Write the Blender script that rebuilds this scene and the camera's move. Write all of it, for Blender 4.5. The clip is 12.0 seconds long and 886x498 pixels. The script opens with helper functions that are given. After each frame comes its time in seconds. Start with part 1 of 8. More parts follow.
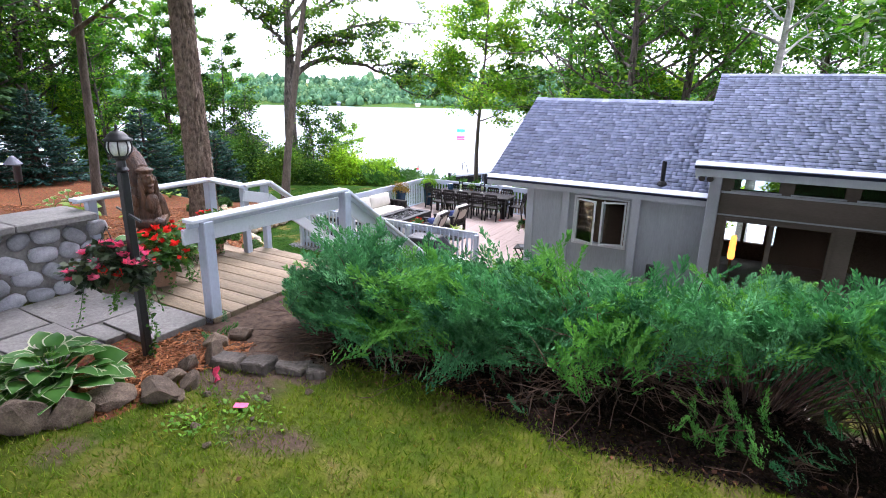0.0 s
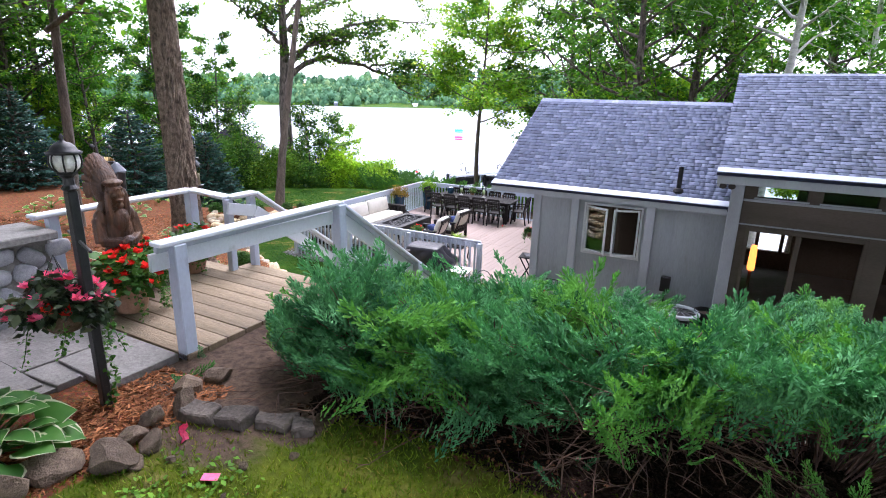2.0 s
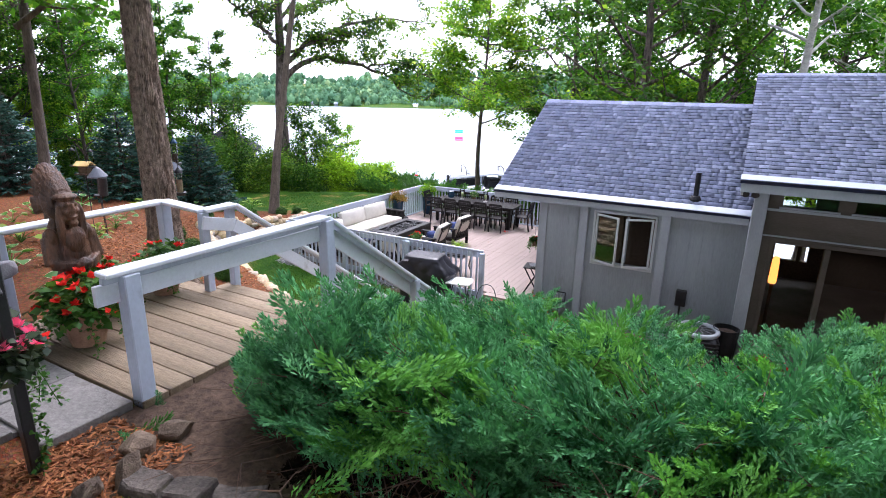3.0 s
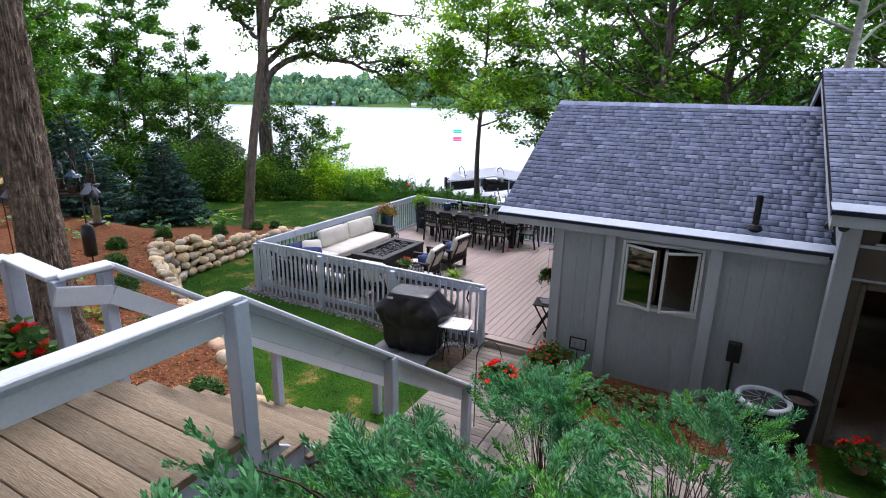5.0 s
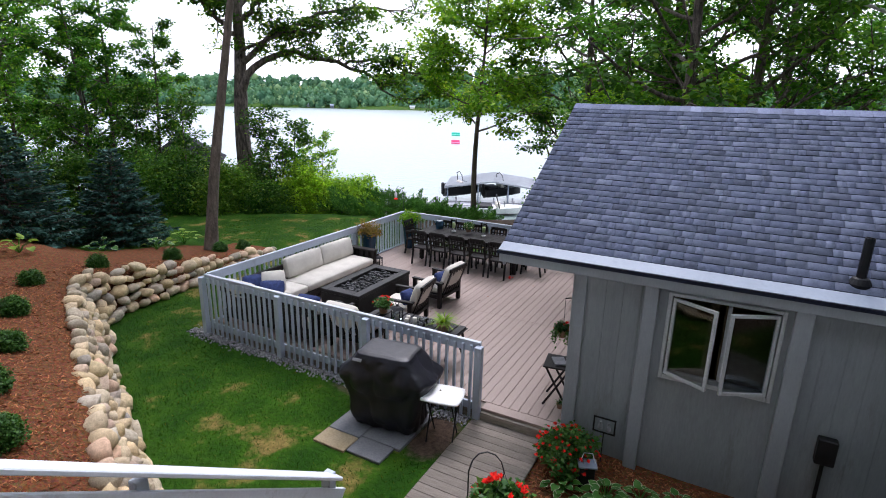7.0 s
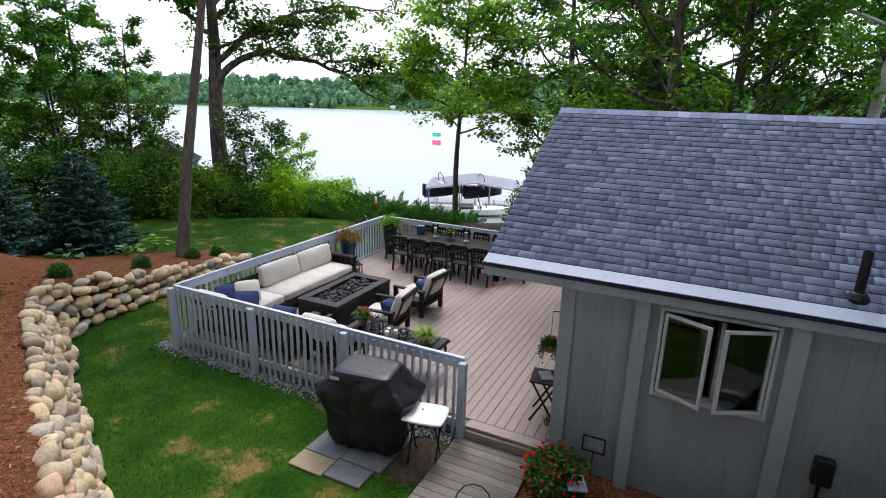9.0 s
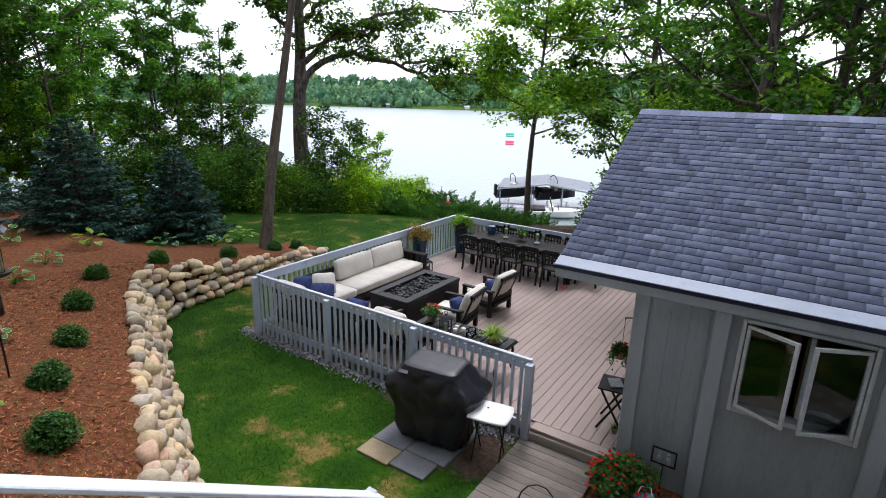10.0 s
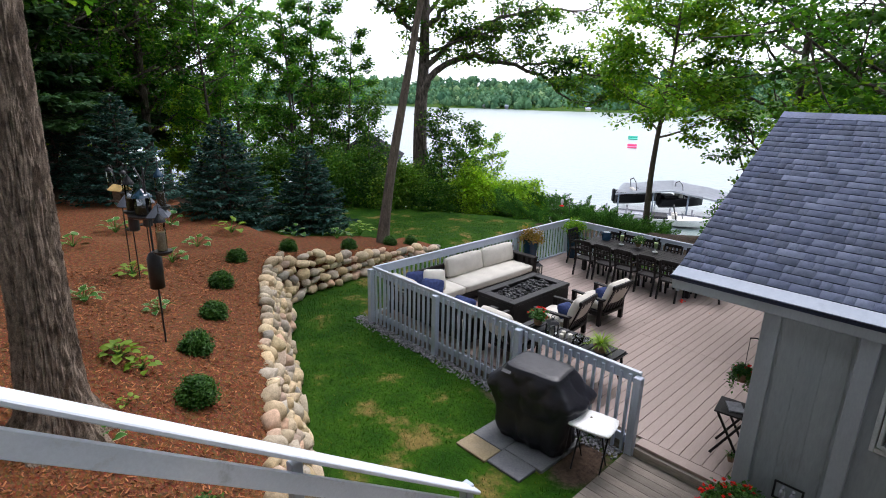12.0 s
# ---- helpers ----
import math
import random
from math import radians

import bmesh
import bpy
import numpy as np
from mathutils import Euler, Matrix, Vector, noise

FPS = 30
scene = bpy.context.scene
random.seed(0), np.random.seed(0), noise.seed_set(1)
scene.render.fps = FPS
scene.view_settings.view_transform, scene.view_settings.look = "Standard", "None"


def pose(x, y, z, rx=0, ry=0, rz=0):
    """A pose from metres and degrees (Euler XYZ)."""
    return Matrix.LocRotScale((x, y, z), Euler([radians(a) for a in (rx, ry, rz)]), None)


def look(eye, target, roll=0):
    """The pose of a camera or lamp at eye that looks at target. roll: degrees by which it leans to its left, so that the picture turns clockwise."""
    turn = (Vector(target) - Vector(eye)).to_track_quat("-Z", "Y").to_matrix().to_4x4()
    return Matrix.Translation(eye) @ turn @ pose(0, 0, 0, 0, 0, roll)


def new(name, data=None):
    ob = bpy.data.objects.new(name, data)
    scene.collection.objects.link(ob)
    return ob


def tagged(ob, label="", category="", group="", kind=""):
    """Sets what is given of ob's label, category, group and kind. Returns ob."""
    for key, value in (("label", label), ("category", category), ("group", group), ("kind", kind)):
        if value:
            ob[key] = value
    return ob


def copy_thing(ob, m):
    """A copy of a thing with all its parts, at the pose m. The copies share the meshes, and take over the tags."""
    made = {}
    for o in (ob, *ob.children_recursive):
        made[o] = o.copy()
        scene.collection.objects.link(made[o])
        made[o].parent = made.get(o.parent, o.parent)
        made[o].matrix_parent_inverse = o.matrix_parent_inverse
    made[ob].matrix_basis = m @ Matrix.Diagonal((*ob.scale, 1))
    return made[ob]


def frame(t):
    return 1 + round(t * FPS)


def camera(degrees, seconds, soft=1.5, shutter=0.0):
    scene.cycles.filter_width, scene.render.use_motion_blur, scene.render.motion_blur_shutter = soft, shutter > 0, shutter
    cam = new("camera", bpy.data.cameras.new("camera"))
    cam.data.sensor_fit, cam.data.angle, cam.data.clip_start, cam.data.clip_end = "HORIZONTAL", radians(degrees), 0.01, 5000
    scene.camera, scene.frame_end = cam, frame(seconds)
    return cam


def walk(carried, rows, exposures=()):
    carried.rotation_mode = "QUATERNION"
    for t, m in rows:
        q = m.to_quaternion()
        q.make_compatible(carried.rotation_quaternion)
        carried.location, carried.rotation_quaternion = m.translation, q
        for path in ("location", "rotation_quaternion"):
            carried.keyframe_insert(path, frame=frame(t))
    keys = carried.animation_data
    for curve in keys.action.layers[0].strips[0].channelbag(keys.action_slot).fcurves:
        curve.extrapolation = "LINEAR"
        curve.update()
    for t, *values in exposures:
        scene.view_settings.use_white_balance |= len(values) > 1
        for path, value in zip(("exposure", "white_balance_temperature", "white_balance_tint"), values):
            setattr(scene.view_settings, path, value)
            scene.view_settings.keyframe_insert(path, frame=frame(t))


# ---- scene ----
cam = camera(79.2, 12.0, 1.0)

PATH = [
    (0, (5.355, -11.589, 4.226), (4.436, -9.9, 3.674), 1.3),
    (0.5, (5.335, -11.525, 4.235), (4.417, -9.837, 3.681), 1.3),
    (1, (5.216, -11.406, 4.234), (4.303, -9.715, 3.68), 1.3),
    (1.5, (5.1, -11.231, 4.237), (4.184, -9.541, 3.687), 1.2),
    (2, (4.926, -11.002, 4.249), (4.015, -9.309, 3.697), 1.3),
    (2.5, (4.754, -10.703, 4.253), (3.844, -9.009, 3.701), 1.4),
    (3, (4.58, -10.368, 4.261), (3.668, -8.675, 3.71), 1.3),
    (5, (3.637, -8.4, 4.294), (2.729, -6.706, 3.741), 1.2),
    (5.5, (3.384, -7.866, 4.296), (2.481, -6.17, 3.743), 1.2),
    (6, (3.139, -7.296, 4.292), (2.235, -5.6, 3.739), 1.1),
    (6.5, (2.899, -6.704, 4.277), (1.992, -5.008, 3.729), 1.2),
    (8.5, (2.539, -5.951, 4.307), (1.672, -4.232, 3.767), 1.7),
    (9, (2.541, -5.972, 4.328), (1.698, -4.242, 3.786), 1.6),
    (9.5, (2.537, -6.023, 4.333), (1.63, -4.325, 3.789), 1.6),
    (10, (2.553, -6.055, 4.341), (1.488, -4.454, 3.792), 1.6),
    (10.5, (2.57, -6.077, 4.346), (1.36, -4.583, 3.793), 1.6),
    (11, (2.59, -6.086, 4.337), (1.337, -4.628, 3.785), 1.7),
    (11.5, (2.601, -6.077, 4.326), (1.347, -4.62, 3.776), 1.7),
    (12, (2.618, -6.12, 4.354), (1.238, -4.782, 3.799), 1.4),
]
walk(cam, [(t, look(eye, target, roll)) for t, eye, target, roll in PATH], exposures=[(0, 1.82, 5850, 23), (1.5, 1.73, 5850, 23), (3, 1.55, 5850, 23), (4.9, 0.97, 5850, 21), (6.5, 0.66, 5900, 19), (12, 0.57, 6050, 16)])

# ---- light: white overcast sky over the lake ----
world = bpy.data.worlds.new("overcast_world")
scene.world = world
world.use_nodes = True
wn, wl = world.node_tree.nodes, world.node_tree.links
sky = wn.new("ShaderNodeTexSky")
sky.sky_type = "NISHITA"
sky.sun_disc = False
sky.sun_elevation, sky.sun_rotation = radians(52), radians(-20)
sky.air_density, sky.dust_density, sky.ozone_density = 1.0, 6.0, 1.0
haze = wn.new("ShaderNodeMix")
haze.data_type = "RGBA"
haze.inputs[0].default_value = 0.78
haze.inputs[7].default_value = (10.2, 10.5, 11.0, 1)
wl.new(sky.outputs[0], haze.inputs[6])
wl.new(haze.outputs[2], wn["Background"].inputs[0])
wn["Background"].inputs[1].default_value = 0.15
sun = new("sun", bpy.data.lights.new("sun", "SUN"))
sun.data.energy, sun.data.angle, sun.data.color = 1.5, radians(20), (1.0, 0.97, 0.92)
sun.matrix_basis = look((-6, 16, 30), (0, 0, 0))


# ---- materials ----
def nodes_of(name):
    m = bpy.data.materials.new(name)
    m.use_nodes = True
    return m, m.node_tree.nodes, m.node_tree.links


def noise_node(n, l, vec, scale, detail=5.0, rough=0.6):
    t = n.new("ShaderNodeTexNoise")
    t.inputs["Scale"].default_value, t.inputs["Detail"].default_value, t.inputs["Roughness"].default_value = scale, detail, rough
    l.new(vec, t.inputs["Vector"])
    return t.outputs["Fac"]


def ramp(n, l, fac, stops):
    r = n.new("ShaderNodeValToRGB")
    while len(r.color_ramp.elements) < len(stops):
        r.color_ramp.elements.new(0.5)
    for e, (p, c) in zip(r.color_ramp.elements, stops):
        e.position, e.color = p, (*c, 1)
    l.new(fac, r.inputs[0])
    return r.outputs[0]


def mixed(n, l, fac, a, b, kind="MIX"):
    m = n.new("ShaderNodeMix")
    m.data_type, m.blend_type = "RGBA", kind
    for sock, v in ((m.inputs[0], fac), (m.inputs[6], a), (m.inputs[7], b)):
        if hasattr(v, "is_output"):
            l.new(v, sock)
        elif isinstance(v, (int, float)):
            sock.default_value = v
        else:
            sock.default_value = (*v, 1)
    return m.outputs[2]


def grey(v):
    return (v, v, v)


def mat(name, c1, c2, scale=4.0, rough=0.6, bump=0.15, fine=60.0, rand=0.0, island=0.0, metal=0.0, stretch=(1, 1, 1), lo=0.35, hi=0.65, spec=0.5, grain=0.22, wear=None, world=False, palette=None, tabs=None):
    """A surface whose colour wanders between c1 and c2, with a finer grain, relief, and a change from piece to piece."""
    m, n, l = nodes_of(name)
    co = n.new("ShaderNodeTexCoord")
    mp = n.new("ShaderNodeMapping")
    mp.inputs["Scale"].default_value = stretch
    if world:
        geo0 = n.new("ShaderNodeNewGeometry")
        l.new(geo0.outputs["Position"], mp.inputs[0])
    else:
        l.new(co.outputs["Object"], mp.inputs[0])
    vec = mp.outputs[0]
    big = noise_node(n, l, vec, scale)
    small = noise_node(n, l, vec, fine, 4.0, 0.65)
    col = ramp(n, l, big, [(lo, c1), (hi, c2)])
    col = mixed(n, l, 1.0, col, ramp(n, l, small, [(0.25, grey(1 - grain)), (0.75, grey(1 + grain))]), "MULTIPLY")
    if wear:
        w = noise_node(n, l, vec, scale * 3.1, 8.0, 0.7)
        col = mixed(n, l, ramp(n, l, w, [(0.58, grey(0)), (0.68, grey(1))]), col, wear)
    if rand:
        oi = n.new("ShaderNodeObjectInfo")
        col = mixed(n, l, 1.0, col, ramp(n, l, oi.outputs["Random"], [(0.0, grey(1 - rand)), (1.0, grey(1 + rand))]), "MULTIPLY")
    if palette:
        oi2 = n.new("ShaderNodeObjectInfo")
        col = mixed(n, l, 1.0, col, ramp(n, l, oi2.outputs["Random"], [(k / (len(palette) - 1), c) for k, c in enumerate(palette)]), "MULTIPLY")
    if tabs:
        gt = n.new("ShaderNodeNewGeometry")
        col = mixed(n, l, 1.0, col, ramp(n, l, gt.outputs["Random Per Island"], [(k / (len(tabs) - 1), c) for k, c in enumerate(tabs)]), "MULTIPLY")
    if island:
        ge = n.new("ShaderNodeNewGeometry")
        col = mixed(n, l, 1.0, col, ramp(n, l, ge.outputs["Random Per Island"], [(0.0, grey(1 - island)), (1.0, grey(1 + island))]), "MULTIPLY")
    b = n["Principled BSDF"]
    l.new(col, b.inputs["Base Color"])
    l.new(ramp(n, l, small, [(0.2, grey(min(1, rough + 0.08))), (0.8, grey(max(0, rough - 0.08)))]), b.inputs["Roughness"])
    b.inputs["Metallic"].default_value = metal
    b.inputs["Specular IOR Level"].default_value = spec
    if bump:
        bp = n.new("ShaderNodeBump")
        bp.inputs["Strength"].default_value, bp.inputs["Distance"].default_value = bump, 0.02
        l.new(small, bp.inputs["Height"])
        l.new(bp.outputs[0], b.inputs["Normal"])
    return m


def leaf_mat(name, dark, light, tip=None, shine=0.45, through_light=0.35, scale=0.9, glow=(1.45, 1.5, 0.55), vary=1.0):
    """Foliage: leaf to leaf and clump to clump changes, and daylight that comes through the blades."""
    m, n, l = nodes_of(name)
    ge = n.new("ShaderNodeNewGeometry")
    clump = noise_node(n, l, ge.outputs["Position"], scale, 3.0)
    a = ramp(n, l, clump, [(0.35, dark), (0.68, light)])
    each = ge.outputs["Random Per Island"]
    col = mixed(n, l, 1.0, a, ramp(n, l, each, [(0.0, (1 - 0.4 * vary, 1 - 0.38 * vary, 1 - 0.45 * vary)), (0.6, (1.0, 1.0, 1.0)), (1.0, (1 + 0.45 * vary, 1 + 0.35 * vary, 1 + 0.1 * vary))]), "MULTIPLY")
    if tip:
        col = mixed(n, l, ramp(n, l, each, [(0.86, grey(0)), (0.96, grey(1))]), col, tip)
    b = n["Principled BSDF"]
    l.new(col, b.inputs["Base Color"])
    b.inputs["Roughness"].default_value = shine
    b.inputs["Specular IOR Level"].default_value = 0.18
    tr = n.new("ShaderNodeBsdfTranslucent")
    l.new(mixed(n, l, 1.0, col, glow, "MULTIPLY"), tr.inputs[0])
    mx = n.new("ShaderNodeMixShader")
    mx.inputs[0].default_value = through_light
    l.new(b.outputs[0], mx.inputs[1])
    l.new(tr.outputs[0], mx.inputs[2])
    l.new(mx.outputs[0], n["Material Output"].inputs[0])
    return m


TABS = [(0.64, 0.64, 0.66), (0.98, 0.97, 0.95), (0.82, 0.83, 0.88), (1.12, 1.12, 1.12), (0.88, 0.89, 0.95), (1.48, 1.46, 1.42)]

M = {
    "rail_paint": mat("rail_paint", (0.42, 0.465, 0.56), (0.49, 0.54, 0.63), 1.2, 0.5, 0.06, 45, rand=0.06, grain=0.08, wear=(0.37, 0.40, 0.47), stretch=(1, 1, 0.5)),
    "cap_paint": mat("cap_paint", (0.60, 0.64, 0.70), (0.70, 0.73, 0.78), 1.4, 0.4, 0.08, 40, rand=0.04, grain=0.07, wear=(0.52, 0.54, 0.56)),
    "deck_board": mat("deck_board", (0.265, 0.198, 0.17), (0.325, 0.248, 0.213), 1.1, 0.55, 0.2, 90, rand=0.07, grain=0.12, stretch=(1, 0.12, 1)),
    "old_plank": mat("old_plank", (0.15, 0.124, 0.10), (0.295, 0.255, 0.215), 2.2, 0.78, 0.6, 55, rand=0.2, stretch=(0.15, 1.6, 1), wear=(0.115, 0.098, 0.083), grain=0.3),
    "platform_plank": mat("platform_plank", (0.17, 0.122, 0.072), (0.305, 0.236, 0.155), 2.6, 0.78, 0.6, 60, rand=0.2, stretch=(0.2, 1.8, 1), wear=(0.105, 0.078, 0.058), grain=0.32),
    "wall_paint": mat("wall_paint", (0.262, 0.285, 0.305), (0.325, 0.345, 0.36), 1.4, 0.8, 0.2, 50, grain=0.1, stretch=(1, 1, 0.18), wear=(0.235, 0.25, 0.25), spec=0.3),
    "trim_paint": mat("trim_paint", (0.30, 0.32, 0.345), (0.365, 0.39, 0.415), 2.0, 0.65, 0.1, 50, grain=0.08, stretch=(1, 1, 0.3), spec=0.3),
    "window_paint": mat("window_paint", (0.50, 0.52, 0.53), (0.60, 0.61, 0.62), 3.0, 0.5, 0.08, 50),
    "gutter_edge": mat("gutter_edge", (0.012, 0.018, 0.045), (0.022, 0.03, 0.065), 1.2, 0.45, 0.03, 30, grain=0.05, spec=0.3),
    "gutter": mat("gutter", (0.21, 0.25, 0.31), (0.26, 0.30, 0.37), 1.2, 0.5, 0.03, 30, grain=0.05, wear=(0.20, 0.235, 0.29), spec=0.3),
    "shingle": mat("shingle", (0.150, 0.172, 0.250), (0.205, 0.230, 0.325), 7.0, 0.85, 0.35, 260, grain=0.25, palette=TABS, spec=0.35),
    "shingle_far": mat("shingle_far", (0.150, 0.172, 0.250), (0.205, 0.230, 0.325), 7.0, 0.85, 0.35, 260, grain=0.25, tabs=TABS, spec=0.35),
    # cut asphalt edge, with each course's shadow line put into the near-black
    "shingle_edge_shade": mat("shingle_edge_shade", (0.02, 0.022, 0.04), (0.035, 0.038, 0.06), 9, 0.95, 0.1, spec=0.1),
    "roof_felt": mat("roof_felt", (0.014, 0.014, 0.018), (0.024, 0.024, 0.03), 5, 0.95, 0.2, spec=0.1),
    "dark_metal": mat("dark_metal", (0.008, 0.008, 0.010), (0.016, 0.016, 0.018), 8, 0.5, 0.1, 80, spec=0.25),
    "stain_wood": mat("stain_wood", (0.006, 0.005, 0.005), (0.013, 0.010, 0.010), 6, 0.5, 0.1, 90, spec=0.25, stretch=(1, 1, 0.3)),
    "cushion": mat("cushion", (0.55, 0.51, 0.45), (0.63, 0.59, 0.52), 4, 0.9, 0.2, 260, grain=0.08),
    "cushion_blue": mat("cushion_blue", (0.012, 0.022, 0.085), (0.03, 0.05, 0.16), 14, 0.9, 0.2, 200),
    "grill_cover": mat("grill_cover", (0.007, 0.007, 0.011), (0.012, 0.012, 0.018), 5, 0.42, 0.25, 14, spec=0.45),
    "lava": mat("lava", (0.01, 0.01, 0.012), (0.04, 0.04, 0.045), 20, 0.35, 0.4, 90),
    "firebox": mat("firebox", (0.010, 0.0095, 0.010), (0.018, 0.017, 0.018), 6, 0.5, 0.1, 90, spec=0.25),
    "white_plastic": mat("white_plastic", (0.72, 0.72, 0.70), (0.80, 0.80, 0.78), 5, 0.35, 0.04, 60),
    "fieldstone": mat("fieldstone", (0.37, 0.31, 0.23), (0.57, 0.49, 0.38), 3.2, 0.85, 0.6, 30, wear=(0.30, 0.27, 0.22), grain=0.3, palette=[(1.3, 1.15, 0.72), (0.95, 0.97, 1.0), (1.25, 0.94, 0.80), (0.5, 0.53, 0.6), (1.45, 1.36, 1.15), (1.05, 0.92, 0.66), (0.7, 0.7, 0.72), (1.38, 1.2, 0.9), (0.85, 0.78, 0.68)]),
    "rock_dark": mat("rock_dark", (0.095, 0.066, 0.046), (0.205, 0.15, 0.105), 3.5, 0.9, 0.9, 26, rand=0.3, wear=(0.085, 0.085, 0.03), grain=0.35),
    "edge_stone": mat("edge_stone", (0.05, 0.042, 0.036), (0.115, 0.094, 0.078), 4.0, 0.9, 0.9, 30, rand=0.25, wear=(0.06, 0.055, 0.03), grain=0.35),
    "pale_stone": mat("pale_stone", (0.24, 0.24, 0.26), (0.38, 0.38, 0.40), 3.0, 0.8, 0.5, 35, rand=0.25),
    "flagstone": mat("flagstone", (0.142, 0.134, 0.126), (0.22, 0.208, 0.194), 1.3, 0.8, 0.5, 30, rand=0.08, wear=(0.12, 0.105, 0.085), grain=0.28),
    "patio_stone": mat("patio_stone", (0.095, 0.10, 0.115), (0.16, 0.16, 0.16), 2.0, 0.6, 0.3, 40, rand=0.15),
    "tan_stone": mat("tan_stone", (0.25, 0.19, 0.10), (0.32, 0.255, 0.16), 2.0, 0.75, 0.3, 40),
    "gravel": mat("gravel", (0.13, 0.13, 0.14), (0.30, 0.29, 0.30), 9, 0.8, 0.3, 60, island=0.4),
    "mulch_chip": mat("mulch_chip", (0.185, 0.068, 0.028), (0.36, 0.15, 0.062), 6, 0.9, 0.2, 80, island=0.55, spec=0.2),
    "bark": mat("bark", (0.035, 0.027, 0.022), (0.15, 0.12, 0.10), 5, 0.95, 1.0, 42, stretch=(2.2, 2.2, 0.55), wear=(0.035, 0.027, 0.022), grain=0.5, lo=0.38, hi=0.62),
    "old_bark": mat("old_bark", (0.075, 0.054, 0.040), (0.33, 0.25, 0.185), 4.5, 0.95, 1.0, 30, stretch=(4.0, 4.0, 2.6), wear=(0.15, 0.112, 0.083), grain=0.5, lo=0.32, hi=0.58),
    "bark_grey": mat("bark_grey", (0.06, 0.045, 0.034), (0.135, 0.105, 0.08), 6, 0.9, 0.8, 34, stretch=(1.8, 1.8, 0.4), grain=0.45),
    "birch_bark": mat("birch_bark", (0.42, 0.40, 0.37), (0.58, 0.56, 0.52), 5, 0.7, 0.3, 40, stretch=(0.5, 0.5, 2.5), wear=(0.12, 0.11, 0.10)),
    "carved_wood": mat("carved_wood", (0.03, 0.013, 0.007), (0.125, 0.054, 0.021), 6, 0.5, 1.0, 22, stretch=(1, 1, 0.35), wear=(0.03, 0.016, 0.010), grain=0.4),
    "lamp_black": mat("lamp_black", (0.012, 0.012, 0.014), (0.022, 0.022, 0.024), 10, 0.38, 0.1, 60),
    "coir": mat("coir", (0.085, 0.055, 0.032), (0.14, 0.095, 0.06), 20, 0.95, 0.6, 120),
    "slate_metal": mat("slate_metal", (0.075, 0.082, 0.105), (0.115, 0.125, 0.155), 5, 0.45, 0.1, 60),
    "deck_cap": mat("deck_cap", (0.46, 0.50, 0.56), (0.55, 0.59, 0.65), 1.4, 0.45, 0.08, 40, rand=0.04, grain=0.08, wear=(0.42, 0.45, 0.49)),
    "straw_paint": mat("straw_paint", (0.50, 0.32, 0.10), (0.62, 0.42, 0.15), 4, 0.6, 0.1, 60),
    "terracotta": mat("terracotta", (0.22, 0.12, 0.07), (0.32, 0.19, 0.12), 5, 0.8, 0.2, 60),
    "blue_glaze": mat("blue_glaze", (0.012, 0.035, 0.07), (0.02, 0.06, 0.10), 5, 0.2, 0.05, 40),
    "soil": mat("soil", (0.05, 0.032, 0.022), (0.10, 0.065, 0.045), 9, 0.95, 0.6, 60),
    "pink_flag": mat("pink_flag", (0.80, 0.09, 0.22), (0.88, 0.13, 0.28), 5, 0.5, 0.05),
    "teal": mat("teal", (0.03, 0.42, 0.30), (0.05, 0.5, 0.36), 4, 0.5, 0.05),
    "red_petal": leaf_mat("red_petal", (0.66, 0.02, 0.015), (0.85, 0.045, 0.03), None, 0.5, 0.3, 6, (1.1, 0.9, 0.9), 0.5),
    "pink_petal": leaf_mat("pink_petal", (0.80, 0.06, 0.17), (0.92, 0.20, 0.36), None, 0.5, 0.3, 6, (1.05, 1.0, 1.1), 0.5),
    "bronze_leaf": leaf_mat("bronze_leaf", (0.018, 0.035, 0.02), (0.05, 0.075, 0.04), (0.10, 0.12, 0.07), 0.4, 0.15, 6),
    "maple_leaf": leaf_mat("maple_leaf", (0.020, 0.090, 0.010), (0.105, 0.285, 0.030), (0.25, 0.40, 0.05), 0.5, 0.5, 0.6),
    "oak_leaf": leaf_mat("oak_leaf", (0.024, 0.085, 0.010), (0.125, 0.26, 0.028), (0.27, 0.36, 0.05), 0.5, 0.45, 0.6),
    "dark_leaf": leaf_mat("dark_leaf", (0.018, 0.07, 0.010), (0.08, 0.20, 0.024), (0.20, 0.32, 0.04), 0.5, 0.45, 0.75),
    "bright_leaf": leaf_mat("bright_leaf", (0.065, 0.19, 0.012), (0.22, 0.41, 0.03), (0.40, 0.48, 0.05), 0.5, 0.5, 0.8),
    "spruce_needle": leaf_mat("spruce_needle", (0.017, 0.058, 0.046), (0.048, 0.122, 0.104), (0.11, 0.21, 0.185), 0.75, 0.1, 2.0),
    "juniper_needle": leaf_mat("juniper_needle", (0.026, 0.118, 0.048), (0.13, 0.365, 0.155), None, 0.75, 0.2, 3.2, (1.0, 1.3, 0.85), 0.6),
    "juniper_new": leaf_mat("juniper_new", (0.05, 0.19, 0.04), (0.16, 0.39, 0.075), None, 0.75, 0.24, 3.0, (1.1, 1.3, 0.6), 0.45),
    "juniper_dark": leaf_mat("juniper_dark", (0.035, 0.115, 0.02), (0.095, 0.24, 0.035), (0.17, 0.34, 0.06), 0.75, 0.22, 1.5, (1.0, 1.3, 0.6)),
    "hemlock_needle": leaf_mat("hemlock_needle", (0.018, 0.06, 0.022), (0.05, 0.12, 0.04), (0.10, 0.19, 0.06), 0.75, 0.2, 0.8),
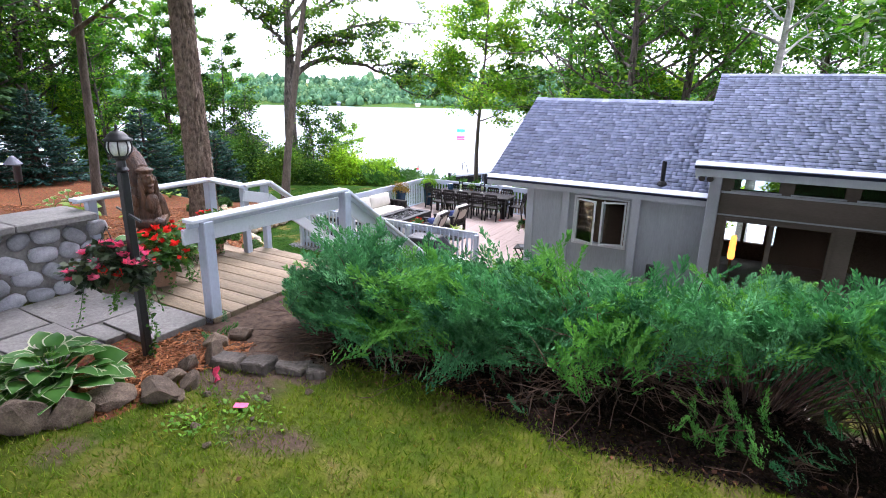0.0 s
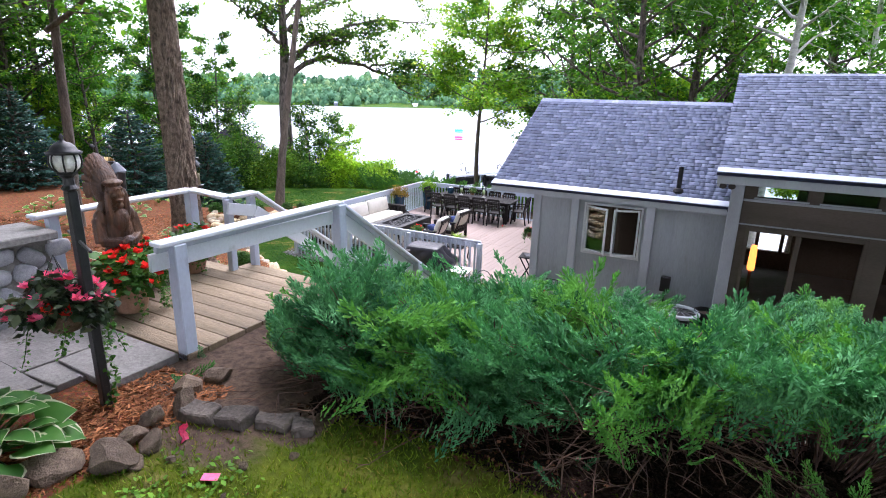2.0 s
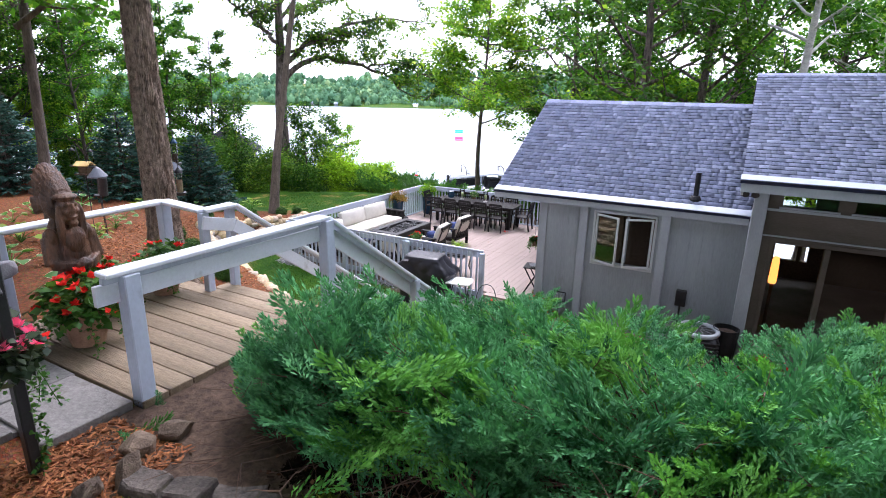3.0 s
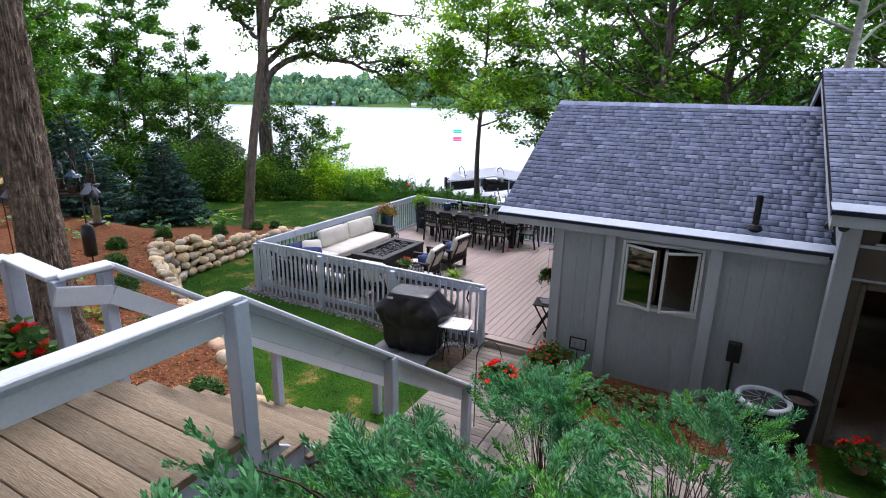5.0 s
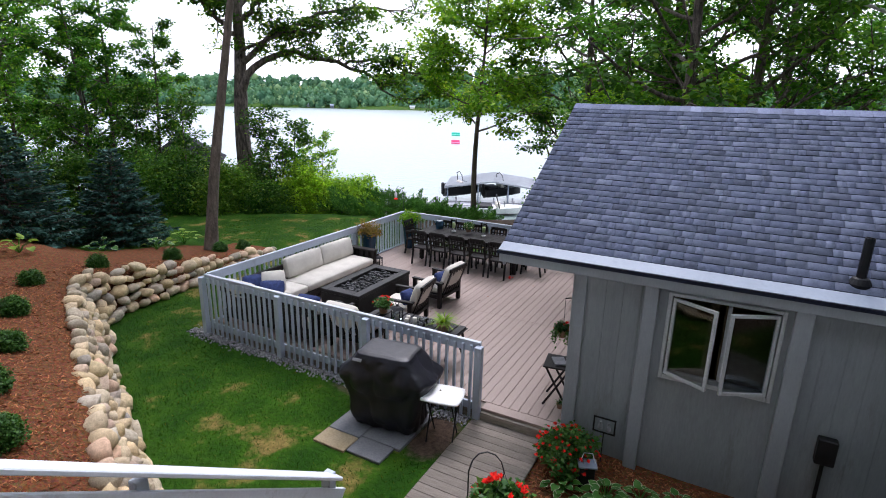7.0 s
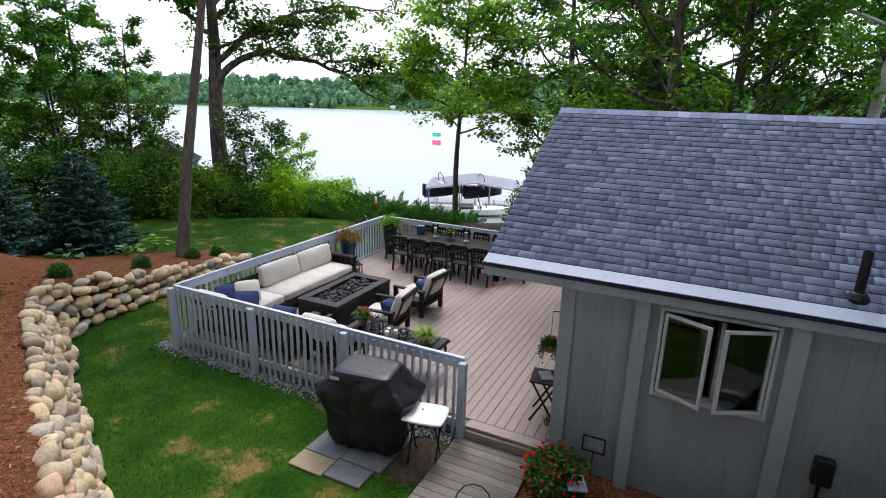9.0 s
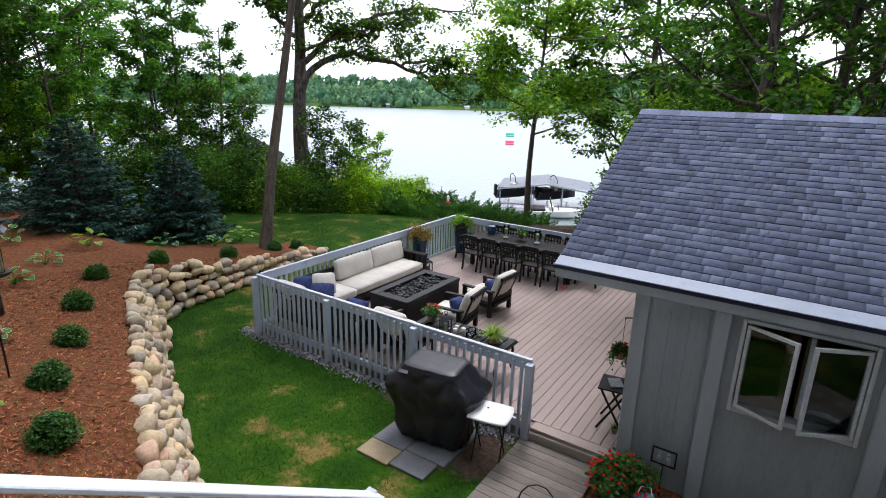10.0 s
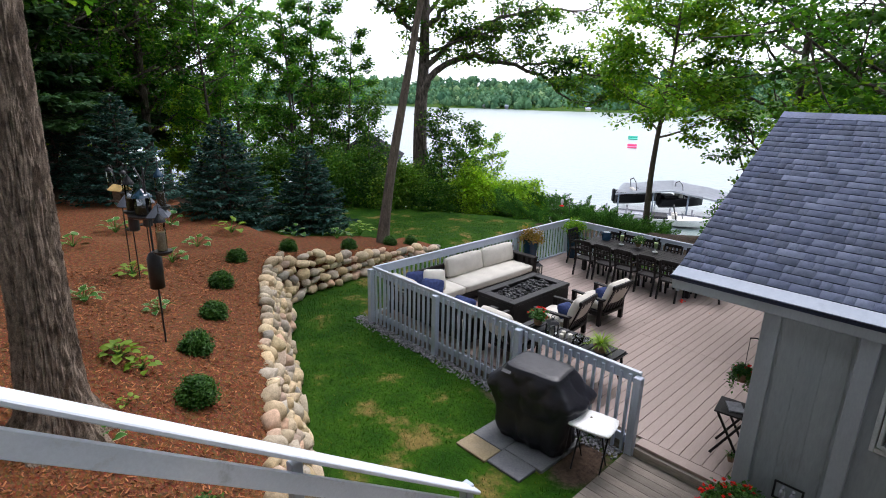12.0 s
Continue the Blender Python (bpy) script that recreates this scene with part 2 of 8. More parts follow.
    "dead_twig": mat("dead_twig", (0.045, 0.024, 0.016), (0.125, 0.07, 0.046), 8, 0.95, 0.2, island=0.5),
    "dry_leaf": mat("dry_leaf", (0.06, 0.024, 0.012), (0.16, 0.07, 0.035), 6, 0.9, 0.2, 80, island=0.5, spec=0.2),
    # near black: the shade under the junipers is put into this colour
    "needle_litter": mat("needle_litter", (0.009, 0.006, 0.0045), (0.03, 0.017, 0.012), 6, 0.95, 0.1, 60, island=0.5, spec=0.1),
    "pale_wax": mat("pale_wax", (0.55, 0.62, 0.30), (0.62, 0.68, 0.38), 6, 0.5, 0.05),
    "hedge_leaf": leaf_mat("hedge_leaf", (0.16, 0.34, 0.015), (0.36, 0.56, 0.03), (0.46, 0.60, 0.06), 0.5, 0.5, 1.2),
    "rust_leaf": leaf_mat("rust_leaf", (0.16, 0.14, 0.02), (0.32, 0.19, 0.05), (0.42, 0.16, 0.05), 0.5, 0.35, 9.0),
    # brown set extra dark: the shade under the deep eave is in it
    "eave_shade_brown": mat("eave_shade_brown", (0.085, 0.072, 0.058), (0.12, 0.10, 0.082), 2, 0.8, 0.2, 50, grain=0.12, stretch=(0.3, 1, 1), spec=0.2),
    "weed_leaf": leaf_mat("weed_leaf", (0.07, 0.20, 0.016), (0.14, 0.30, 0.03), None, 0.6, 0.25, 5),
    "box_leaf": leaf_mat("box_leaf", (0.022, 0.08, 0.012), (0.055, 0.14, 0.025), (0.11, 0.21, 0.04), 0.5, 0.22, 5),
    "hosta_leaf": leaf_mat("hosta_leaf", (0.05, 0.17, 0.03), (0.10, 0.25, 0.045), None, 0.42, 0.25, 5),
    "hosta_edge": leaf_mat("hosta_edge", (0.52, 0.56, 0.38), (0.62, 0.64, 0.48), None, 0.45, 0.25, 5),
    "lime_leaf": leaf_mat("lime_leaf", (0.16, 0.28, 0.025), (0.27, 0.40, 0.05), None, 0.45, 0.3, 5),
    "plant_leaf": leaf_mat("plant_leaf", (0.03, 0.10, 0.02), (0.07, 0.17, 0.03), (0.12, 0.22, 0.05), 0.4, 0.25, 5),
    "grass_blade": leaf_mat("grass_blade", (0.075, 0.155, 0.006), (0.17, 0.24, 0.013), (0.27, 0.22, 0.06), 0.75, 0.28, 1.1),
    "lawn_blade": leaf_mat("lawn_blade", (0.012, 0.055, 0.0005), (0.032, 0.100, 0.001), (0.13, 0.13, 0.015), 0.8, 0.25, 0.9),
    # distance haze over the lake is mixed into this bluish leaf colour
    "hazy_far_wood": leaf_mat("hazy_far_wood", (0.045, 0.125, 0.07), (0.11, 0.225, 0.10), (0.17, 0.26, 0.11), 0.8, 0.15, 0.035, (1.2, 1.2, 0.8), 0.5),
}


def glass_mat(name, tint=(0.9, 0.95, 0.95), rough=0.0):
    m, n, l = nodes_of(name)
    g = n.new("ShaderNodeBsdfGlossy")
    g.inputs["Roughness"].default_value = 0.02
    t = n.new("ShaderNodeBsdfTransparent")
    t.inputs[0].default_value = (*tint, 1)
    fr = n.new("ShaderNodeFresnel")
    fr.inputs[0].default_value = 1.5
    mx = n.new("ShaderNodeMixShader")
    l.new(fr.outputs[0], mx.inputs[0])
    l.new(t.outputs[0], mx.inputs[1])
    l.new(g.outputs[0], mx.inputs[2])
    l.new(mx.outputs[0], n["Material Output"].inputs[0])
    return m


M["glass"] = glass_mat("glass", (0.75, 0.8, 0.8))
M["clear_glass"] = glass_mat("clear_glass", (0.92, 0.95, 0.94))


def glow_mat(name, col, power):
    m, n, l = nodes_of(name)
    b = n["Principled BSDF"]
    b.inputs["Base Color"].default_value = (*col, 1)
    b.inputs["Emission Color"].default_value = (*col, 1)
    b.inputs["Emission Strength"].default_value = power
    return m


def water_mat():
    m, n, l = nodes_of("lake_water")
    b = n["Principled BSDF"]
    ge = n.new("ShaderNodeNewGeometry")
    b.inputs["Base Color"].default_value = (0.15, 0.20, 0.19, 1)
    b.inputs["Roughness"].default_value = 0.28
    b.inputs["IOR"].default_value = 1.45
    b.inputs["Specular IOR Level"].default_value = 0.9
    h = noise_node(n, l, ge.outputs["Position"], 0.9, 4.0)
    bp = n.new("ShaderNodeBump")
    bp.inputs["Strength"].default_value, bp.inputs["Distance"].default_value = 0.6, 0.25
    l.new(h, bp.inputs["Height"])
    l.new(bp.outputs[0], b.inputs["Normal"])
    return m


M["water"] = water_mat()


def ground_mat():
    """Lawn, bark mulch and bare earth on one sheet; the zones come with the sheet."""
    m, n, l = nodes_of("ground_cover")
    b = n["Principled BSDF"]
    ge = n.new("ShaderNodeNewGeometry")
    pos = ge.outputs["Position"]
    n1, n2, n3 = noise_node(n, l, pos, 1.3), noise_node(n, l, pos, 14.0, 6.0, 0.7), noise_node(n, l, pos, 60.0, 5.0, 0.7)
    lawn = ramp(n, l, n1, [(0.38, (0.012, 0.050, 0.0005)), (0.57, (0.030, 0.082, 0.002)), (0.67, (0.19, 0.14, 0.04))])
    dry = ramp(n, l, noise_node(n, l, pos, 2.1, 4.0), [(0.36, (0.045, 0.078, 0.003)), (0.54, (0.085, 0.105, 0.006)), (0.68, (0.15, 0.125, 0.04))])
    xyz = n.new("ShaderNodeSeparateXYZ")
    l.new(pos, xyz.inputs[0])
    lawn = mixed(n, l, ramp(n, l, xyz.outputs[2], [(0.85, grey(0)), (0.95, grey(1))]), lawn, dry)
    lawn = mixed(n, l, 1.0, lawn, ramp(n, l, n2, [(0.3, grey(0.6)), (0.7, grey(1.35))]), "MULTIPLY")
    chips = n.new("ShaderNodeTexVoronoi")
    chips.inputs["Scale"].default_value = 38.0
    mp = n.new("ShaderNodeMapping")
    mp.inputs["Scale"].default_value = (1, 1.7, 1)
    l.new(pos, mp.inputs[0])
    l.new(mp.outputs[0], chips.inputs["Vector"])
    mulch = ramp(n, l, n2, [(0.3, (0.09, 0.032, 0.013)), (0.5, (0.18, 0.067, 0.027)), (0.72, (0.28, 0.12, 0.05))])
    mulch = mixed(n, l, 0.55, mulch, mixed(n, l, 1.0, mulch, chips.outputs["Color"], "MULTIPLY"))
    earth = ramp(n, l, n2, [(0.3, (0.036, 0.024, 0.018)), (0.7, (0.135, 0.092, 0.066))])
    attr = {}
    for key in ("mulch", "bare"):
        a = n.new("ShaderNodeAttribute")
        a.attribute_name = key
        add = n.new("ShaderNodeMath")
        add.operation = "MULTIPLY_ADD"
        add.inputs[1].default_value, add.inputs[2].default_value = 0.5, -0.25
        l.new(n2, add.inputs[0])
        tot = n.new("ShaderNodeMath")
        l.new(a.outputs["Fac"], tot.inputs[0])
        l.new(add.outputs[0], tot.inputs[1])
        attr[key] = ramp(n, l, tot.outputs[0], [(0.4, grey(0)), (0.6, grey(1))])
    col = mixed(n, l, attr["mulch"], lawn, mulch)
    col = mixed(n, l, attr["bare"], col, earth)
    l.new(col, b.inputs["Base Color"])
    b.inputs["Roughness"].default_value = 0.95
    b.inputs["Specular IOR Level"].default_value = 0.15
    bp = n.new("ShaderNodeBump")
    bp.inputs["Strength"].default_value, bp.inputs["Distance"].default_value = 0.8, 0.03
    l.new(n2, bp.inputs["Height"])
    bp2 = n.new("ShaderNodeBump")
    bp2.inputs["Strength"].default_value, bp2.inputs["Distance"].default_value = 0.6, 0.012
    l.new(n3, bp2.inputs["Height"])
    l.new(bp.outputs[0], bp2.inputs["Normal"])
    l.new(bp2.outputs[0], b.inputs["Normal"])
    return m


M["ground"] = ground_mat()


# ---- making things ----
def thing(name, at=(0, 0, 0), turn=0.0, label="", category="", group="", kind=""):
    ob = new(name)
    ob.matrix_basis = pose(*at, 0, 0, turn)
    return tagged(ob, label, category, group, kind)


def mesh_of(name, bm, material, smooth=False):
    me = bpy.data.meshes.new(name)
    bm.normal_update()
    bm.to_mesh(me)
    bm.free()
    for mt in material if isinstance(material, (list, tuple)) else [material]:
        me.materials.append(mt)
    if smooth:
        me.polygons.foreach_set("use_smooth", [True] * len(me.polygons))
    return me


def part(name, bm, material, parent=None, label="", smooth=False):
    """One mesh object under a thing or a part; bm may be a bmesh or a ready mesh."""
    me = bm if isinstance(bm, bpy.types.Mesh) else mesh_of(name, bm, material, smooth)
    ob = new(name, me)
    ob.parent = parent
    return tagged(ob, label)


def raw_mesh(name, verts, faces, material, smooth=False, slots=None):
    me = bpy.data.meshes.new(name)
    verts = np.asarray(verts, np.float32)
    faces = np.asarray(faces, np.int32)
    k = faces.shape[1]
    me.vertices.add(len(verts))
    me.vertices.foreach_set("co", verts.ravel())
    me.loops.add(faces.size)
    me.loops.foreach_set("vertex_index", faces.ravel())
    me.polygons.add(len(faces))
    me.polygons.foreach_set("loop_start", np.arange(0, faces.size, k, dtype=np.int32))
    for mt in material if isinstance(material, (list, tuple)) else [material]:
        me.materials.append(mt)
    if slots is not None:
        me.polygons.foreach_set("material_index", np.asarray(slots, np.int32))
    if smooth:
        me.polygons.foreach_set("use_smooth", np.ones(len(faces), bool))
    me.update(calc_edges=True)
    return me


def many(proto_v, proto_f, rot, loc):
    """Copies of a small shape, joined: rot is n x 3 x 3 (with size), loc n x 3."""
    v = np.einsum("nij,kj->nki", rot, np.asarray(proto_v, float)) + loc[:, None, :]
    f = np.asarray(proto_f)[None] + (np.arange(len(loc)) * len(proto_v))[:, None, None]
    return v.reshape(-1, 3), f.reshape(-1, f.shape[-1])


def frames_from(direction, spin, size):
    """Turning matrices whose x axis follows direction."""
    d = direction / (np.linalg.norm(direction, axis=1, keepdims=True) + 1e-9)
    up = np.tile([0.0, 0.0, 1.0], (len(d), 1))
    up[np.abs(d[:, 2]) > 0.95] = (1, 0, 0)
    s = np.cross(up, d)
    s /= np.linalg.norm(s, axis=1, keepdims=True) + 1e-9
    u = np.cross(d, s)
    c, k = np.cos(spin)[:, None], np.sin(spin)[:, None]
    s2, u2 = c * s + k * u, c * u - k * s
    return np.stack([d, s2, u2], 2) * np.asarray(size).reshape(-1, 1, 1)


def box(bm, x0, x1, y0, y1, z0, z1, bevel=0.0):
    """A board or block, its edges eased."""
    vs = [bm.verts.new(p) for p in ((x0, y0, z0), (x1, y0, z0), (x1, y1, z0), (x0, y1, z0), (x0, y0, z1), (x1, y0, z1), (x1, y1, z1), (x0, y1, z1))]
    fs = [bm.faces.new([vs[i] for i in q]) for q in ((3, 2, 1, 0), (4, 5, 6, 7), (0, 1, 5, 4), (1, 2, 6, 5), (2, 3, 7, 6), (3, 0, 4, 7))]
    if bevel:
        es = {e for f in fs for e in f.edges}
        bmesh.ops.bevel(bm, geom=list(es), offset=bevel, segments=1, affect="EDGES", profile=0.5)
    return bm


def boxed(x0, x1, y0, y1, z0, z1, bevel=0.004):
    return box(bmesh.new(), x0, x1, y0, y1, z0, z1, bevel)


def beam(p, q, w, h, bevel=0.004, up=(0, 0, 1)):
    """A straight member from p to q, w wide and h deep."""
    p, q = Vector(p), Vector(q)
    d = q - p
    x = d.normalized()
    y = Vector(up).cross(x).normalized()
    z = x.cross(y)
    bm = boxed(0, d.length, -w / 2, w / 2, -h / 2, h / 2, bevel)
    m = Matrix((x, y, z)).transposed().to_4x4()
    m.translation = p
    bm.transform(m)
    return bm


def tubes(paths, sides=8):
    """Tapered round members: paths of (points, radii); gives verts and quads."""
    vs, fs, base = [], [], 0
    for pts, rad in paths:
        pts, rad = np.asarray(pts, float), np.asarray(rad, float)
        k = sides if rad.max() > 0.05 else max(4, sides - 3)
        tan = np.gradient(pts, axis=0)
        tan /= np.linalg.norm(tan, axis=1, keepdims=True) + 1e-9
        ref = np.array([1.0, 0, 0]) if abs(tan[0][0]) < 0.8 else np.array([0, 1.0, 0])
        s = np.cross(tan, ref)
        s /= np.linalg.norm(s, axis=1, keepdims=True) + 1e-9
        u = np.cross(tan, s)
        a = np.arange(k) * 2 * np.pi / k
        ring = pts[:, None] + rad[:, None, None] * (np.cos(a)[None, :, None] * s[:, None] + np.sin(a)[None, :, None] * u[:, None])
        vs.append(ring.reshape(-1, 3))
        i = np.arange(len(pts) - 1)[:, None] * k + np.arange(k)[None]
        j = np.arange(len(pts) - 1)[:, None] * k + (np.arange(k)[None] + 1) % k
        fs.append(base + np.stack([i, j, j + k, i + k], -1).reshape(-1, 4))
        base += len(pts) * k
    return np.concatenate(vs), np.concatenate(fs)


def tube_part(name, paths, material, parent, sides=8, label=""):
    v, f = tubes(paths, sides)
    return part(name, raw_mesh(name, v, f, material, True), None, parent, label)


def lathe(profile, sides=20, cap=True):
    """A turned shape from (radius, height) pairs."""
    bm = bmesh.new()
    rings = [[bm.verts.new((r * math.cos(2 * math.pi * i / sides), r * math.sin(2 * math.pi * i / sides), z)) for i in range(sides)] for r, z in profile]
    for a, b in zip(rings, rings[1:]):
        for i in range(sides):
            bm.faces.new((a[i], a[(i + 1) % sides], b[(i + 1) % sides], b[i]))
    if cap:
        bm.faces.new(rings[0][::-1])
        bm.faces.new(rings[-1])
    return bm


def stone_mesh(name, seed, material, squash=(1, 0.8, 0.65), rough=0.22, detail=2):
    """A rounded, lumpy stone about one metre across, to be scaled."""
    bm = bmesh.new()
    bmesh.ops.create_icosphere(bm, subdivisions=detail, radius=0.5)
    off = Vector((seed * 7.3, seed * 3.1, seed * 1.7))
    for v in bm.verts:
        k = 1 + rough * noise.noise(v.co * 2.2 + off) + 0.5 * rough * noise.noise(v.co * 5 + off)
        c = v.co * k
        flat = 0.36 + 0.1 * noise.noise(off)
        c = Vector([max(-flat, min(flat, a)) if i != 0 else a for i, a in enumerate(c)])
        v.co = Vector((c.x * squash[0], c.y * squash[1], c.z * squash[2]))
    return mesh_of(name, bm, material, True)


def split_rock(name, seed, material, squash=(1, 0.8, 0.65)):
    """A broken rock: flat faces and blunt edges, pitted."""
    r = np.random.default_rng(seed)
    bm = bmesh.new()
    bmesh.ops.create_icosphere(bm, subdivisions=3, radius=0.62)
    planes = [(Vector(p).normalized(), d) for p, d in zip(r.normal(0, 1, (11, 3)), r.uniform(0.28, 0.45, 11))]
    off = Vector((seed * 3.7, 0, seed * 1.3))
    for v in bm.verts:
        for nrm, d in planes:
            k = v.co.dot(nrm) - d
            if k > 0:
                v.co -= nrm * k * 0.94
        v.co *= 1 + 0.05 * noise.noise(v.co * 4 + off) + 0.025 * noise.noise(v.co * 11 + off)
        v.co = Vector((v.co.x * squash[0], v.co.y * squash[1], v.co.z * squash[2]))
    return mesh_of(name, bm, material, False)


rng = np.random.default_rng(7)


# ---- the ground ----
WALL = np.array([(-0.5, -4.25), (-1.9, -3.6), (-3.1, -3.05), (-4.4, -2.5), (-6.07, -1.72), (-7.5, -0.95), (-8.0, -0.3), (-8.05, 0.6), (-8.3, 1.9), (-8.6, 3.4), (-8.75, 4.6)])
WALL_H = np.array([0.95, 1.05, 1.08, 1.05, 1.02, 1.0, 0.95, 0.72, 0.5, 0.28, 0.08])
WALL_RISE = np.array([0.42, 0.40, 0.37, 0.30, 0.16, 0.06, 0.03, 0.02, 0.0, 0.0, 0.0])
LAWN_Z, UPPER_Z, DECK_LOW = -0.22, 2.0, -0.16


def step01(a, b, x):
    t = np.clip((x - a) / (b - a), 0, 1)
    return t * t * (3 - 2 * t)


def beside_wall(x, y):
    """Signed distance from the field-stone wall's foot (positive up the bank), with the wall's height and the bank's rise there."""
    best, side, hh, rr = np.full(x.shape, 1e9), np.zeros(x.shape), np.zeros(x.shape), np.zeros(x.shape)
    for i in range(len(WALL) - 1):
        a, d = WALL[i], WALL[i + 1] - WALL[i]
        t = np.clip(((x - a[0]) * d[0] + (y - a[1]) * d[1]) / (d @ d), 0, 1)
        px, py = x - a[0] - t * d[0], y - a[1] - t * d[1]
        dist = np.hypot(px, py)
        near = dist < best - 1e-9
        s = np.sign(py * d[0] - px * d[1])
        best, side = np.where(near, dist, best), np.where(near, s, side)
        hh = np.where(near, WALL_H[i] * (1 - t) + WALL_H[i + 1] * t, hh)
        rr = np.where(near, WALL_RISE[i] * (1 - t) + WALL_RISE[i + 1] * t, rr)
    return best * side, hh, rr


def ground_z(x, y):
    x, y = np.asarray(x, float), np.asarray(y, float)
    d, wall_h, rise = beside_wall(x, y)
    d = np.where((y > 4.6) & (x < -8), -x - 8.75, d)
    bank = LAWN_Z + step01(0.12, 0.45, d) * wall_h + rise * np.clip(d - 0.45, 0, 30)
    bank = np.where(d > 0, bank, LAWN_Z)
    right = step01(-1.9, -0.6, x)
    slope = LAWN_Z + (UPPER_Z - LAWN_Z) * (1 - step01(-8.6, -3.6, y)) * right + (UPPER_Z - LAWN_Z) * (1 - step01(-9.5, -5.5, y)) * (1 - right)
    z = np.minimum(np.maximum(bank, slope), UPPER_Z)
    q = -0.5 * x + 0.866 * y
    behind = (y - 7.2) * step01(-4.5, -1.0, x)
    z = z - np.minimum(0.27 * np.clip(np.maximum(q - 13.5, behind), 0, 40), 9.0)
    z = z + 0.03 * np.sin(x * 1.3 + y * 0.7) * np.cos(y * 1.1 - x * 0.4)
    far = np.clip(q - 505, 0, 400)
    z = z + 8 * step01(470, 500, q) + 0.05 * far
    return z


def axis(a, b, step, reach, grow):
    core = list(np.arange(a, b + 1e-6, step))
    lo, hi, s = core[0], core[-1], step
    left, right = [], []
    while lo > -reach:
        s *= grow
        lo -= s
        left.append(lo)
    s = step
    while hi < reach:
        s *= grow
        hi += s
        right.append(hi)
    return np.array(left[::-1] + core + right)


def make_ground():
    xs, ys = axis(-11, 8, 0.13, 1500, 1.16), axis(-13, 7, 0.13, 1500, 1.16)
    gx, gy = np.meshgrid(xs, ys, indexing="ij")
    gz = ground_z(gx, gy)
    v = np.stack([gx, gy, gz], -1).reshape(-1, 3)
    nx, ny = len(xs), len(ys)
    i = (np.arange(nx - 1)[:, None] * ny + np.arange(ny - 1)[None]).ravel()
    f = np.stack([i, i + ny, i + ny + 1, i + 1], 1)
    me = raw_mesh("ground", v, f, M["ground"], True)
    mul, bare = mulch_zone(v[:, 0], v[:, 1]), bare_zone(v[:, 0], v[:, 1])
    for key, val in (("mulch", mul), ("bare", bare)):
        me.attributes.new(key, "FLOAT", "POINT").data.foreach_set("value", val.astype(np.float32))
    return tagged(part("ground", me, None), "sloping garden ground with lawn, red bark mulch and bare earth", "ground", kind="structure")


def mulch_zone(x, y):
    d, _, _ = beside_wall(x, y)
    far = np.where(y > 1, 10.8 + 0.4 * np.sin(y), 17.0)
    a = (d > 0.1) & (x < -0.4) & (x > -far) & (y < 4.7) & (y > -8.8)
    bed = (x > 1.05) & (x < 5.2) & (y > -1.45) & (y < 0.3)
    front = (x > 0.2) & (x < 1.75) & (y > -9.9) & (y < -8.5)
    return (a | bed | front).astype(float)


def bare_zone(x, y):
    worn = 0.5 * np.exp(-(((x - 2.75) / 0.35) ** 2 + ((y + 9.55) / 0.22) ** 2)) + 0.6 * np.exp(-(((x - 1.9) / 0.3) ** 2 + ((y + 10.2) / 0.35) ** 2))
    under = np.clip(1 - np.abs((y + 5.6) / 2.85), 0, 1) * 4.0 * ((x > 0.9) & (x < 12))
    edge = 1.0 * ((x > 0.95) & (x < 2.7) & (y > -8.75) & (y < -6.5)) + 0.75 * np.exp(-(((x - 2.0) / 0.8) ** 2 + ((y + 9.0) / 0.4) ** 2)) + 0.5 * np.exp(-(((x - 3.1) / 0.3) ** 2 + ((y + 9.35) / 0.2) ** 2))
    woods = (((x < -17) | ((y > 10) & (x > -9)) | (x > 12)) & (-0.5 * x + 0.866 * y < 200)).astype(float)
    spill = 0.9 * np.exp(-(((x + 0.35) / 0.4) ** 2 + ((y + 0.75) / 0.55) ** 2)) + 0.8 * np.exp(-(((x + 1.6) / 1.2) ** 2 + ((y + 0.3) / 0.16) ** 2))
    stairs = ((x > -0.7) & (x < 1.2) & (y > -6.6) & (y < -3.2)).astype(float)
    return np.clip(under + edge + worn + woods + stairs + spill, 0, 1)


ground = make_ground()

v = np.array([(-1500, -300, -7), (1500, -300, -7), (1500, 1600, -7), (-1500, 1600, -7)], float)
lake = part("water", raw_mesh("water", v, [(0, 1, 2, 3)], M["water"]), None)
tagged(lake, "calm lake water reflecting the white sky", "lake", kind="structure")

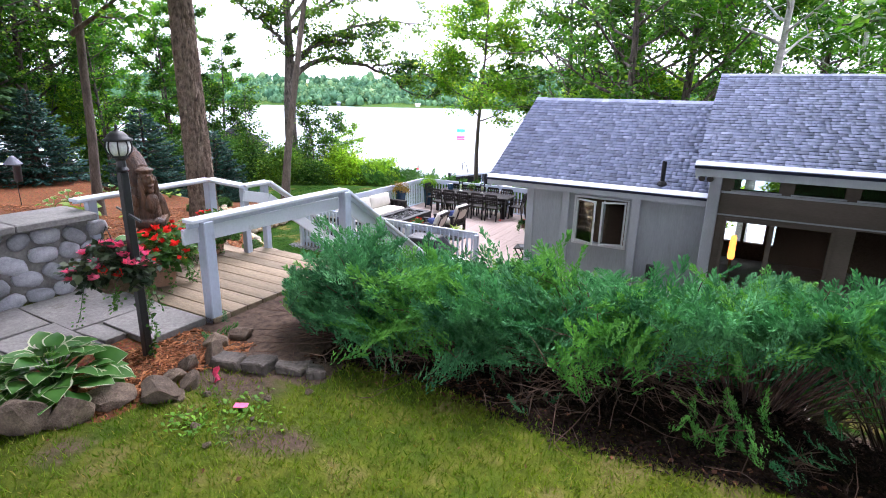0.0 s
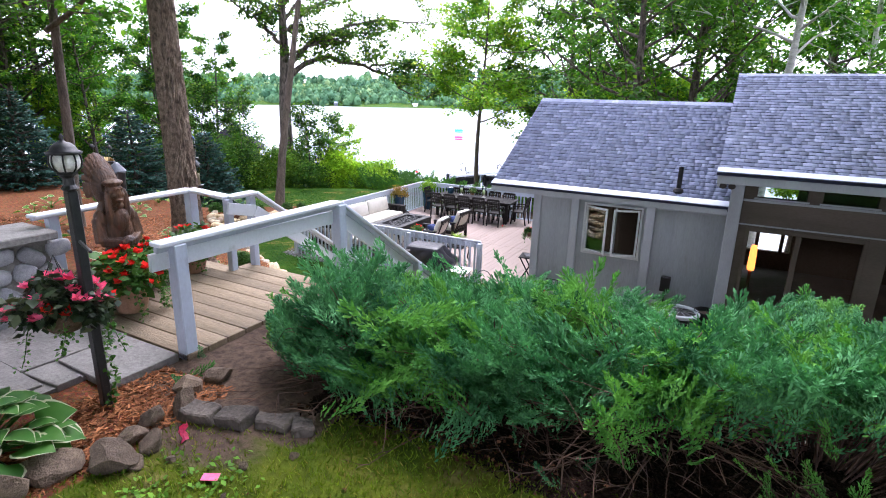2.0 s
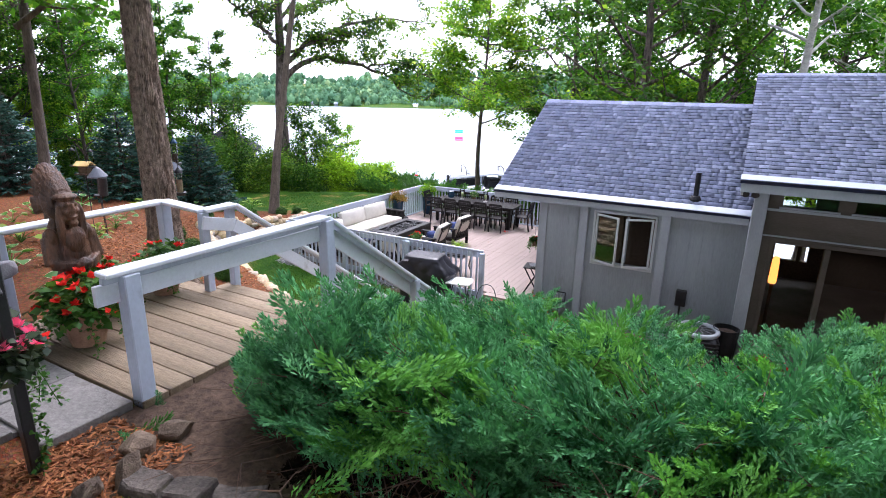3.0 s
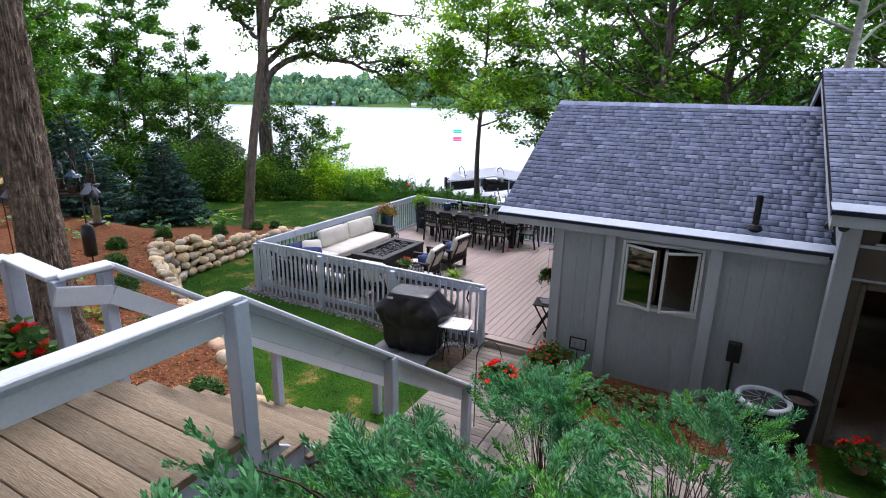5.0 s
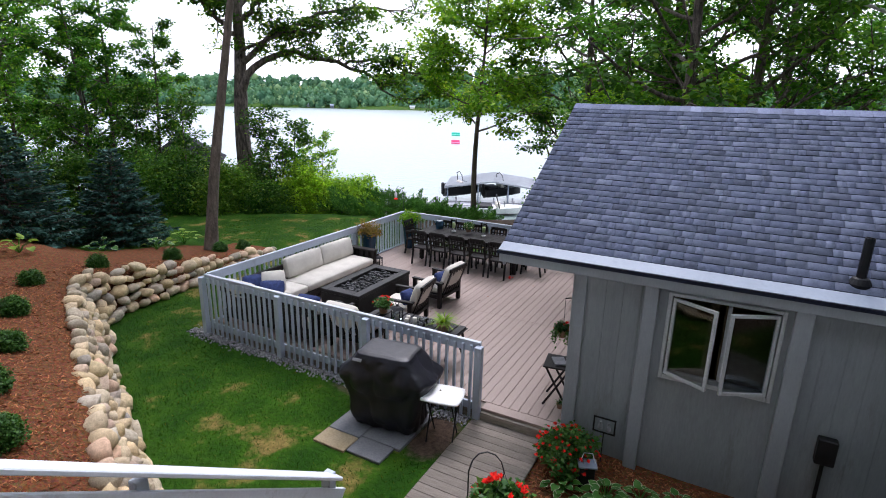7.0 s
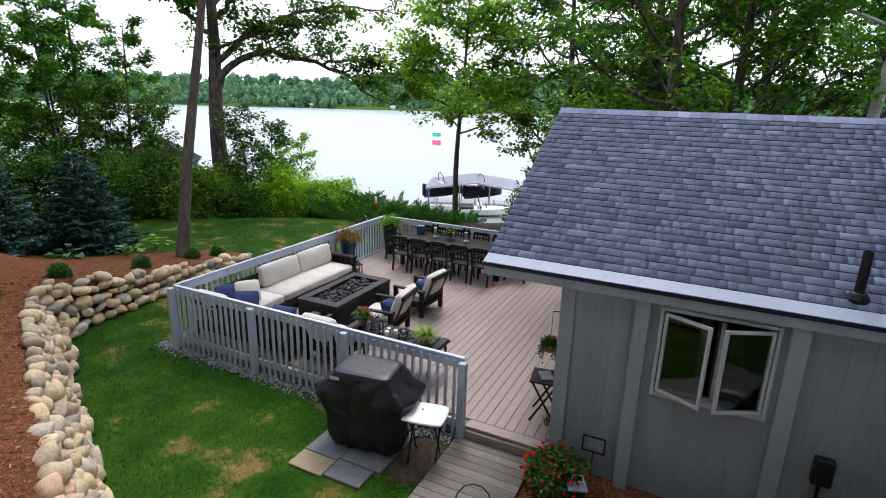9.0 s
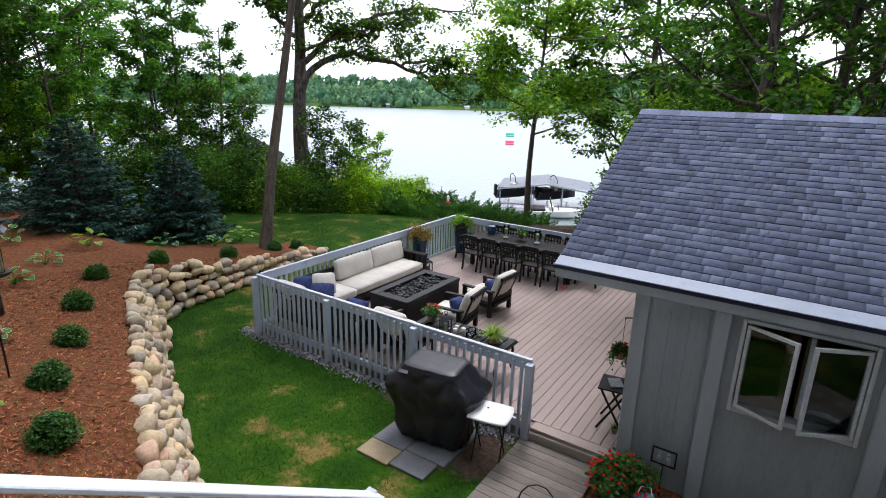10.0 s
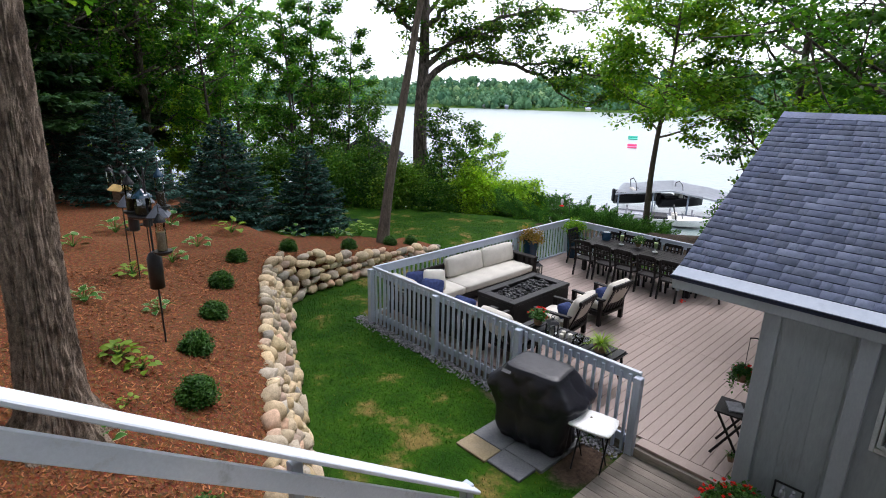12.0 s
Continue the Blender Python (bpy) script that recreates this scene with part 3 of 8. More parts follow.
# ---- the far shore ----
def far_shore():
    """A wooded ridge over the water: crowns of many trees, each a core with ragged leafy tufts on it."""
    bm = bmesh.new()
    bmesh.ops.create_icosphere(bm, subdivisions=1, radius=0.8)
    bm.verts.ensure_lookup_table()
    pv = np.array([p.co[:] for p in bm.verts])
    pf = np.array([[q.index for q in f.verts] for f in bm.faces])
    bm.free()
    n = 3400
    u = rng.uniform(-620, 560, n)
    depth = rng.uniform(0, 1, n) ** 1.3
    ridge = 25 + 8 * np.sin(u * 0.006 + 0.6) + 3 * np.sin(u * 0.017) + rng.normal(0, 1.5, n)
    bay = 18 * np.sin(u * 0.012)
    qq = 488 + bay * 0.4 + depth * 110
    x = -0.5 * qq + 0.866 * u
    y = 0.866 * qq + 0.5 * u
    z = -5.5 + depth * ridge + rng.uniform(0, 4, n)
    size = rng.uniform(2.6, 5.4, n)
    rot = frames_from(np.stack([np.cos(u * 9), np.sin(u * 9), 0 * u], 1), np.zeros(n), size)
    rot[:, 2, :] *= 1.4
    at = np.stack([x, y, z], 1)
    vv, ff = many(pv, pf, rot, at)
    ob = part("far_woods", raw_mesh("far_woods", vv, ff, M["hazy_far_wood"]), None)
    tagged(ob, "green wooded hills along the far shore, haze put into the leaf colour", "woods", kind="stuff")
    per = 34
    d = rng.normal(0, 1, (n * per, 3))
    d /= np.linalg.norm(d, axis=1, keepdims=True)
    c = np.repeat(at, per, 0) + d * np.repeat(size, per)[:, None] * (0.85, 0.85, 1.2) * rng.uniform(0.75, 1.12, (n * per, 1))
    rot = frames_from(d + rng.normal(0, 0.8, d.shape), rng.uniform(0, 6.28, n * per), np.repeat(size, per) * rng.uniform(0.3, 0.6, n * per))
    vv, ff = many([(-0.5, -0.3, 0), (0.1, -0.5, 0.1), (0.6, 0.1, 0), (-0.1, 0.5, 0.1)], [(0, 1, 2, 3)], rot, c)
    ob = part("far_crowns", raw_mesh("far_crowns", vv, ff, M["hazy_far_wood"]), None)
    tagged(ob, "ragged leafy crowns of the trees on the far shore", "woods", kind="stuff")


far_shore()
for k, (u, w, c) in enumerate(((-118, 3.2, "red_petal"), (-104, 5, "pale_stone"), (-84, 2.6, "slate_metal"), (-14, 4, "cushion"))):
    q = 484 + 4 * math.sin(u)
    hut = thing("boathouse", (-0.5 * q + 0.866 * u, 0.866 * q + 0.5 * u, -7), 30, "small pale boathouse at the far shoreline", "boathouse", "boathouses on the far shore")
    part("wall", boxed(-w / 2, w / 2, -2, 2, 0, 2.4, 0.05), M[c], hut)
    bm = bmesh.new()
    a = [bm.verts.new(p) for p in ((-w / 2 - 0.4, -2.4, 2.4), (w / 2 + 0.4, -2.4, 2.4), (w / 2 + 0.4, 2.4, 2.4), (-w / 2 - 0.4, 2.4, 2.4), (-w / 2 - 0.4, 0, 3.9), (w / 2 + 0.4, 0, 3.9))]
    for idx in ((0, 1, 5, 4), (2, 3, 4, 5), (0, 4, 3), (1, 2, 5), (3, 2, 1, 0)):
        bm.faces.new([a[i] for i in idx])
    part("roof", bm, M["gutter"], hut)


# ---- the house ----
house = thing("house", (1.24, 0.06, -0.25), 0, "grey-green board-clad lake house with dark shingle roofs", "house")
HX, HY, HZ = 1.24, 0.06, -0.25


def hpart(name, bm, material, parent=None, label=""):
    bm.transform(Matrix.Translation((-HX, -HY, -HZ)))
    return part(name, bm, material, parent or house, label)


WX0, WX1, WY = 1.24, 4.98, 0.09
win = (2.32, 3.45, 1.14, 2.15)


def holed_wall(x0, x1, z0, z1, y0, y1, holes):
    """A wall along x with openings through it: each hole is x0, x1, z0, z1."""
    bm = bmesh.new()
    xs = sorted({x0, x1, *[h[0] for h in holes], *[h[1] for h in holes]})
    for a, b in zip(xs, xs[1:]):
        cuts = sorted((h[2], h[3]) for h in holes if h[0] <= a + 1e-6 and h[1] >= b - 1e-6)
        z = z0
        for lo, hi in cuts:
            if lo > z + 1e-4:
                box(bm, a, b, y0, y1, z, lo)
            z = hi
        if z < z1 - 1e-4:
            box(bm, a, b, y0, y1, z, z1)
    bmesh.ops.remove_doubles(bm, verts=bm.verts, dist=1e-5)
    return bm


def z_small(y):
    return 2.42 + (y - 0.02) * (4.22 - 2.42) / (3.06 - 0.02)


def gable_wall(x0, x1, ya, yb, z0, ridge_y, eave, top):
    bm = bmesh.new()
    prof = [(ya, z0), (yb, z0), (yb, eave), (ridge_y, top), (ya, eave)]
    a = [bm.verts.new((x0, y, z)) for y, z in prof]
    b = [bm.verts.new((x1, y, z)) for y, z in prof]
    bm.faces.new(a)
    bm.faces.new(b[::-1])
    for i in range(5):
        j = (i + 1) % 5
        bm.faces.new((a[j], a[i], b[i], b[j]))
    return bm


front_wall = hpart("wall", holed_wall(WX0, WX1, -0.4, 2.34, WY, WY + 0.16, [win]), M["wall_paint"], None, "vertical board siding, weathered at the foot")
hpart("wall", gable_wall(WX0, WX0 + 0.16, WY + 0.162, 5.95, -0.4, 3.06, 2.26, 4.02), M["wall_paint"])
hpart("wall", boxed(WX0 + 0.162, WX1, 5.8, 5.95, -0.4, 2.3), M["wall_paint"])
# grooves between the siding boards stand as thin battens
for k in range(17):
    x = WX0 + 0.14 + k * 0.205
    if x < WX1 - 0.1 and not (win[0] - 0.15 < x < win[1] + 0.12):
        hpart("batten", boxed(x, x + 0.008, WY - 0.005, WY - 0.0005, -0.4, 2.3, 0.002), M["wall_paint"], front_wall)
for x0, x1 in ((2.04, 2.20), (3.53, 3.70)):
    hpart("pilaster", boxed(x0, x1, -0.02, WY - 0.003, -0.4, 2.32, 0.008), M["trim_paint"])
hpart("corner_board", boxed(1.22, 1.36, WY - 0.03, WY - 0.003, -0.4, 2.32, 0.006), M["trim_paint"])
hpart("corner_board", boxed(1.19, 1.237, WY - 0.03, WY + 0.12, -0.4, 2.3, 0.006), M["trim_paint"])
hpart("frieze_board", boxed(1.36, 4.93, WY - 0.03, WY - 0.003, 2.2, 2.335, 0.004), M["wall_paint"])

# casement window, both sashes swung out
w1 = hpart("window", boxed(win[0] + 0.6, win[0] + 0.64, WY + 0.02, WY + 0.09, win[2] + 0.05, win[3] - 0.05), M["window_paint"], None, "double casement window with both sashes swung open")
for b4 in ((win[0] - 0.02, win[0] + 0.022, win[2] - 0.045, win[3] + 0.03), (win[1] - 0.022, win[1] + 0.02, win[2] - 0.045, win[3] + 0.03), (win[0] + 0.022, win[1] - 0.022, win[3] - 0.012, win[3] + 0.03), (win[0] + 0.022, win[1] - 0.022, win[2] - 0.045, win[2] + 0.012)):
    hpart("frame", boxed(b4[0], b4[1], WY - 0.03, WY + 0.1, b4[2], b4[3], 0.006), M["window_paint"], w1)
hpart("curtain", boxed(2.74, 2.84, WY + 0.2, WY + 0.24, 1.1, 2.2), M["coir"], w1, "drawn tan curtain")
hpart("curtain", boxed(2.9, 3.0, WY + 0.2, WY + 0.24, 1.1, 2.2), M["coir"], w1)


def sash(hinge, swing, sign):
    wide, z0, z1 = 0.52, win[2] + 0.025, win[3] - 0.025
    turn = Matrix.Translation((hinge, WY - 0.02, 0)) @ Matrix.Rotation(radians(swing), 4, "Z")
    def put(name, bm, m, parent, label=""):
        bm.transform(turn)
        return hpart(name, bm, m, parent, label)
    a, b = sorted((0, sign * wide))
    sx = put("sash", boxed(a, a + 0.036, -0.018, 0.018, z0, z1), M["window_paint"], w1)
    bm = boxed(b - 0.036, b, -0.018, 0.018, z0, z1)
    box(bm, a + 0.036, b - 0.036, -0.018, 0.018, z0, z0 + 0.04, 0.004)
    box(bm, a + 0.036, b - 0.036, -0.018, 0.018, z1 - 0.036, z1, 0.004)
    put("sash", bm, M["window_paint"], w1)
    pane = put("pane", boxed(a + 0.034, b - 0.034, -0.004, 0.004, z0 + 0.037, z1 - 0.034, 0), M["glass"], w1)
    pane.visible_shadow = False


sash(win[0] + 0.04, -27, 1)
sash(win[1] - 0.04, 27, -1)
# wall, floor and ceiling added in dark colours to keep the room unlit
hpart("light_stop_wall", boxed(WX0 + 0.2, WX1 - 0.1, 2.6, 2.7, -0.3, 2.3), M["coir"], None, "dark inner wall added to stop light through the room")
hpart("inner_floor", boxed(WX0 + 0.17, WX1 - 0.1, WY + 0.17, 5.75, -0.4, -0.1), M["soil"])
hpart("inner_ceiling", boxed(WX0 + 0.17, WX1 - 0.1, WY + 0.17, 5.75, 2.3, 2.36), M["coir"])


def roof_body(x0, x1, ey, ez, ry, rz, thick=0.1):
    """A two-sided roof slab, its near eave at ey, ez and its ridge at ry, rz."""
    bm = bmesh.new()
    by = 2 * ry - ey
    prof = [(ey, ez), (ry, rz), (by, ez), (by, ez - thick), (ry, rz - thick), (ey, ez - thick)]
    a = [bm.verts.new((x0, y, z)) for y, z in prof]
    b = [bm.verts.new((x1, y, z)) for y, z in prof]
    for i in range(6):
        j = (i + 1) % 6
        bm.faces.new((a[i], a[j], b[j], b[i]))
    for s, o in ((a, 1), (b, -1)):
        bm.faces.new([s[i] for i in (0, 1, 4, 5)][::-o])
        bm.faces.new([s[i] for i in (1, 2, 3, 4)][::-o])
    bmesh.ops.recalc_face_normals(bm, faces=bm.faces)
    return bm


roof_a = hpart("roof", roof_body(0.23, 5.1, 0.0, 2.405, 3.06, 4.2), M["roof_felt"], None, "low gable roof of grey architectural shingles")
roof_b = hpart("roof", roof_body(4.70, 12.4, -1.02, 3.12, 2.86, 4.82), M["roof_felt"], None, "taller gable roof of grey architectural shingles")


def shingle_shape(w, h=0.175, t=0.014):
    """One shingle tab lying up the slope: lower edge thick, upper edge thin."""
    v = [(0, 0, 0), (w, 0, 0), (w, h, 0), (0, h, 0), (0, 0.002, t), (w, 0.002, t), (w, h, 0.003), (0, h, 0.003)]
    f = [(4, 5, 6, 7), (0, 1, 5, 4), (1, 2, 6, 5), (3, 0, 4, 7)]
    return np.array(v, float), np.array(f)


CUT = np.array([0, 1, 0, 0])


def shingle_roof(roof, x0, x1, ey, ez, ry, rz, parts_below, seed):
    r = np.random.default_rng(seed)
    slope = math.hypot(ry - ey, rz - ez)
    tilt = math.atan2(rz - ez, ry - ey)
    rotm = Matrix.Rotation(tilt, 4, "X")
    rows = int(slope / 0.122)
    widths = (0.09, 0.14, 0.20, 0.27)
    meshes = []
    for wv in widths:
        pv, pf = shingle_shape(wv)
        meshes.append(raw_mesh("shingle", pv, pf, [M["shingle"], M["shingle_edge_shade"]], slots=CUT))
    rest_v, rest_f, base, made = [], [], 0, 0
    for k in range(rows):
        x, turn_ = x0, int(r.integers(0, 4))
        while x < x1 - 0.09:
            i = turn_ if x == x0 else int(r.integers(0, 4))
            while x + widths[i] > x1 and i:
                i -= 1
            wv = widths[i]
            lift = r.choice([0.004, 0.0045, 0.0065])
            s = k * 0.122
            p = Vector((x, ey + s * math.cos(tilt), ez + s * math.sin(tilt))) + rotm @ Vector((0, 0, lift))
            if k < parts_below and made < 300:
                ob = part("shingle", meshes[i], None, roof)
                ob.matrix_basis = Matrix.Translation(p - Vector((HX, HY, HZ))) @ rotm
                made += 1
            else:
                pv, pf = shingle_shape(wv)
                m3 = np.array(rotm.to_3x3())
                rest_v.append(pv @ m3.T + np.array(p) - (HX, HY, HZ))
                rest_f.append(pf + base)
                base += 8
            x += wv + 0.0015
    if rest_v:
        tagged(part("shingle_field", raw_mesh("shingle_field", np.concatenate(rest_v), np.concatenate(rest_f), [M["shingle_far"], M["shingle_edge_shade"]], slots=np.tile(CUT, len(rest_f))), None, roof), kind="stuff")


def ridge_caps(roof, x0, x1, ry, rz, tilt):
    """Bent cap shingles lapped along the ridge."""
    bm = bmesh.new()
    for sgn in (-1, 1):
        a = [bm.verts.new(p) for p in ((0, 0, 0.022), (0.24, 0, 0.014), (0.24, sgn * 0.14, 0.02 - 0.14 * tilt), (0, sgn * 0.14, 0.03 - 0.14 * tilt), (0, sgn * 0.14, 0.005 - 0.14 * tilt), (0.24, sgn * 0.14, -0.14 * tilt))]
        bm.faces.new(a[:4] if sgn < 0 else a[:4][::-1])
        bm.faces.new([a[3], a[2], a[5], a[4]])
        end = bm.faces.new([a[0], a[3], a[4], bm.verts.new((0, 0, -0.004))])
        end.material_index = 1
    me = mesh_of("ridge_cap", bm, [M["shingle"], M["shingle_edge_shade"]])
    for i in range(int((x1 - x0 - 0.1) / 0.15)):
        part("ridge_cap", me, None, roof).matrix_basis = Matrix.Translation((x0 + i * 0.15 - HX, ry - HY, rz - HZ))


for rf, a, b, ey, ez, ry, rz in ((roof_a, 0.23, 5.0, 0.0, 2.41, 3.06, 4.205), (roof_b, 4.70, 12.4, -1.02, 3.125, 2.86, 4.825)):
    ridge_caps(rf, a, b, ry, rz, (rz - ez) / (ry - ey))

# eaves: metal gutters, fascia and rake boards
def gutter(x0, x1, y0, y1, ztop):
    bm = bmesh.new()
    prof = [(y1, ztop), (y0, ztop), (y0 + 0.008, ztop - 0.02), (y0 + 0.022, ztop - 0.045), (y1, ztop - 0.045)]
    a = [bm.verts.new((x0, y, z)) for y, z in prof]
    b = [bm.verts.new((x1, y, z)) for y, z in prof]
    for i in range(5):
        j = (i + 1) % 5
        bm.faces.new((a[j], a[i], b[i], b[j]))
    bm.faces.new(a)
    bm.faces.new(b[::-1])
    bmesh.ops.recalc_face_normals(bm, faces=bm.faces)
    return bm


hpart("gutter", gutter(0.21, 4.95, -0.1, 0.03, 2.40), M["gutter_edge"], None, "dark navy metal gutter under a pale leaf guard")
hpart("gutter", gutter(4.68, 12.4, -1.13, -1.0, 3.13), M["gutter_edge"], None, "dark navy metal gutter under a pale leaf guard")
hpart("leaf_guard", beam((2.6, -0.105, 2.412), (2.6, 0.07, 2.485), 4.74, 0.012, 0.003), M["gutter"], None, "flat pale blue-grey leaf guard over the gutter")
hpart("leaf_guard", beam((8.54, -1.135, 3.145), (8.54, -0.92, 3.20), 7.72, 0.012, 0.003), M["gutter"], None, "flat pale blue-grey leaf guard over the gutter")
hpart("fascia", boxed(0.23, 4.92, -0.06, 0.06, 2.245, 2.352, 0.003), M["trim_paint"])
hpart("fascia", boxed(4.70, 12.4, -1.08, -1.0, 2.95, 3.083, 0.004), M["trim_paint"])
for x, ey, ez, ry, rz in ((0.255, 0.03, 2.235, 3.06, 4.03), (4.73, -0.99, 2.95, 2.86, 4.65)):
    hpart("rake_board", beam((x, ey, ez), (x, ry, rz), 0.035, 0.15), M["trim_paint"])
    hpart("rake_board", beam((x, ry, rz), (x, 2 * ry - ey, ez), 0.035, 0.15), M["trim_paint"])
hpart("soffit", boxed(0.25, 1.18, 0.07, 5.9, 2.26, 2.29), M["trim_paint"])
hpart("bracket", beam((1.2, 0.12, 1.9), (1.2, 0.12, 2.25), 0.06, 0.08), M["trim_paint"])

# vent pipe with its flashing collar
bm = lathe([(0.045, 0), (0.045, 0.5), (0.037, 0.5), (0.037, 0.42)], 14)
bm.transform(Matrix.Translation((4.03, 0.24, z_small(0.24) - 0.02)))
vp = hpart("vent_pipe", bm, M["dark_metal"], None, "black plastic plumbing vent pipe")
bm = lathe([(0.10, 0), (0.105, 0.035), (0.075, 0.09), (0.05, 0.1)], 16)
bm.transform(Matrix.Translation((4.03, 0.24, z_small(0.24) - 0.03)))
hpart("collar", bm, M["dark_metal"], vp)

# tall wing: glazed wall under the deep eave
BY = -0.32
door = (5.26, 7.02, -0.2, 2.13)
cleres = [(5.34, 6.07, 2.66, 2.88), (6.29, 7.03, 2.66, 2.88), (7.25, 7.99, 2.66, 2.88), (8.2, 8.95, 2.66, 2.88)]
hpart("wall", holed_wall(5.14, 12.2, -0.4, 3.28, BY, BY + 0.16, [door, (7.3, 9.1, 0.2, 2.13)] + cleres), M["eave_shade_brown"], None, "brown wall darkened for the eave's shade, with a row of clerestory panes")
hpart("wall", boxed(4.985, 5.10, BY + 0.1, 5.9, -0.4, 3.3, 0), M["wall_paint"])
hpart("wall", gable_wall(4.985, 5.10, 0.0, 5.72, 3.302, 2.86, 3.42, 4.68), M["wall_paint"])
hpart("wall", boxed(12.0, 12.2, BY + 0.165, 5.9, -0.4, 3.3, 0), M["wall_paint"])
hpart("corner_post", boxed(4.93, 5.135, BY - 0.10, BY + 0.097, -0.4, 3.27, 0.01), M["trim_paint"], None, "wide painted corner post")
hpart("trim_band", boxed(5.14, 12.2, BY - 0.03, BY - 0.003, 2.165, 2.19, 0.004), M["trim_paint"])
hpart("trim_band", boxed(5.14, 12.2, BY - 0.03, BY - 0.003, 2.585, 2.625, 0.004), M["trim_paint"])
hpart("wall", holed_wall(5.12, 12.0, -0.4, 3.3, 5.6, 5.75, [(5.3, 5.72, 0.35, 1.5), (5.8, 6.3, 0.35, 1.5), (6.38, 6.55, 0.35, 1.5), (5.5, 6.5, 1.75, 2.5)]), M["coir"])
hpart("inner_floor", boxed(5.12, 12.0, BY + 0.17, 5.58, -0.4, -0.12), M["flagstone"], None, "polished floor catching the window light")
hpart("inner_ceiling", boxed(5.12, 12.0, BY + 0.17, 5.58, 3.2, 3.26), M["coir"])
for c in cleres:
    wn_ = hpart("window", boxed(c[0], c[1], BY + 0.02, BY + 0.03, c[2], c[3], 0), M["glass"])
    wn_.visible_shadow = False
    hpart("frame", boxed(c[0] - 0.04, c[1] + 0.04, BY - 0.02, BY - 0.002, c[3], c[3] + 0.04), M["trim_paint"], wn_)
    hpart("frame", boxed(c[0] - 0.04, c[1] + 0.04, BY - 0.02, BY - 0.002, c[2] - 0.03, c[2]), M["trim_paint"], wn_)
sd = hpart("door", boxed(5.26, 5.32, BY - 0.02, BY + 0.1, -0.2, 2.13, 0.006), M["eave_shade_brown"], None, "sliding glass door standing half open")
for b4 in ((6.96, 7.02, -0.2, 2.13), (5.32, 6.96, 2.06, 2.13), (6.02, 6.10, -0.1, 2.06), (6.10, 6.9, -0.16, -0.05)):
    hpart("frame", boxed(b4[0], b4[1], BY - 0.02, BY + 0.1, b4[2], b4[3], 0.006), M["eave_shade_brown"], sd)
gp = hpart("pane", boxed(6.1, 6.96, BY + 0.03, BY + 0.036, -0.05, 2.06, 0), M["glass"], sd)
gp.visible_shadow = False
gp = hpart("pane", boxed(7.3, 9.1, BY + 0.03, BY + 0.036, 0.2, 2.13, 0), M["glass"])
gp.visible_shadow = False
# flood lights under the eave
fl = thing("flood_light", (4.86, -0.36, 2.86), 0, "black twin-head flood light under the eave", "flood light")
for sx in (-0.07, 0.07):
    bm = lathe([(0.015, -0.05), (0.05, 0.0), (0.06, 0.07), (0.055, 0.075)], 12)
    bm.transform(Matrix.Translation((sx, -0.05, 0)) @ Matrix.Rotation(radians(115), 4, "X"))
    part("lamp_head", bm, M["lamp_black"], fl)
part("mount", boxed(-0.08, 0.08, -0.03, 0.05, 0.0, 0.05), M["lamp_black"], fl)
# table lamp inside the door
tl = thing("table_lamp", (5.5, 0.9, -0.12), 0, "lit table lamp with an amber shade inside the room", "lamp")
part("base", lathe([(0.18, 0), (0.18, 0.03), (0.03, 0.1), (0.03, 1.15)], 14), M["carved_wood"], tl)
part("shade", lathe([(0.06, 1.15), (0.07, 1.2), (0.06, 1.6), (0.045, 1.66), (0.035, 1.66), (0.05, 1.6), (0.06, 1.2), (0.05, 1.15)], 20, False), glow_mat("amber_shade", (1.0, 0.29, 0.05), 0.9), tl, "amber glass shade, lit", True)



# ---- main deck and its railing ----
deck = thing("deck_floor", (0, 0, 0), 0, "mauve-brown composite deck with a low step", "deck", kind="structure")
part("rim", boxed(-5.72, 1.22, 0.02, 7.0, -0.4, -0.034, 0), M["old_plank"], deck)
part("step_board", boxed(0.06, 1.2, -0.06, 0.016, -0.4, -0.05), M["old_plank"], deck)
part("step_board", boxed(0.06, 1.2, -0.02, 0.16, -0.046, 0.0), M["deck_board"], deck)
board_mesh = {}
for i in range(50):
    x = -5.70 + i * 0.139
    for y0, y1 in ((0.165, 3.28), (3.284, 7.0)):
        if (y0, y1) not in board_mesh:
            board_mesh[(y0, y1)] = mesh_of("plank", boxed(0, 0.1335, 0, y1 - y0, -0.03, 0, 0.003), M["deck_board"])
        ob = part("plank", board_mesh[(y0, y1)], None, deck)
        ob.matrix_basis = pose(x, y0, 0.0006 * ((i * 7) % 5))

rail = thing("deck_railing", (-5.7, 0, -0.2), 0, "pale grey painted deck railing with close balusters", "railing")
RB = Vector((-5.7, 0, -0.2))


def rpart(name, bm, material, label=""):
    bm.transform(Matrix.Translation(-RB))
    return part(name, bm, material, rail, label)


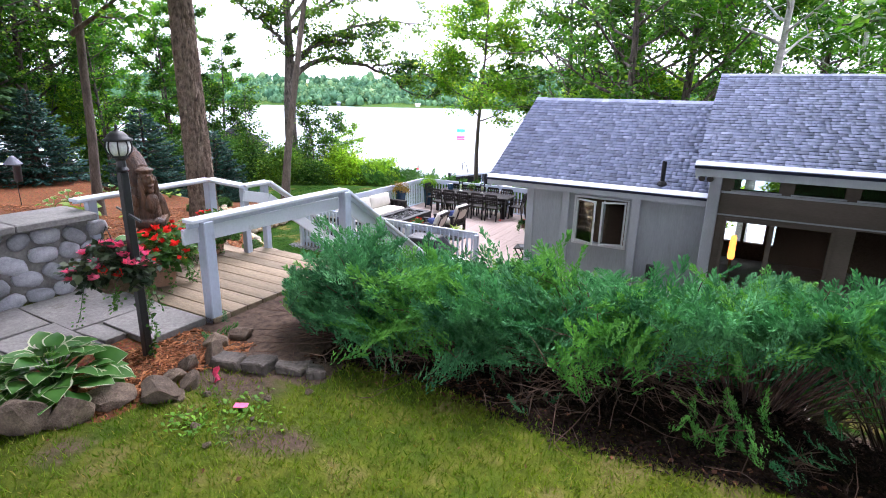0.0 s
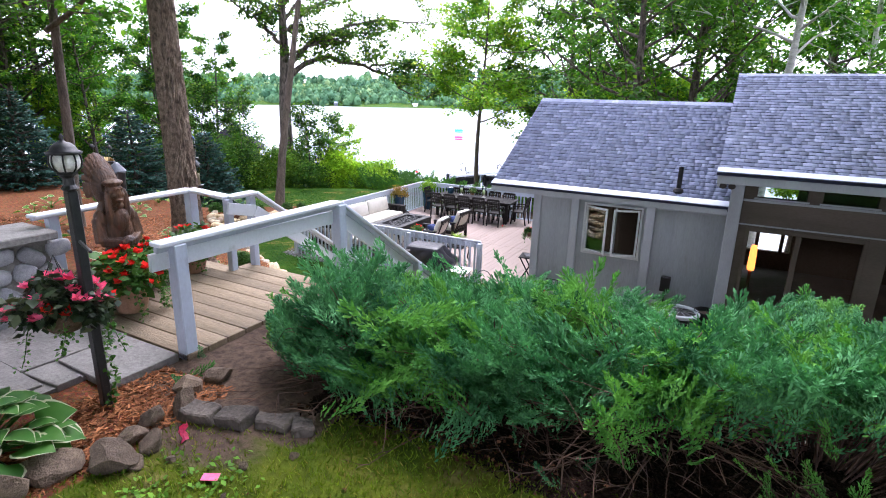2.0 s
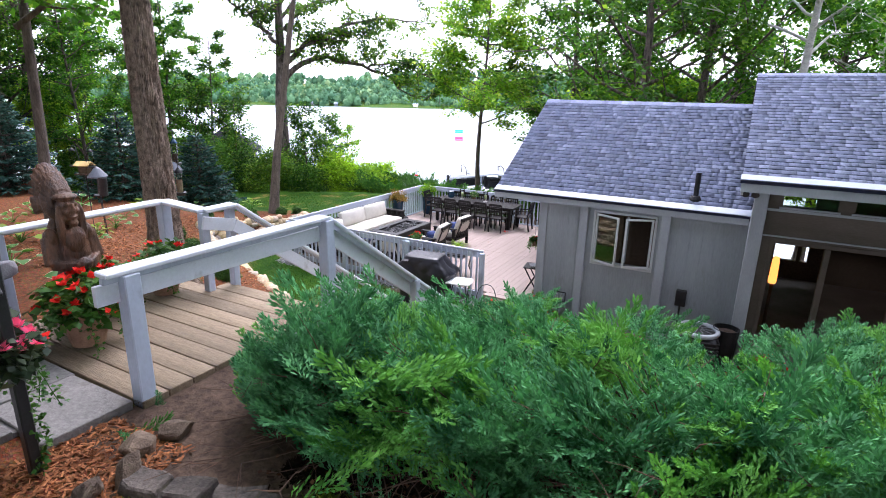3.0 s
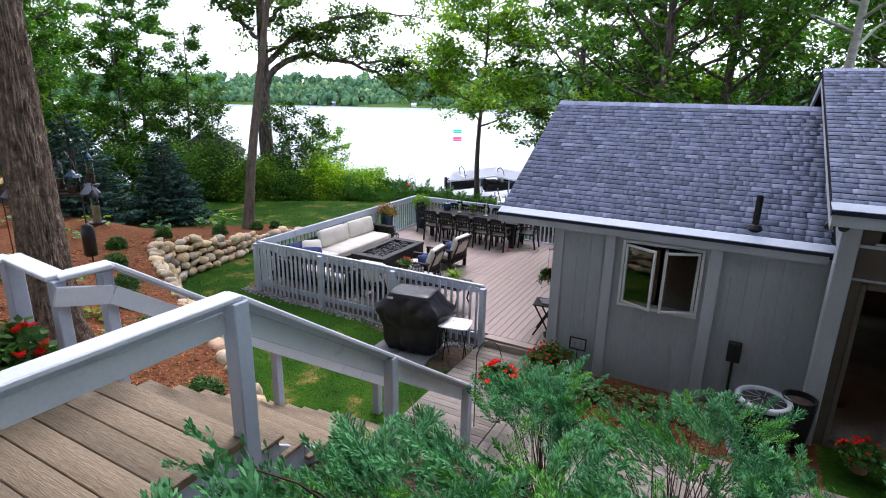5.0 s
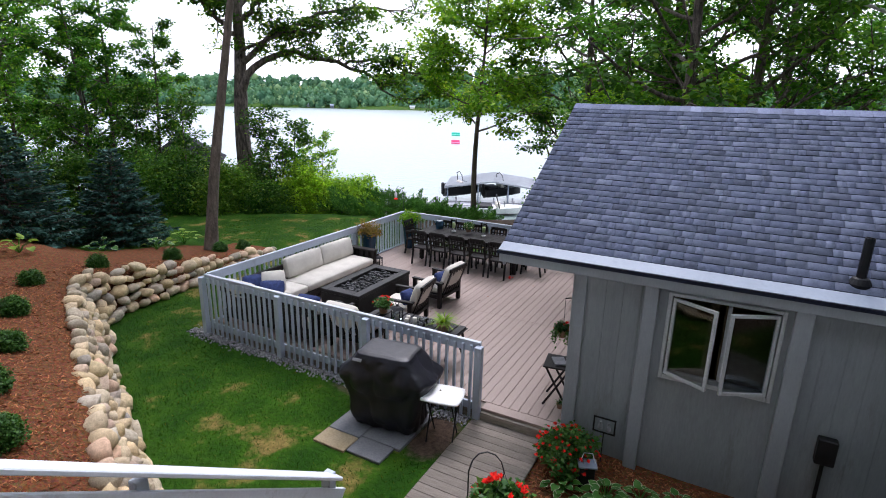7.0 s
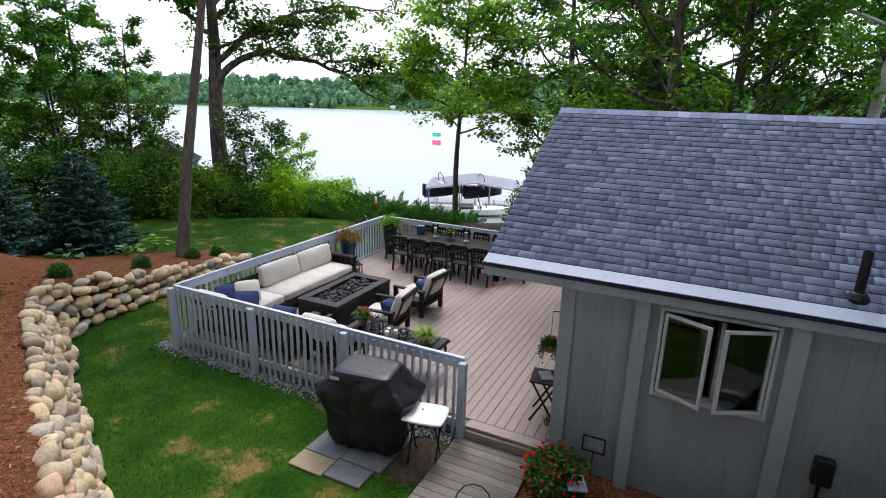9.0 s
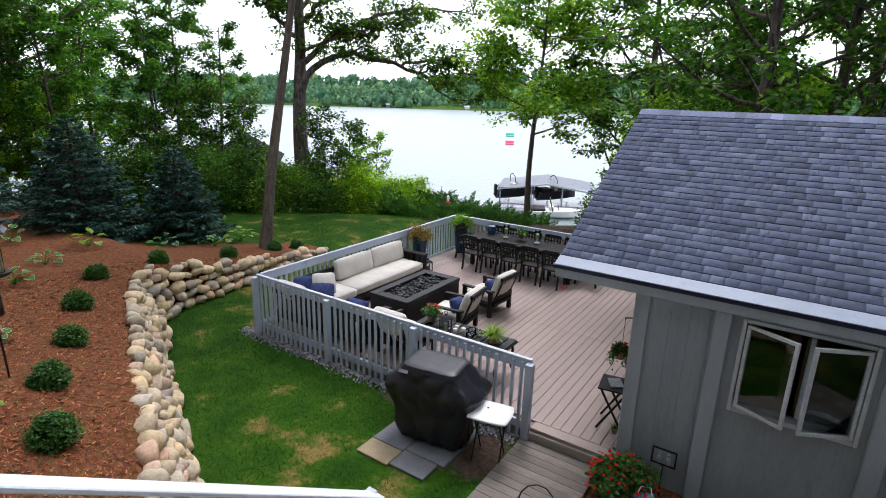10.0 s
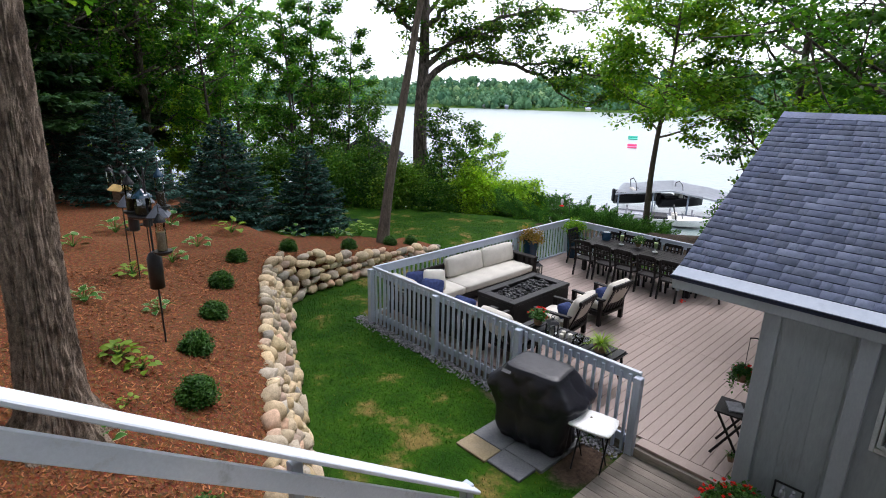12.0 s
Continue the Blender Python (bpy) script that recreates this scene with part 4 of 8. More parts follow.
def rail_run(p, q, outside, posts, along):
    """One side: posts, a flat cap, an under-rail, and balusters fixed to the outer face."""
    p, q = Vector(p), Vector(q)
    d = (q - p).normalized()
    o = Vector(outside)
    for t in posts:
        c = p.lerp(q, t) + o * 0.055
        rpart("post", boxed(c.x - 0.052, c.x + 0.052, c.y - 0.052, c.y + 0.052, -0.24, 0.955, 0.008), M["rail_paint"])
    rpart("top_rail", beam(p + Vector((0, 0, 0.99)) - o * 0.01, q + Vector((0, 0, 0.99)) - o * 0.01, 0.06, 0.022), M["deck_cap"])
    rpart("upper_board", beam(p + Vector((0, 0, 0.905)) - o * 0.014, q + Vector((0, 0, 0.905)) - o * 0.014, 0.036, 0.146), M["rail_paint"])
    rpart("lower_board", beam(p + Vector((0, 0, -0.02)) - o * 0.014, q + Vector((0, 0, -0.02)) - o * 0.014, 0.036, 0.12), M["rail_paint"])
    bal = mesh_of("baluster", boxed(-0.02, 0.02, -0.02, 0.02, -0.19, 0.945, 0.004), M["rail_paint"])
    n = int((q - p).length / 0.128)
    for i in range(1, n):
        u = i / n
        if min(abs(u - t) for t in posts) * (q - p).length < 0.075:
            continue
        c = p.lerp(q, u) + o * 0.026
        ob = part("baluster", bal, None, rail)
        ob.matrix_basis = Matrix.Translation(c - RB)


rail_run((-5.7, 0, 0), (0, 0, 0), (0, -1, 0), (0.0, 0.335, 0.66, 1.0), 0)
rail_run((-5.7, 6.97, 0), (-5.7, 0.06, 0), (-1, 0, 0), (0.0, 0.33, 0.67), 0)
rail_run((3.4, 6.97, 0), (-5.64, 6.97, 0), (0, 1, 0), (0.0, 0.2, 0.4, 0.6, 0.8), 0)
part("deck_extension", boxed(1.25, 3.4, 6.02, 7.0, -0.4, -0.002), M["deck_board"], deck)

# ---- lower walkway ----
walkway = thing("walkway", (0, 0, DECK_LOW), 0, "weathered grey plank walkway between the stairs and deck", "walkway", kind="structure")
cross_a = mesh_of("plank", boxed(0, 1.1, 0, 0.134, -0.035, 0, 0.004), M["old_plank"])
cross_b = mesh_of("plank", boxed(0, 0.134, 0, 1.75, -0.035, 0, 0.004), M["old_plank"])
cross_c = mesh_of("plank", boxed(0, 1.25, 0, 0.134, -0.035, 0, 0.004), M["old_plank"])
for i in range(22):
    ob = part("plank", cross_a if i < 9 else cross_c, None, walkway)
    ob.matrix_basis = pose(-0.04, -0.21 - i * 0.14, rng.normal(0, 0.0012))
for i in range(40):
    ob = part("plank", cross_b, None, walkway)
    ob.matrix_basis = pose(1.225 + i * 0.14, -3.22, rng.normal(0, 0.0012))
bm = boxed(-0.02, 1.05, -3.25, -0.08, -0.25, -0.04, 0)
box(bm, 1.055, 6.8, -3.2, -1.5, -0.25, -0.04)
part("frame", bm, M["soil"], walkway)

# ---- upper platform, stairs and their rails ----
SX0, SX1, SY0, SY1 = -0.52, 0.95, -6.2, -3.2
platform = thing("platform", (0, -8.3, UPPER_Z), 0, "weathered tan plank landing at the head of the stairs", "platform", kind="structure")
pl = {}
for i in range(10):
    y = -8.34 + i * 0.2135
    x0 = -1.28 if y < -6.56 else SX0 - 0.08
    if x0 not in pl:
        pl[x0] = mesh_of("plank", boxed(x0, 1.0, 0, 0.206, -0.036, 0.03, 0.006), M["platform_plank"])
    ob = part("plank", pl[x0], None, platform)
    ob.matrix_basis = pose(0, y + 8.3, rng.normal(0, 0.0015))
bm = boxed(0.94, 0.98, -8.3, -6.2, UPPER_Z - 0.26, UPPER_Z - 0.04)
bm.transform(Matrix.Translation((0, 8.3, -UPPER_Z)))
part("rim_board", bm, M["rail_paint"], platform)
bm = boxed(-1.2, 0.93, -8.25, -6.62, UPPER_Z - 0.5, UPPER_Z - 0.045, 0)
box(bm, SX0, 0.93, -6.6, -6.24, UPPER_Z - 0.3, UPPER_Z - 0.045)
bm.transform(Matrix.Translation((0, 8.3, -UPPER_Z)))
part("joists", bm, M["soil"], platform)

stairs = thing("stairs", (0.2, -6.2, -0.2), 0, "weathered timber garden stairs with grey painted stringers", "stairs")
SO = Vector((0.2, -6.2, -0.2))
STEPS = 12
rise, run = (UPPER_Z + 0.03 - DECK_LOW) / STEPS, (SY1 - SY0 - 0.1) / (STEPS - 1)
tread = mesh_of("tread", boxed(SX0 - 0.06, SX1 + 0.05, -0.02, 0.132, -0.036, 0, 0.006), M["platform_plank"])
for i in range(1, STEPS):
    z, y = UPPER_Z + 0.03 - i * rise, SY0 + (i - 1) * run
    for dy in (0.02, 0.155):
        ob = part("tread", tread, None, stairs)
        ob.matrix_basis = Matrix.Translation(Vector((0, y + dy, z)) - SO)
    bm = boxed(SX0, SX1, y - 0.002, y + 0.016, z - 0.0, z + rise - 0.04)
    bm.transform(Matrix.Translation(-SO))
    part("riser", bm, M["platform_plank"], stairs)
for x in (SX0 + 0.02, SX1 - 0.02):
    bm = beam((x, SY0 - 0.02, UPPER_Z - 0.22), (x, SY1 - 0.12, DECK_LOW - 0.02), 0.04, 0.27)
    bm.transform(Matrix.Translation(-SO))
    part("stringer", bm, M["rail_paint"], stairs)


def stair_rail(name, tops, posts, base, label, wide=0.15, under=0.05):
    """A garden rail: flat cap, wide board below it, square posts."""
    ob = thing(name, base, 0, label, "railing")
    o = Matrix.Translation(-Vector(base))
    for p, q in zip(tops, tops[1:]):
        p, q = Vector(p), Vector(q)
        bm = beam(p, q, wide, 0.038, 0.008)
        bm.transform(o)
        part("cap", bm, M["cap_paint"], ob)
        bm = beam(p - Vector((0, 0, 0.02 + under / 2)), q - Vector((0, 0, 0.02 + under / 2)), 0.045, under)
        bm.transform(o)
        part("cap_board", bm, M["rail_paint"], ob)
    for (x, y), z0, z1, s in posts:
        bm = boxed(x - s, x + s, y - s, y + s, z0, z1, 0.008)
        bm.transform(o)
        part("post", bm, M["rail_paint"], ob)
    return ob


TOP = 3.03
right_rail = stair_rail("stair_railing", [(0.9, -8.45, TOP), (0.94, -6.2, TOP), (1.0, -2.68, 0.62)],
                        [((0.93, -8.28), 1.7, TOP - 0.02, 0.06), ((0.97, -6.22), 1.6, TOP - 0.02, 0.062), ((1.0, -4.5), 0.4, 1.86, 0.055), ((1.02, -2.78), -0.3, 0.68, 0.055)],
                        (0.94, -6.2, 1.7), "grey painted timber railing beside the landing and stairs")
left_rail = stair_rail("stair_railing", [(-1.12, -8.4, 3.0), (-1.33, -6.45, 2.985), (-0.555, -6.5, 2.97), (-0.45, -6.17, 3.0), (-0.358, -2.70, 0.535)],
                       [((-1.16, -8.2), 1.7, 2.98, 0.05), ((-1.33, -6.45), 1.5, 2.965, 0.06), ((-0.55, -6.51), 1.5, 2.95, 0.045), ((-0.49, -6.2), 1.5, 2.95, 0.045), ((-0.455, -4.58), 0.4, 1.79, 0.045), ((-0.42, -2.76), -0.3, 0.6, 0.055)],
                       (-0.5, -6.1, 1.5), "grey painted timber railing along the landing and stairs", 0.16, 0.02)
for ob, deep, pts in ((right_rail, 0.15, [(0.885, -8.5, 2.885), (0.915, -6.2, 2.865), (0.965, -2.68, 0.46)]), (left_rail, 0.145, [(-0.50, -6.56, 2.845), (-0.43, -6.2, 2.765), (-0.37, -2.62, 0.25)])):
    o = Matrix.Translation(-ob.matrix_basis.translation)
    for p, q in zip(pts, pts[1:]):
        bm = beam(p, q, 0.04, deep)
        bm.transform(o)
        part("wide_board", bm, M["cap_paint"], ob)

# ---- plants ----
LEAF_V = np.array([(0, 0, 0), (0.48, 0.36, 0.06), (1, 0, -0.08), (0.48, -0.36, 0.06)])
LEAF_F = np.array([(0, 1, 2, 3)])
TWIG_V = np.array([(0, 0.02, 0), (0.75, 0.13, 0.03), (1, 0, -0.02), (0.75, -0.13, 0.03)])


def leaves(r, centres, per, radius, size, flat=0.5, spread_z=0.8, shape=LEAF_V):
    """Leaves in clumps round the given centres, hanging at all angles."""
    n = len(centres) * per
    c = np.repeat(centres, per, 0)
    off = r.normal(0, 1, (n, 3)) * radius
    off[:, 2] *= spread_z
    d = r.normal(0, 1, (n, 3)) * (1, 1, flat) + off / (np.linalg.norm(off, axis=1, keepdims=True) + 1e-6) * 0.7
    d[:, 2] -= 0.25
    rot = frames_from(d, r.normal(0, 0.6, n), size * r.uniform(0.6, 1.3, n))
    return many(shape, LEAF_F, rot, c + off)


def curve(r, p, d, length, n, bend, wob):
    """A growing line: it starts along d, bends by the vector bend and wanders."""
    pts, dd = [np.array(p, float)], np.array(d, float) / np.linalg.norm(d)
    for _ in range(n):
        dd = dd + np.array(bend) / n + r.normal(0, wob, 3)
        dd /= np.linalg.norm(dd)
        pts.append(pts[-1] + dd * length / n)
    return np.array(pts), dd


def furrows(trunk, rad, seed, sides=150, rings=300, top=7.0):
    """Bark of a near trunk: long ridges and cracks that join and part, and roots flaring at the foot."""
    bm = bmesh.new()
    z = np.linspace(trunk[0][2], top, rings)
    cx, cy, rr = (np.interp(z, trunk[:, 2], a) for a in (trunk[:, 0], trunk[:, 1], rad))
    prev = None
    for k in range(rings):
        ring = []
        for i in range(sides):
            a = 2 * math.pi * i / sides
            p = Vector((math.cos(a) * 5.2, math.sin(a) * 5.2, z[k] * 1.1 + seed))
            warp = 0.5 * noise.noise(p * 0.9)
            ridge = 1 - abs(noise.noise(Vector((p.x * 2.1 + warp, p.y * 2.1 - warp, p.z * 3.4)))) * 3.2
            fine = noise.noise(Vector((p.x * 4, p.y * 4, p.z * 9)))
            foot = max(0.0, 1 - (z[k] + 0.25) / 0.75) ** 2
            root = foot * 0.42 * (0.5 + math.sin(a * 5 + seed) * 0.5)
            r0 = rr[k] + 0.012 + 0.025 * max(-0.8, ridge) + 0.007 * fine + root
            ring.append(bm.verts.new((cx[k] + r0 * math.cos(a), cy[k] + r0 * math.sin(a), z[k])))
        if prev:
            for i in range(sides):
                j = (i + 1) % sides
                bm.faces.new((prev[i], prev[j], ring[j], ring[i]))
        prev = ring
    return bm


def tree(name, at, height, radius, leaf, bark, seed, label, lean=(0, 0), first=0.3, limbs=14, spread=3.0, per=46, leaf_size=0.15, clump=0.42, rise=0.55, extra=(), sub=5, top=1.0, category="tree", group="", shade=0.75, crowned=True, furrowed=False, arches=()):
    """A tree: tapered trunk with a root flare, limbs with side branches, and a crown of separate leaves with gaps."""
    r = np.random.default_rng(seed)
    ob = thing(name, at, 0, label, category, group)
    trunk, _ = curve(r, (0, 0, -0.25), (lean[0] / height, lean[1] / height, 1), height * top, 12, (0, 0, 0.05), 0.022)
    t = np.linspace(0, 1, len(trunk))
    rad = radius * (1 - 0.8 * t) * (1 + 0.32 * np.exp(-t * 26))
    paths, tips = [(trunk, rad)], []
    fi = np.arange(13)

    def side(p, d, length, r0, level):
        pts, _ = curve(r, p, d, length, 6, (0, 0, 0.28 if level == 0 else 0.1), 0.09)
        paths.append((pts, np.linspace(r0, max(0.012, r0 * 0.25), len(pts))))
        if level == 0:
            for k in range(sub):
                u = 0.3 + 0.7 * (k + r.uniform(0, 1)) / sub
                q = pts[min(5, int(u * 6))] * (1 - (u * 6) % 1) + pts[min(6, int(u * 6) + 1)] * ((u * 6) % 1)
                dd = d + r.normal(0, 0.65, 3)
                side(q, dd, length * r.uniform(0.3, 0.5), r0 * 0.4, 1)
            tips.append(pts[-1])
        else:
            tips.extend(pts[2:][r.uniform(0, 1, len(pts) - 2) < shade])

    for k in range(limbs):
        u = first + (0.97 - first) * (k + 0.5) / limbs
        i = u * 12
        p = np.array([np.interp(i, fi, trunk[:, a]) for a in range(3)])
        az = k * 2.4 + seed + r.uniform(-0.5, 0.5)
        reach = spread * (1 - ((u - first) / (1.05 - first)) ** 1.8) ** 0.6 * r.uniform(0.7, 1.15) + 0.4
        side(p, np.array([math.cos(az), math.sin(az), rise * r.uniform(0.5, 1.4)]), reach, radius * (0.42 - 0.25 * u), 0)
    for p0, d0, length, r0 in extra:
        side(np.array(p0, float), np.array(d0, float), length, r0, 0)
    for line_, r0 in arches:
        pts = np.array(line_, float)
        u = np.linspace(0, len(pts) - 1, 16)
        pts = np.stack([np.interp(u, range(len(pts)), pts[:, a]) for a in range(3)], 1) + r.normal(0, 0.05, (16, 3))
        paths.append((pts, np.linspace(r0, 0.025, 16)))
        for q in range(4, 16):
            for _ in range(2):
                side(pts[q], np.array([0.5, 0.5, 0.25]) + r.normal(0, 0.7, 3), r.uniform(0.7, 1.5), 0.03, 1)
    v, f = tubes(paths, 9)
    part("trunk", raw_mesh("trunk", v, f, M[bark], True), None, ob)
    if furrowed:
        part("bark", furrows(trunk, rad, seed), M[bark], ob, "deeply furrowed bark")
    if crowned:
        v, f = leaves(r, np.array(tips), per, clump * 0.66, leaf_size, 0.4, 0.5)
        part("crown", raw_mesh("crown", v, f, M[leaf]), None, ob)
    return ob


def put_tree(proto, x, y, turn, scale, label=""):
    z = float(ground_z(np.array([x]), np.array([y]))[0])
    ob = copy_thing(proto, pose(x, y, max(z, -6.8), 0, 0, turn) @ Matrix.Scale(scale, 4))
    return tagged(ob, label)


def gz(x, y):
    return float(ground_z(np.array([x]), np.array([y]))[0])


# the big tree beside the landing: only its trunk and some low twigs come into view
tree("maple_tree", (-2.46, -5.72, gz(-2.46, -5.72)), 15, 0.195, "maple_leaf", "old_bark", 11, "thick old tree trunk with deep furrowed bark in the mulch", lean=(-1.0, 0.2), first=0.55, limbs=12, spread=5.0, per=60, leaf_size=0.18, furrowed=True)
# slim leaning trunk at the edge of the mulch bed
tree("maple_tree", (-6.2, -5.42, gz(-6.2, -5.42)), 12, 0.10, "maple_leaf", "bark_grey", 12, "slim pale-barked tree standing in the mulch bed", lean=(-0.6, 0.3), first=0.5, limbs=10, spread=3, per=34, extra=[((-0.2, 0.1, 3.6), (0.75, 0.5, 0.55), 1.8, 0.055)])
# leaning trunk by the far lawn
tree("maple_tree", (-9.75, 3.3, gz(-9.75, 3.3)), 13, 0.165, "oak_leaf", "bark_grey", 13, "tall leaning tree with a bare lower trunk by the lawn", lean=(-1.0, 3.2), first=0.6, limbs=12, spread=3.5, per=36, leaf_size=0.16)
OAK = -gz(-16.3, 10.6)
# spreading oak behind it, its long limb arching over the water
tree("oak_tree", (-16.3, 10.6, gz(-16.3, 10.6)), 15, 0.40, "oak_leaf", "bark", 14, "old oak with long limbs reaching out over the lake", lean=(0.2, 0.3), first=0.60, limbs=16, spread=4.8, per=46, leaf_size=0.17, clump=0.30, shade=0.5, sub=6,
     arches=[([(0.0, 0.1, OAK + 4.4), (0.25, 0.3, OAK + 5.0), (0.6, 0.65, OAK + 5.6), (1.4, 1.6, OAK + 6.0), (2.1, 2.4, OAK + 5.9), (2.95, 3.35, OAK + 5.6), (3.7, 4.2, OAK + 5.3), (4.15, 4.7, OAK + 4.5), (5.0, 5.6, OAK + 3.9)], 0.18), ([(-0.1, 0, OAK + 5.9), (0.55, 0.5, OAK + 6.3), (1.5, 1.4, OAK + 6.8), (2.5, 2.5, OAK + 7.2), (3.4, 3.6, OAK + 7.4)], 0.08),
             ([(0.05, 0.2, OAK + 5.5), (0.6, 1.2, OAK + 6.6), (1.9, 2.6, OAK + 7.6), (3.4, 4.6, OAK + 8.2), (4.8, 6.4, OAK + 8.0)], 0.14), ([(0.2, 0.3, OAK + 7.2), (0.7, 0.8, OAK + 8.1), (1.8, 2.0, OAK + 9.2), (3.0, 3.6, OAK + 9.8)], 0.13), ([(2.95, 3.35, OAK + 5.6), (3.9, 4.6, OAK + 5.9), (4.9, 6.0, OAK + 5.4), (5.6, 6.8, OAK + 4.8)], 0.07), ([(-0.1, 0.0, OAK + 6.6), (-0.8, -0.8, OAK + 7.7), (-1.8, -1.8, OAK + 8.6)], 0.12)])
# single young maple behind the deck
tree("maple_tree", (-6.5, 13.6, gz(-6.5, 13.6)), 9.4, 0.13, "bright_leaf", "bark_grey", 25, "young maple with a clear straight stem behind the deck", lean=(0.0, 0.2), first=0.40, limbs=24, spread=2.5, per=44, leaf_size=0.16, clump=0.34, rise=0.35, sub=6, shade=0.5)

# woods: a few kinds, planted again and again
wood_a = tree("woodland_tree", (2.82, 13.4, gz(2.82, 13.4)), 15, 0.25, "maple_leaf", "bark", 21, "tall woodland maple with open leafy limbs", first=0.2, limbs=24, spread=4.4, per=44, leaf_size=0.17, clump=0.32, group="woods round the house", shade=0.5)
wood_b = tree("woodland_tree", (-3.1, 17.7, gz(-3.1, 17.7)), 13, 0.22, "dark_leaf", "bark", 22, "dark-leaved woodland tree with layered limbs", first=0.16, limbs=26, spread=4.0, per=48, leaf_size=0.17, clump=0.30, rise=0.3, group="woods round the house", shade=0.46)
wood_c = tree("woodland_tree", (-22.5, 8.5, gz(-22.5, 8.5)), 11, 0.12, "maple_leaf", "bark", 23, "slender woodland tree with a narrow airy crown", first=0.14, limbs=26, spread=1.9, per=40, leaf_size=0.15, clump=0.24, rise=0.5, group="woods round the house", sub=4, shade=0.5)
wood_d = tree("understory_tree", (-1.3, 15.0, gz(-1.3, 15.0)), 6.4, 0.09, "hedge_leaf", "bark_grey", 24, "bushy bright green young tree", first=0.06, limbs=28, spread=2.3, per=60, leaf_size=0.15, clump=0.28, rise=0.5, group="woods round the house", sub=5, shade=0.55)
birch = tree("birch_tree", (5.83, 10.8, gz(5.83, 10.8)), 14, 0.19, "maple_leaf", "birch_bark", 26, "birch with a pale trunk behind the roof", lean=(0.3, 0.1), first=0.5, limbs=18, spread=3.2, per=34, leaf_size=0.16, group="woods round the house", shade=0.6)

# leafy woods behind the house
for k, (x, y, s, p) in enumerate(((1.54, 9.85, 1.0, wood_b), (0.2, 17.5, 1.2, wood_a), (4.4, 19.4, 1.2, wood_a), (10.2, 21.8, 1.25, birch), (11.4, 29, 1.4, wood_a), (15.3, 24.0, 1.3, wood_a), (20.5, 23.0, 1.3, wood_a), (-1.0, 27.5, 1.2, wood_a), (18, 14, 1.2, wood_a), (8.4, 24.5, 1.2, wood_a))):
    put_tree(p, x, y, k * 67, s)
for k, (x, y, s) in enumerate(((-2.0, 18.5, 1.1), (1.4, 15.6, 1.15), (-0.4, 21.8, 1.4), (10.4, 18.9, 1.3), (13.5, 19.6, 1.3), (3.0, 23, 1.2))):
    put_tree(wood_d, x, y, k * 101 + 20, s)
# woods across the mulch bed
for k, (x, y, s, p) in enumerate(((-28.2, -2.0, 1.0, wood_a), (-33, 1.5, 1.05, wood_b), (-29.5, 3.5, 1.0, wood_b), (-24.5, 3.2, 0.95, wood_a), (-31, 8.5, 1.0, wood_c), (-20.8, 6.6, 0.85, wood_c), (-23.2, 8.2, 0.8, wood_c), (-25.5, 6.0, 0.95, wood_c), (-19.4, 8.6, 0.75, wood_c), (-20.2, -4.6, 1.0, wood_b), (-24, -6.5, 1.05, wood_a), (-17.5, -8.5, 0.95, wood_b), (-30, -10, 1.1, wood_a), (-14.5, -11.5, 1.0, wood_b), (-22, -13, 1.1, wood_a), (-36, -5, 1.2, wood_b), (-26, 0.3, 0.95, wood_b), (-22.0, 0.6, 0.8, wood_a), (-38, 5, 1.1, wood_a), (-19.0, 2.2, 0.75, wood_c), (-10, -14.5, 1.1, wood_a), (-21.5, -1.8, 0.9, wood_b))):
    put_tree(p, x, y, k * 83 + 11, s)
for k, (x, y, s) in enumerate(((-22.5, 2.8, 0.7), (-25, -3.3, 0.8), (-29, 0.2, 0.9), (-20.8, -6.5, 0.65))):
    put_tree(wood_d, x, y, k * 59, s)
# unseen trees added over the upper lawn for shade, their crowns above the view
unseen_shade_tree = tree("unseen_shade_tree", (4.2, -15.2, gz(4.2, -15.2)), 17, 0.34, "dark_leaf", "bark", 27, "tall unseen tree added to shade the upper lawn and house front", first=0.42, limbs=24, spread=6.5, per=52, leaf_size=0.24, clump=0.42, rise=0.3, group="shade trees over the lawn", shade=0.5)
for k, (x, y, s) in enumerate(((-1.5, -14.6, 1.0), (9.6, -14.4, 1.0), (13.6, -10.0, 0.95), (14.2, -4.5, 0.95), (-6.5, -12.5, 0.95), (7.0, -19, 1.1), (0.5, -20, 1.1))):
    put_tree(unseen_shade_tree, x, y, k * 77, s)
# unseen trees added behind and beside the camera to shade house front and lawn
for k, (x, y, sc, p) in enumerate(((1, -19, 1.2, wood_b), (6.5, -18, 1.2, wood_a), (11.5, -17, 1.2, wood_b), (-4.5, -18.5, 1.2, wood_a), (15.5, -12.5, 1.2, wood_b), (16.5, -6.5, 1.2, wood_a), (17, -1, 1.2, wood_b), (3.5, -25, 1.5, wood_b), (10, -25, 1.5, wood_a), (-3, -26, 1.5, wood_b), (18, -20, 1.5, wood_b), (23, -9, 1.5, wood_a), (-10, -20, 1.4, wood_b), (23, 3, 1.5, wood_b), (13.0, -9.5, 1.1, wood_b), (11.2, -3.2, 1.05, wood_b), (12.5, 1.5, 1.05, wood_a), (-8, -13.5, 1.2, wood_b))):
    put_tree(p, x, y, k * 40, sc)


